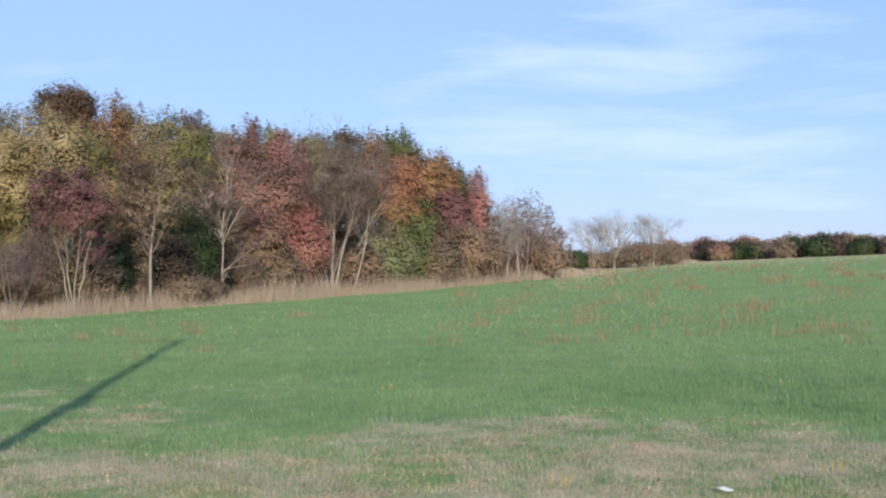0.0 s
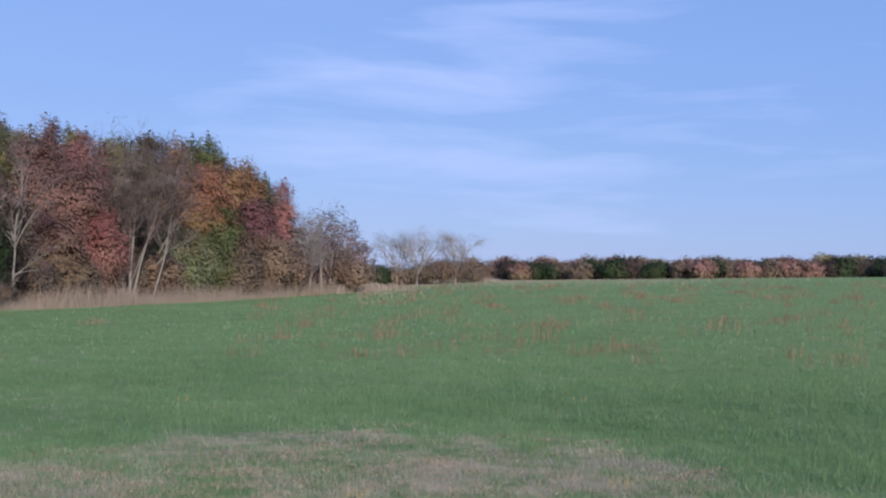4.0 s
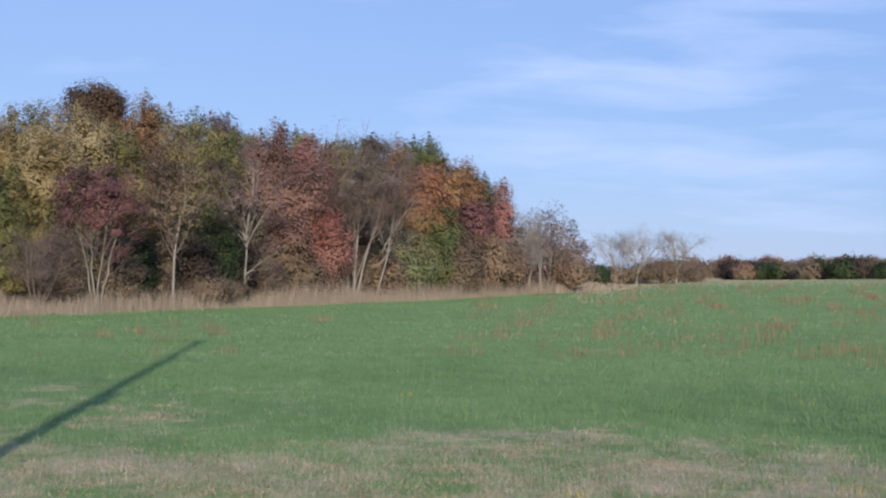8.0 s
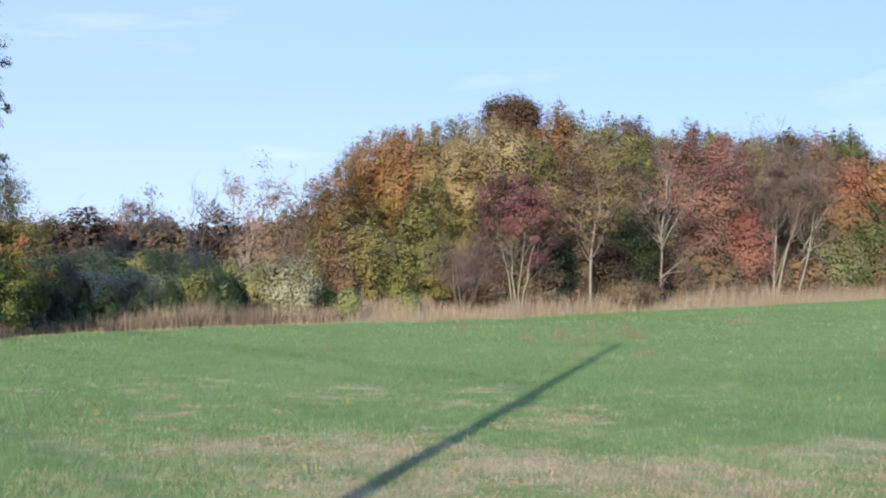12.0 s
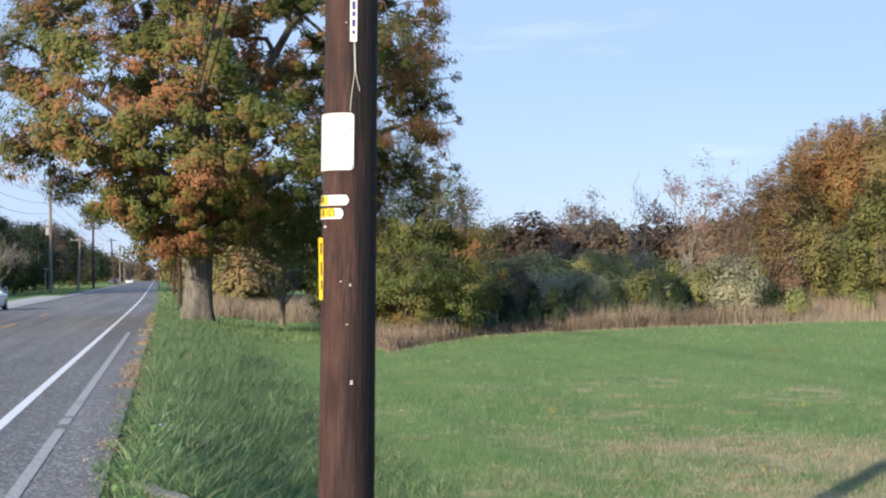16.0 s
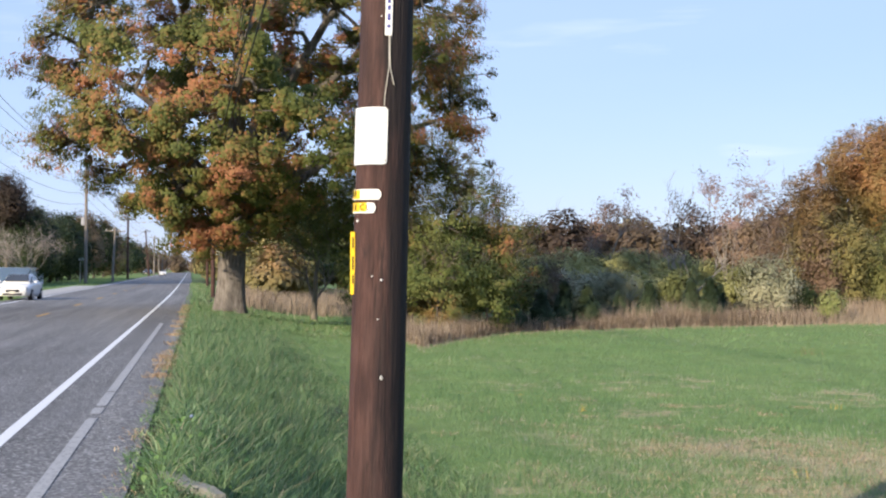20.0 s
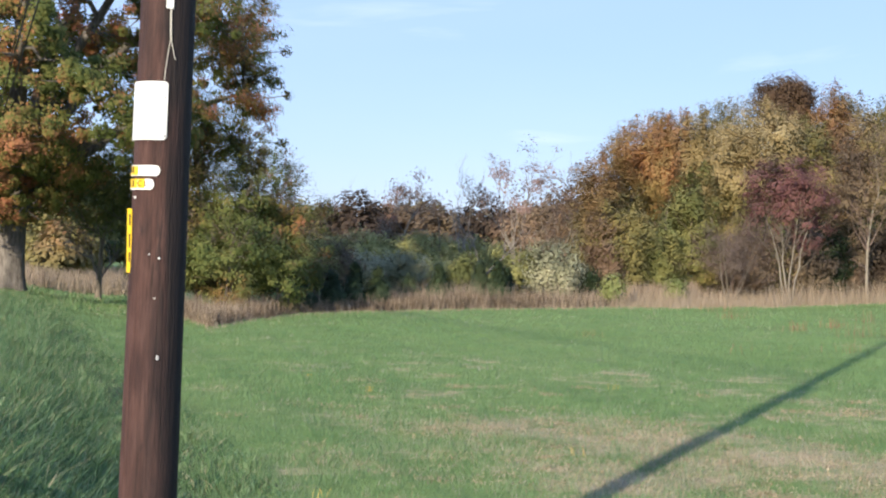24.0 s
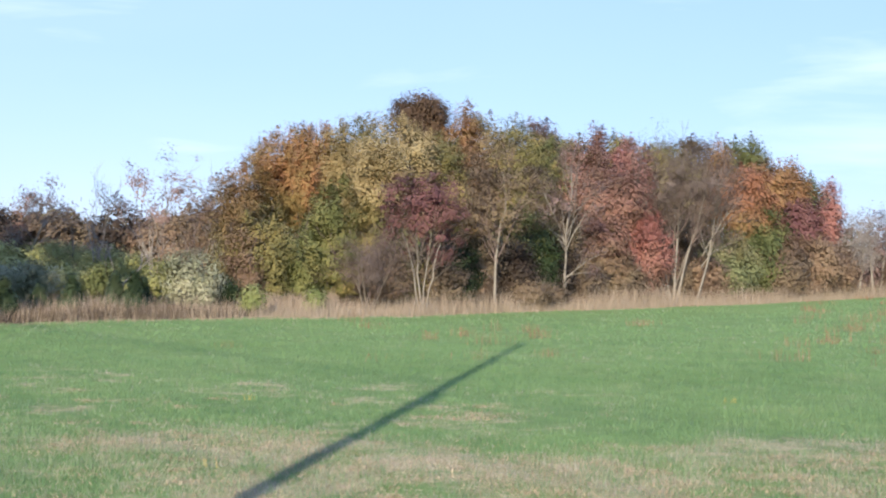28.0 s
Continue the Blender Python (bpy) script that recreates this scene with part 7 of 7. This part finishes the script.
# a weathered length of timber lying in the grass at the edge of the road
a_, b_ = Vector((-7.98, 5.50, 0.0)), Vector((-6.88, 5.18, 0.02))
bm = bmesh.new()
rr = np.random.default_rng(12)
rings = []
for i in range(12):
    x = -0.57 + 1.14 * i / 11
    hw, hh = 0.058 + 0.008 * rr.normal(), 0.040 + 0.006 * rr.normal()
    if i in (0, 11):
        hw, hh = hw * 0.7, hh * 0.75
    rings.append([bm.verts.new((x, hw * c_ * (1 + 0.05 * rr.normal()), hh * s_ * (1 + 0.05 * rr.normal()) + 0.006 * math.sin(i * 0.9)))
                  for c_, s_ in ((-1, -0.7), (-0.8, -1), (0.8, -1), (1, -0.7), (1, 0.6), (0.7, 1), (-0.7, 1), (-1, 0.6))])
for a, c2 in zip(rings, rings[1:]):
    for j in range(8):
        bm.faces.new((a[j], a[(j + 1) % 8], c2[(j + 1) % 8], c2[j]))
bm.faces.new(rings[0][::-1])
bm.faces.new(rings[-1])
log = new("timber_piece", from_bm("timber_piece", bm, bark("weathered_timber", (0.24, 0.23, 0.19), (0.42, 0.41, 0.35), 5.0, 0.5)))
log.matrix_basis = Matrix.Translation((a_ + b_) / 2) @ (b_ - a_).to_track_quat("X", "Z").to_matrix().to_4x4()
tagged(log, "weathered grey length of timber in the grass", "timber")

# crumpled litter in the field
lx, ly = 1.92, 11.6
lz = float(land(lx, ly))
bm = bmesh.new()
bmesh.ops.create_icosphere(bm, subdivisions=3, radius=0.045)
for vtx in bm.verts:
    q = vtx.co * 14
    vtx.co *= 1 + 0.8 * noise.noise(q * 1.6)
    vtx.co.z *= 0.45
    vtx.co.x *= 1.5
lit = new("litter", from_bm("litter", bm, plain("white_plastic_film", (0.42, 0.42, 0.41), 0.4, vary=0.4, bump=0)))
lit.matrix_basis = Matrix.Translation((lx, ly, lz + 0.05))
tagged(lit, "crumpled white plastic litter in the grass", "litter")
p = on_road(13.0, 0.15)
bm = bmesh.new()
bmesh.ops.create_icosphere(bm, subdivisions=2, radius=0.018)
for vtx in bm.verts:
    vtx.co *= 1 + 0.4 * noise.noise(vtx.co * 30)
lit = new("litter", from_bm("litter", bm, plain("blue_white_wrapper", (0.25, 0.30, 0.5), 0.4, vary=0.3, bump=0)))
lit.matrix_basis = Matrix.Translation((p.x, p.y, float(land(p.x, p.y)) + 0.14))
tagged(lit, "small blue and white wrapper caught in long grass", "litter")

# dry stalks round the foot of the pole and loose in the bank
k = 46
a = rng.uniform(0, 6.28, k)
r_ = rng.uniform(0.14, 0.5, k)
x, y = POLE.x + np.cos(a) * r_, POLE.y + np.sin(a) * r_
me = blade_mesh("dry_stalks", x, y, rng.uniform(0.35, 0.85, k), np.full(k, 0.006), 0.35, M_STALK, True)
tagged(new("dry_stalks", me), "pale dry grass stalks round the pole foot", "grass", kind="stuff")
k = 500
a = rng.uniform(0, 6.28, k)
r_ = rng.uniform(0.12, 1.1, k)
x, y = POLE.x + np.cos(a) * r_, POLE.y + np.sin(a) * r_
me = blade_mesh("pole_grass", x, y, rng.uniform(0.15, 0.4, k), np.full(k, 0.008), 0.7, M_VERGE, True)
tagged(new("pole_grass", me), "long green grass round the pole foot", "grass", kind="stuff")
# yellow dead stalks in the near field
pts = []
for i in range(16):
    az, d = rng.uniform(-14, 40), rng.uniform(8, 24)
    m = int(rng.integers(4, 9))
    cx, cy = -math.sin(radians(az)) * d, math.cos(radians(az)) * d
    pts.append(np.stack([rng.normal(cx, 0.06, m), rng.normal(cy, 0.06, m), np.full(m, rng.uniform(0.06, 0.16))], 1))
pts = np.concatenate(pts)
me = blade_mesh("gold_stalks", pts[:, 0], pts[:, 1], pts[:, 2], np.full(len(pts), 0.008), 0.7, M_GOLD, True)
tagged(new("gold_stalks", me), "golden dead stalks in the cut field", "weeds", kind="stuff")
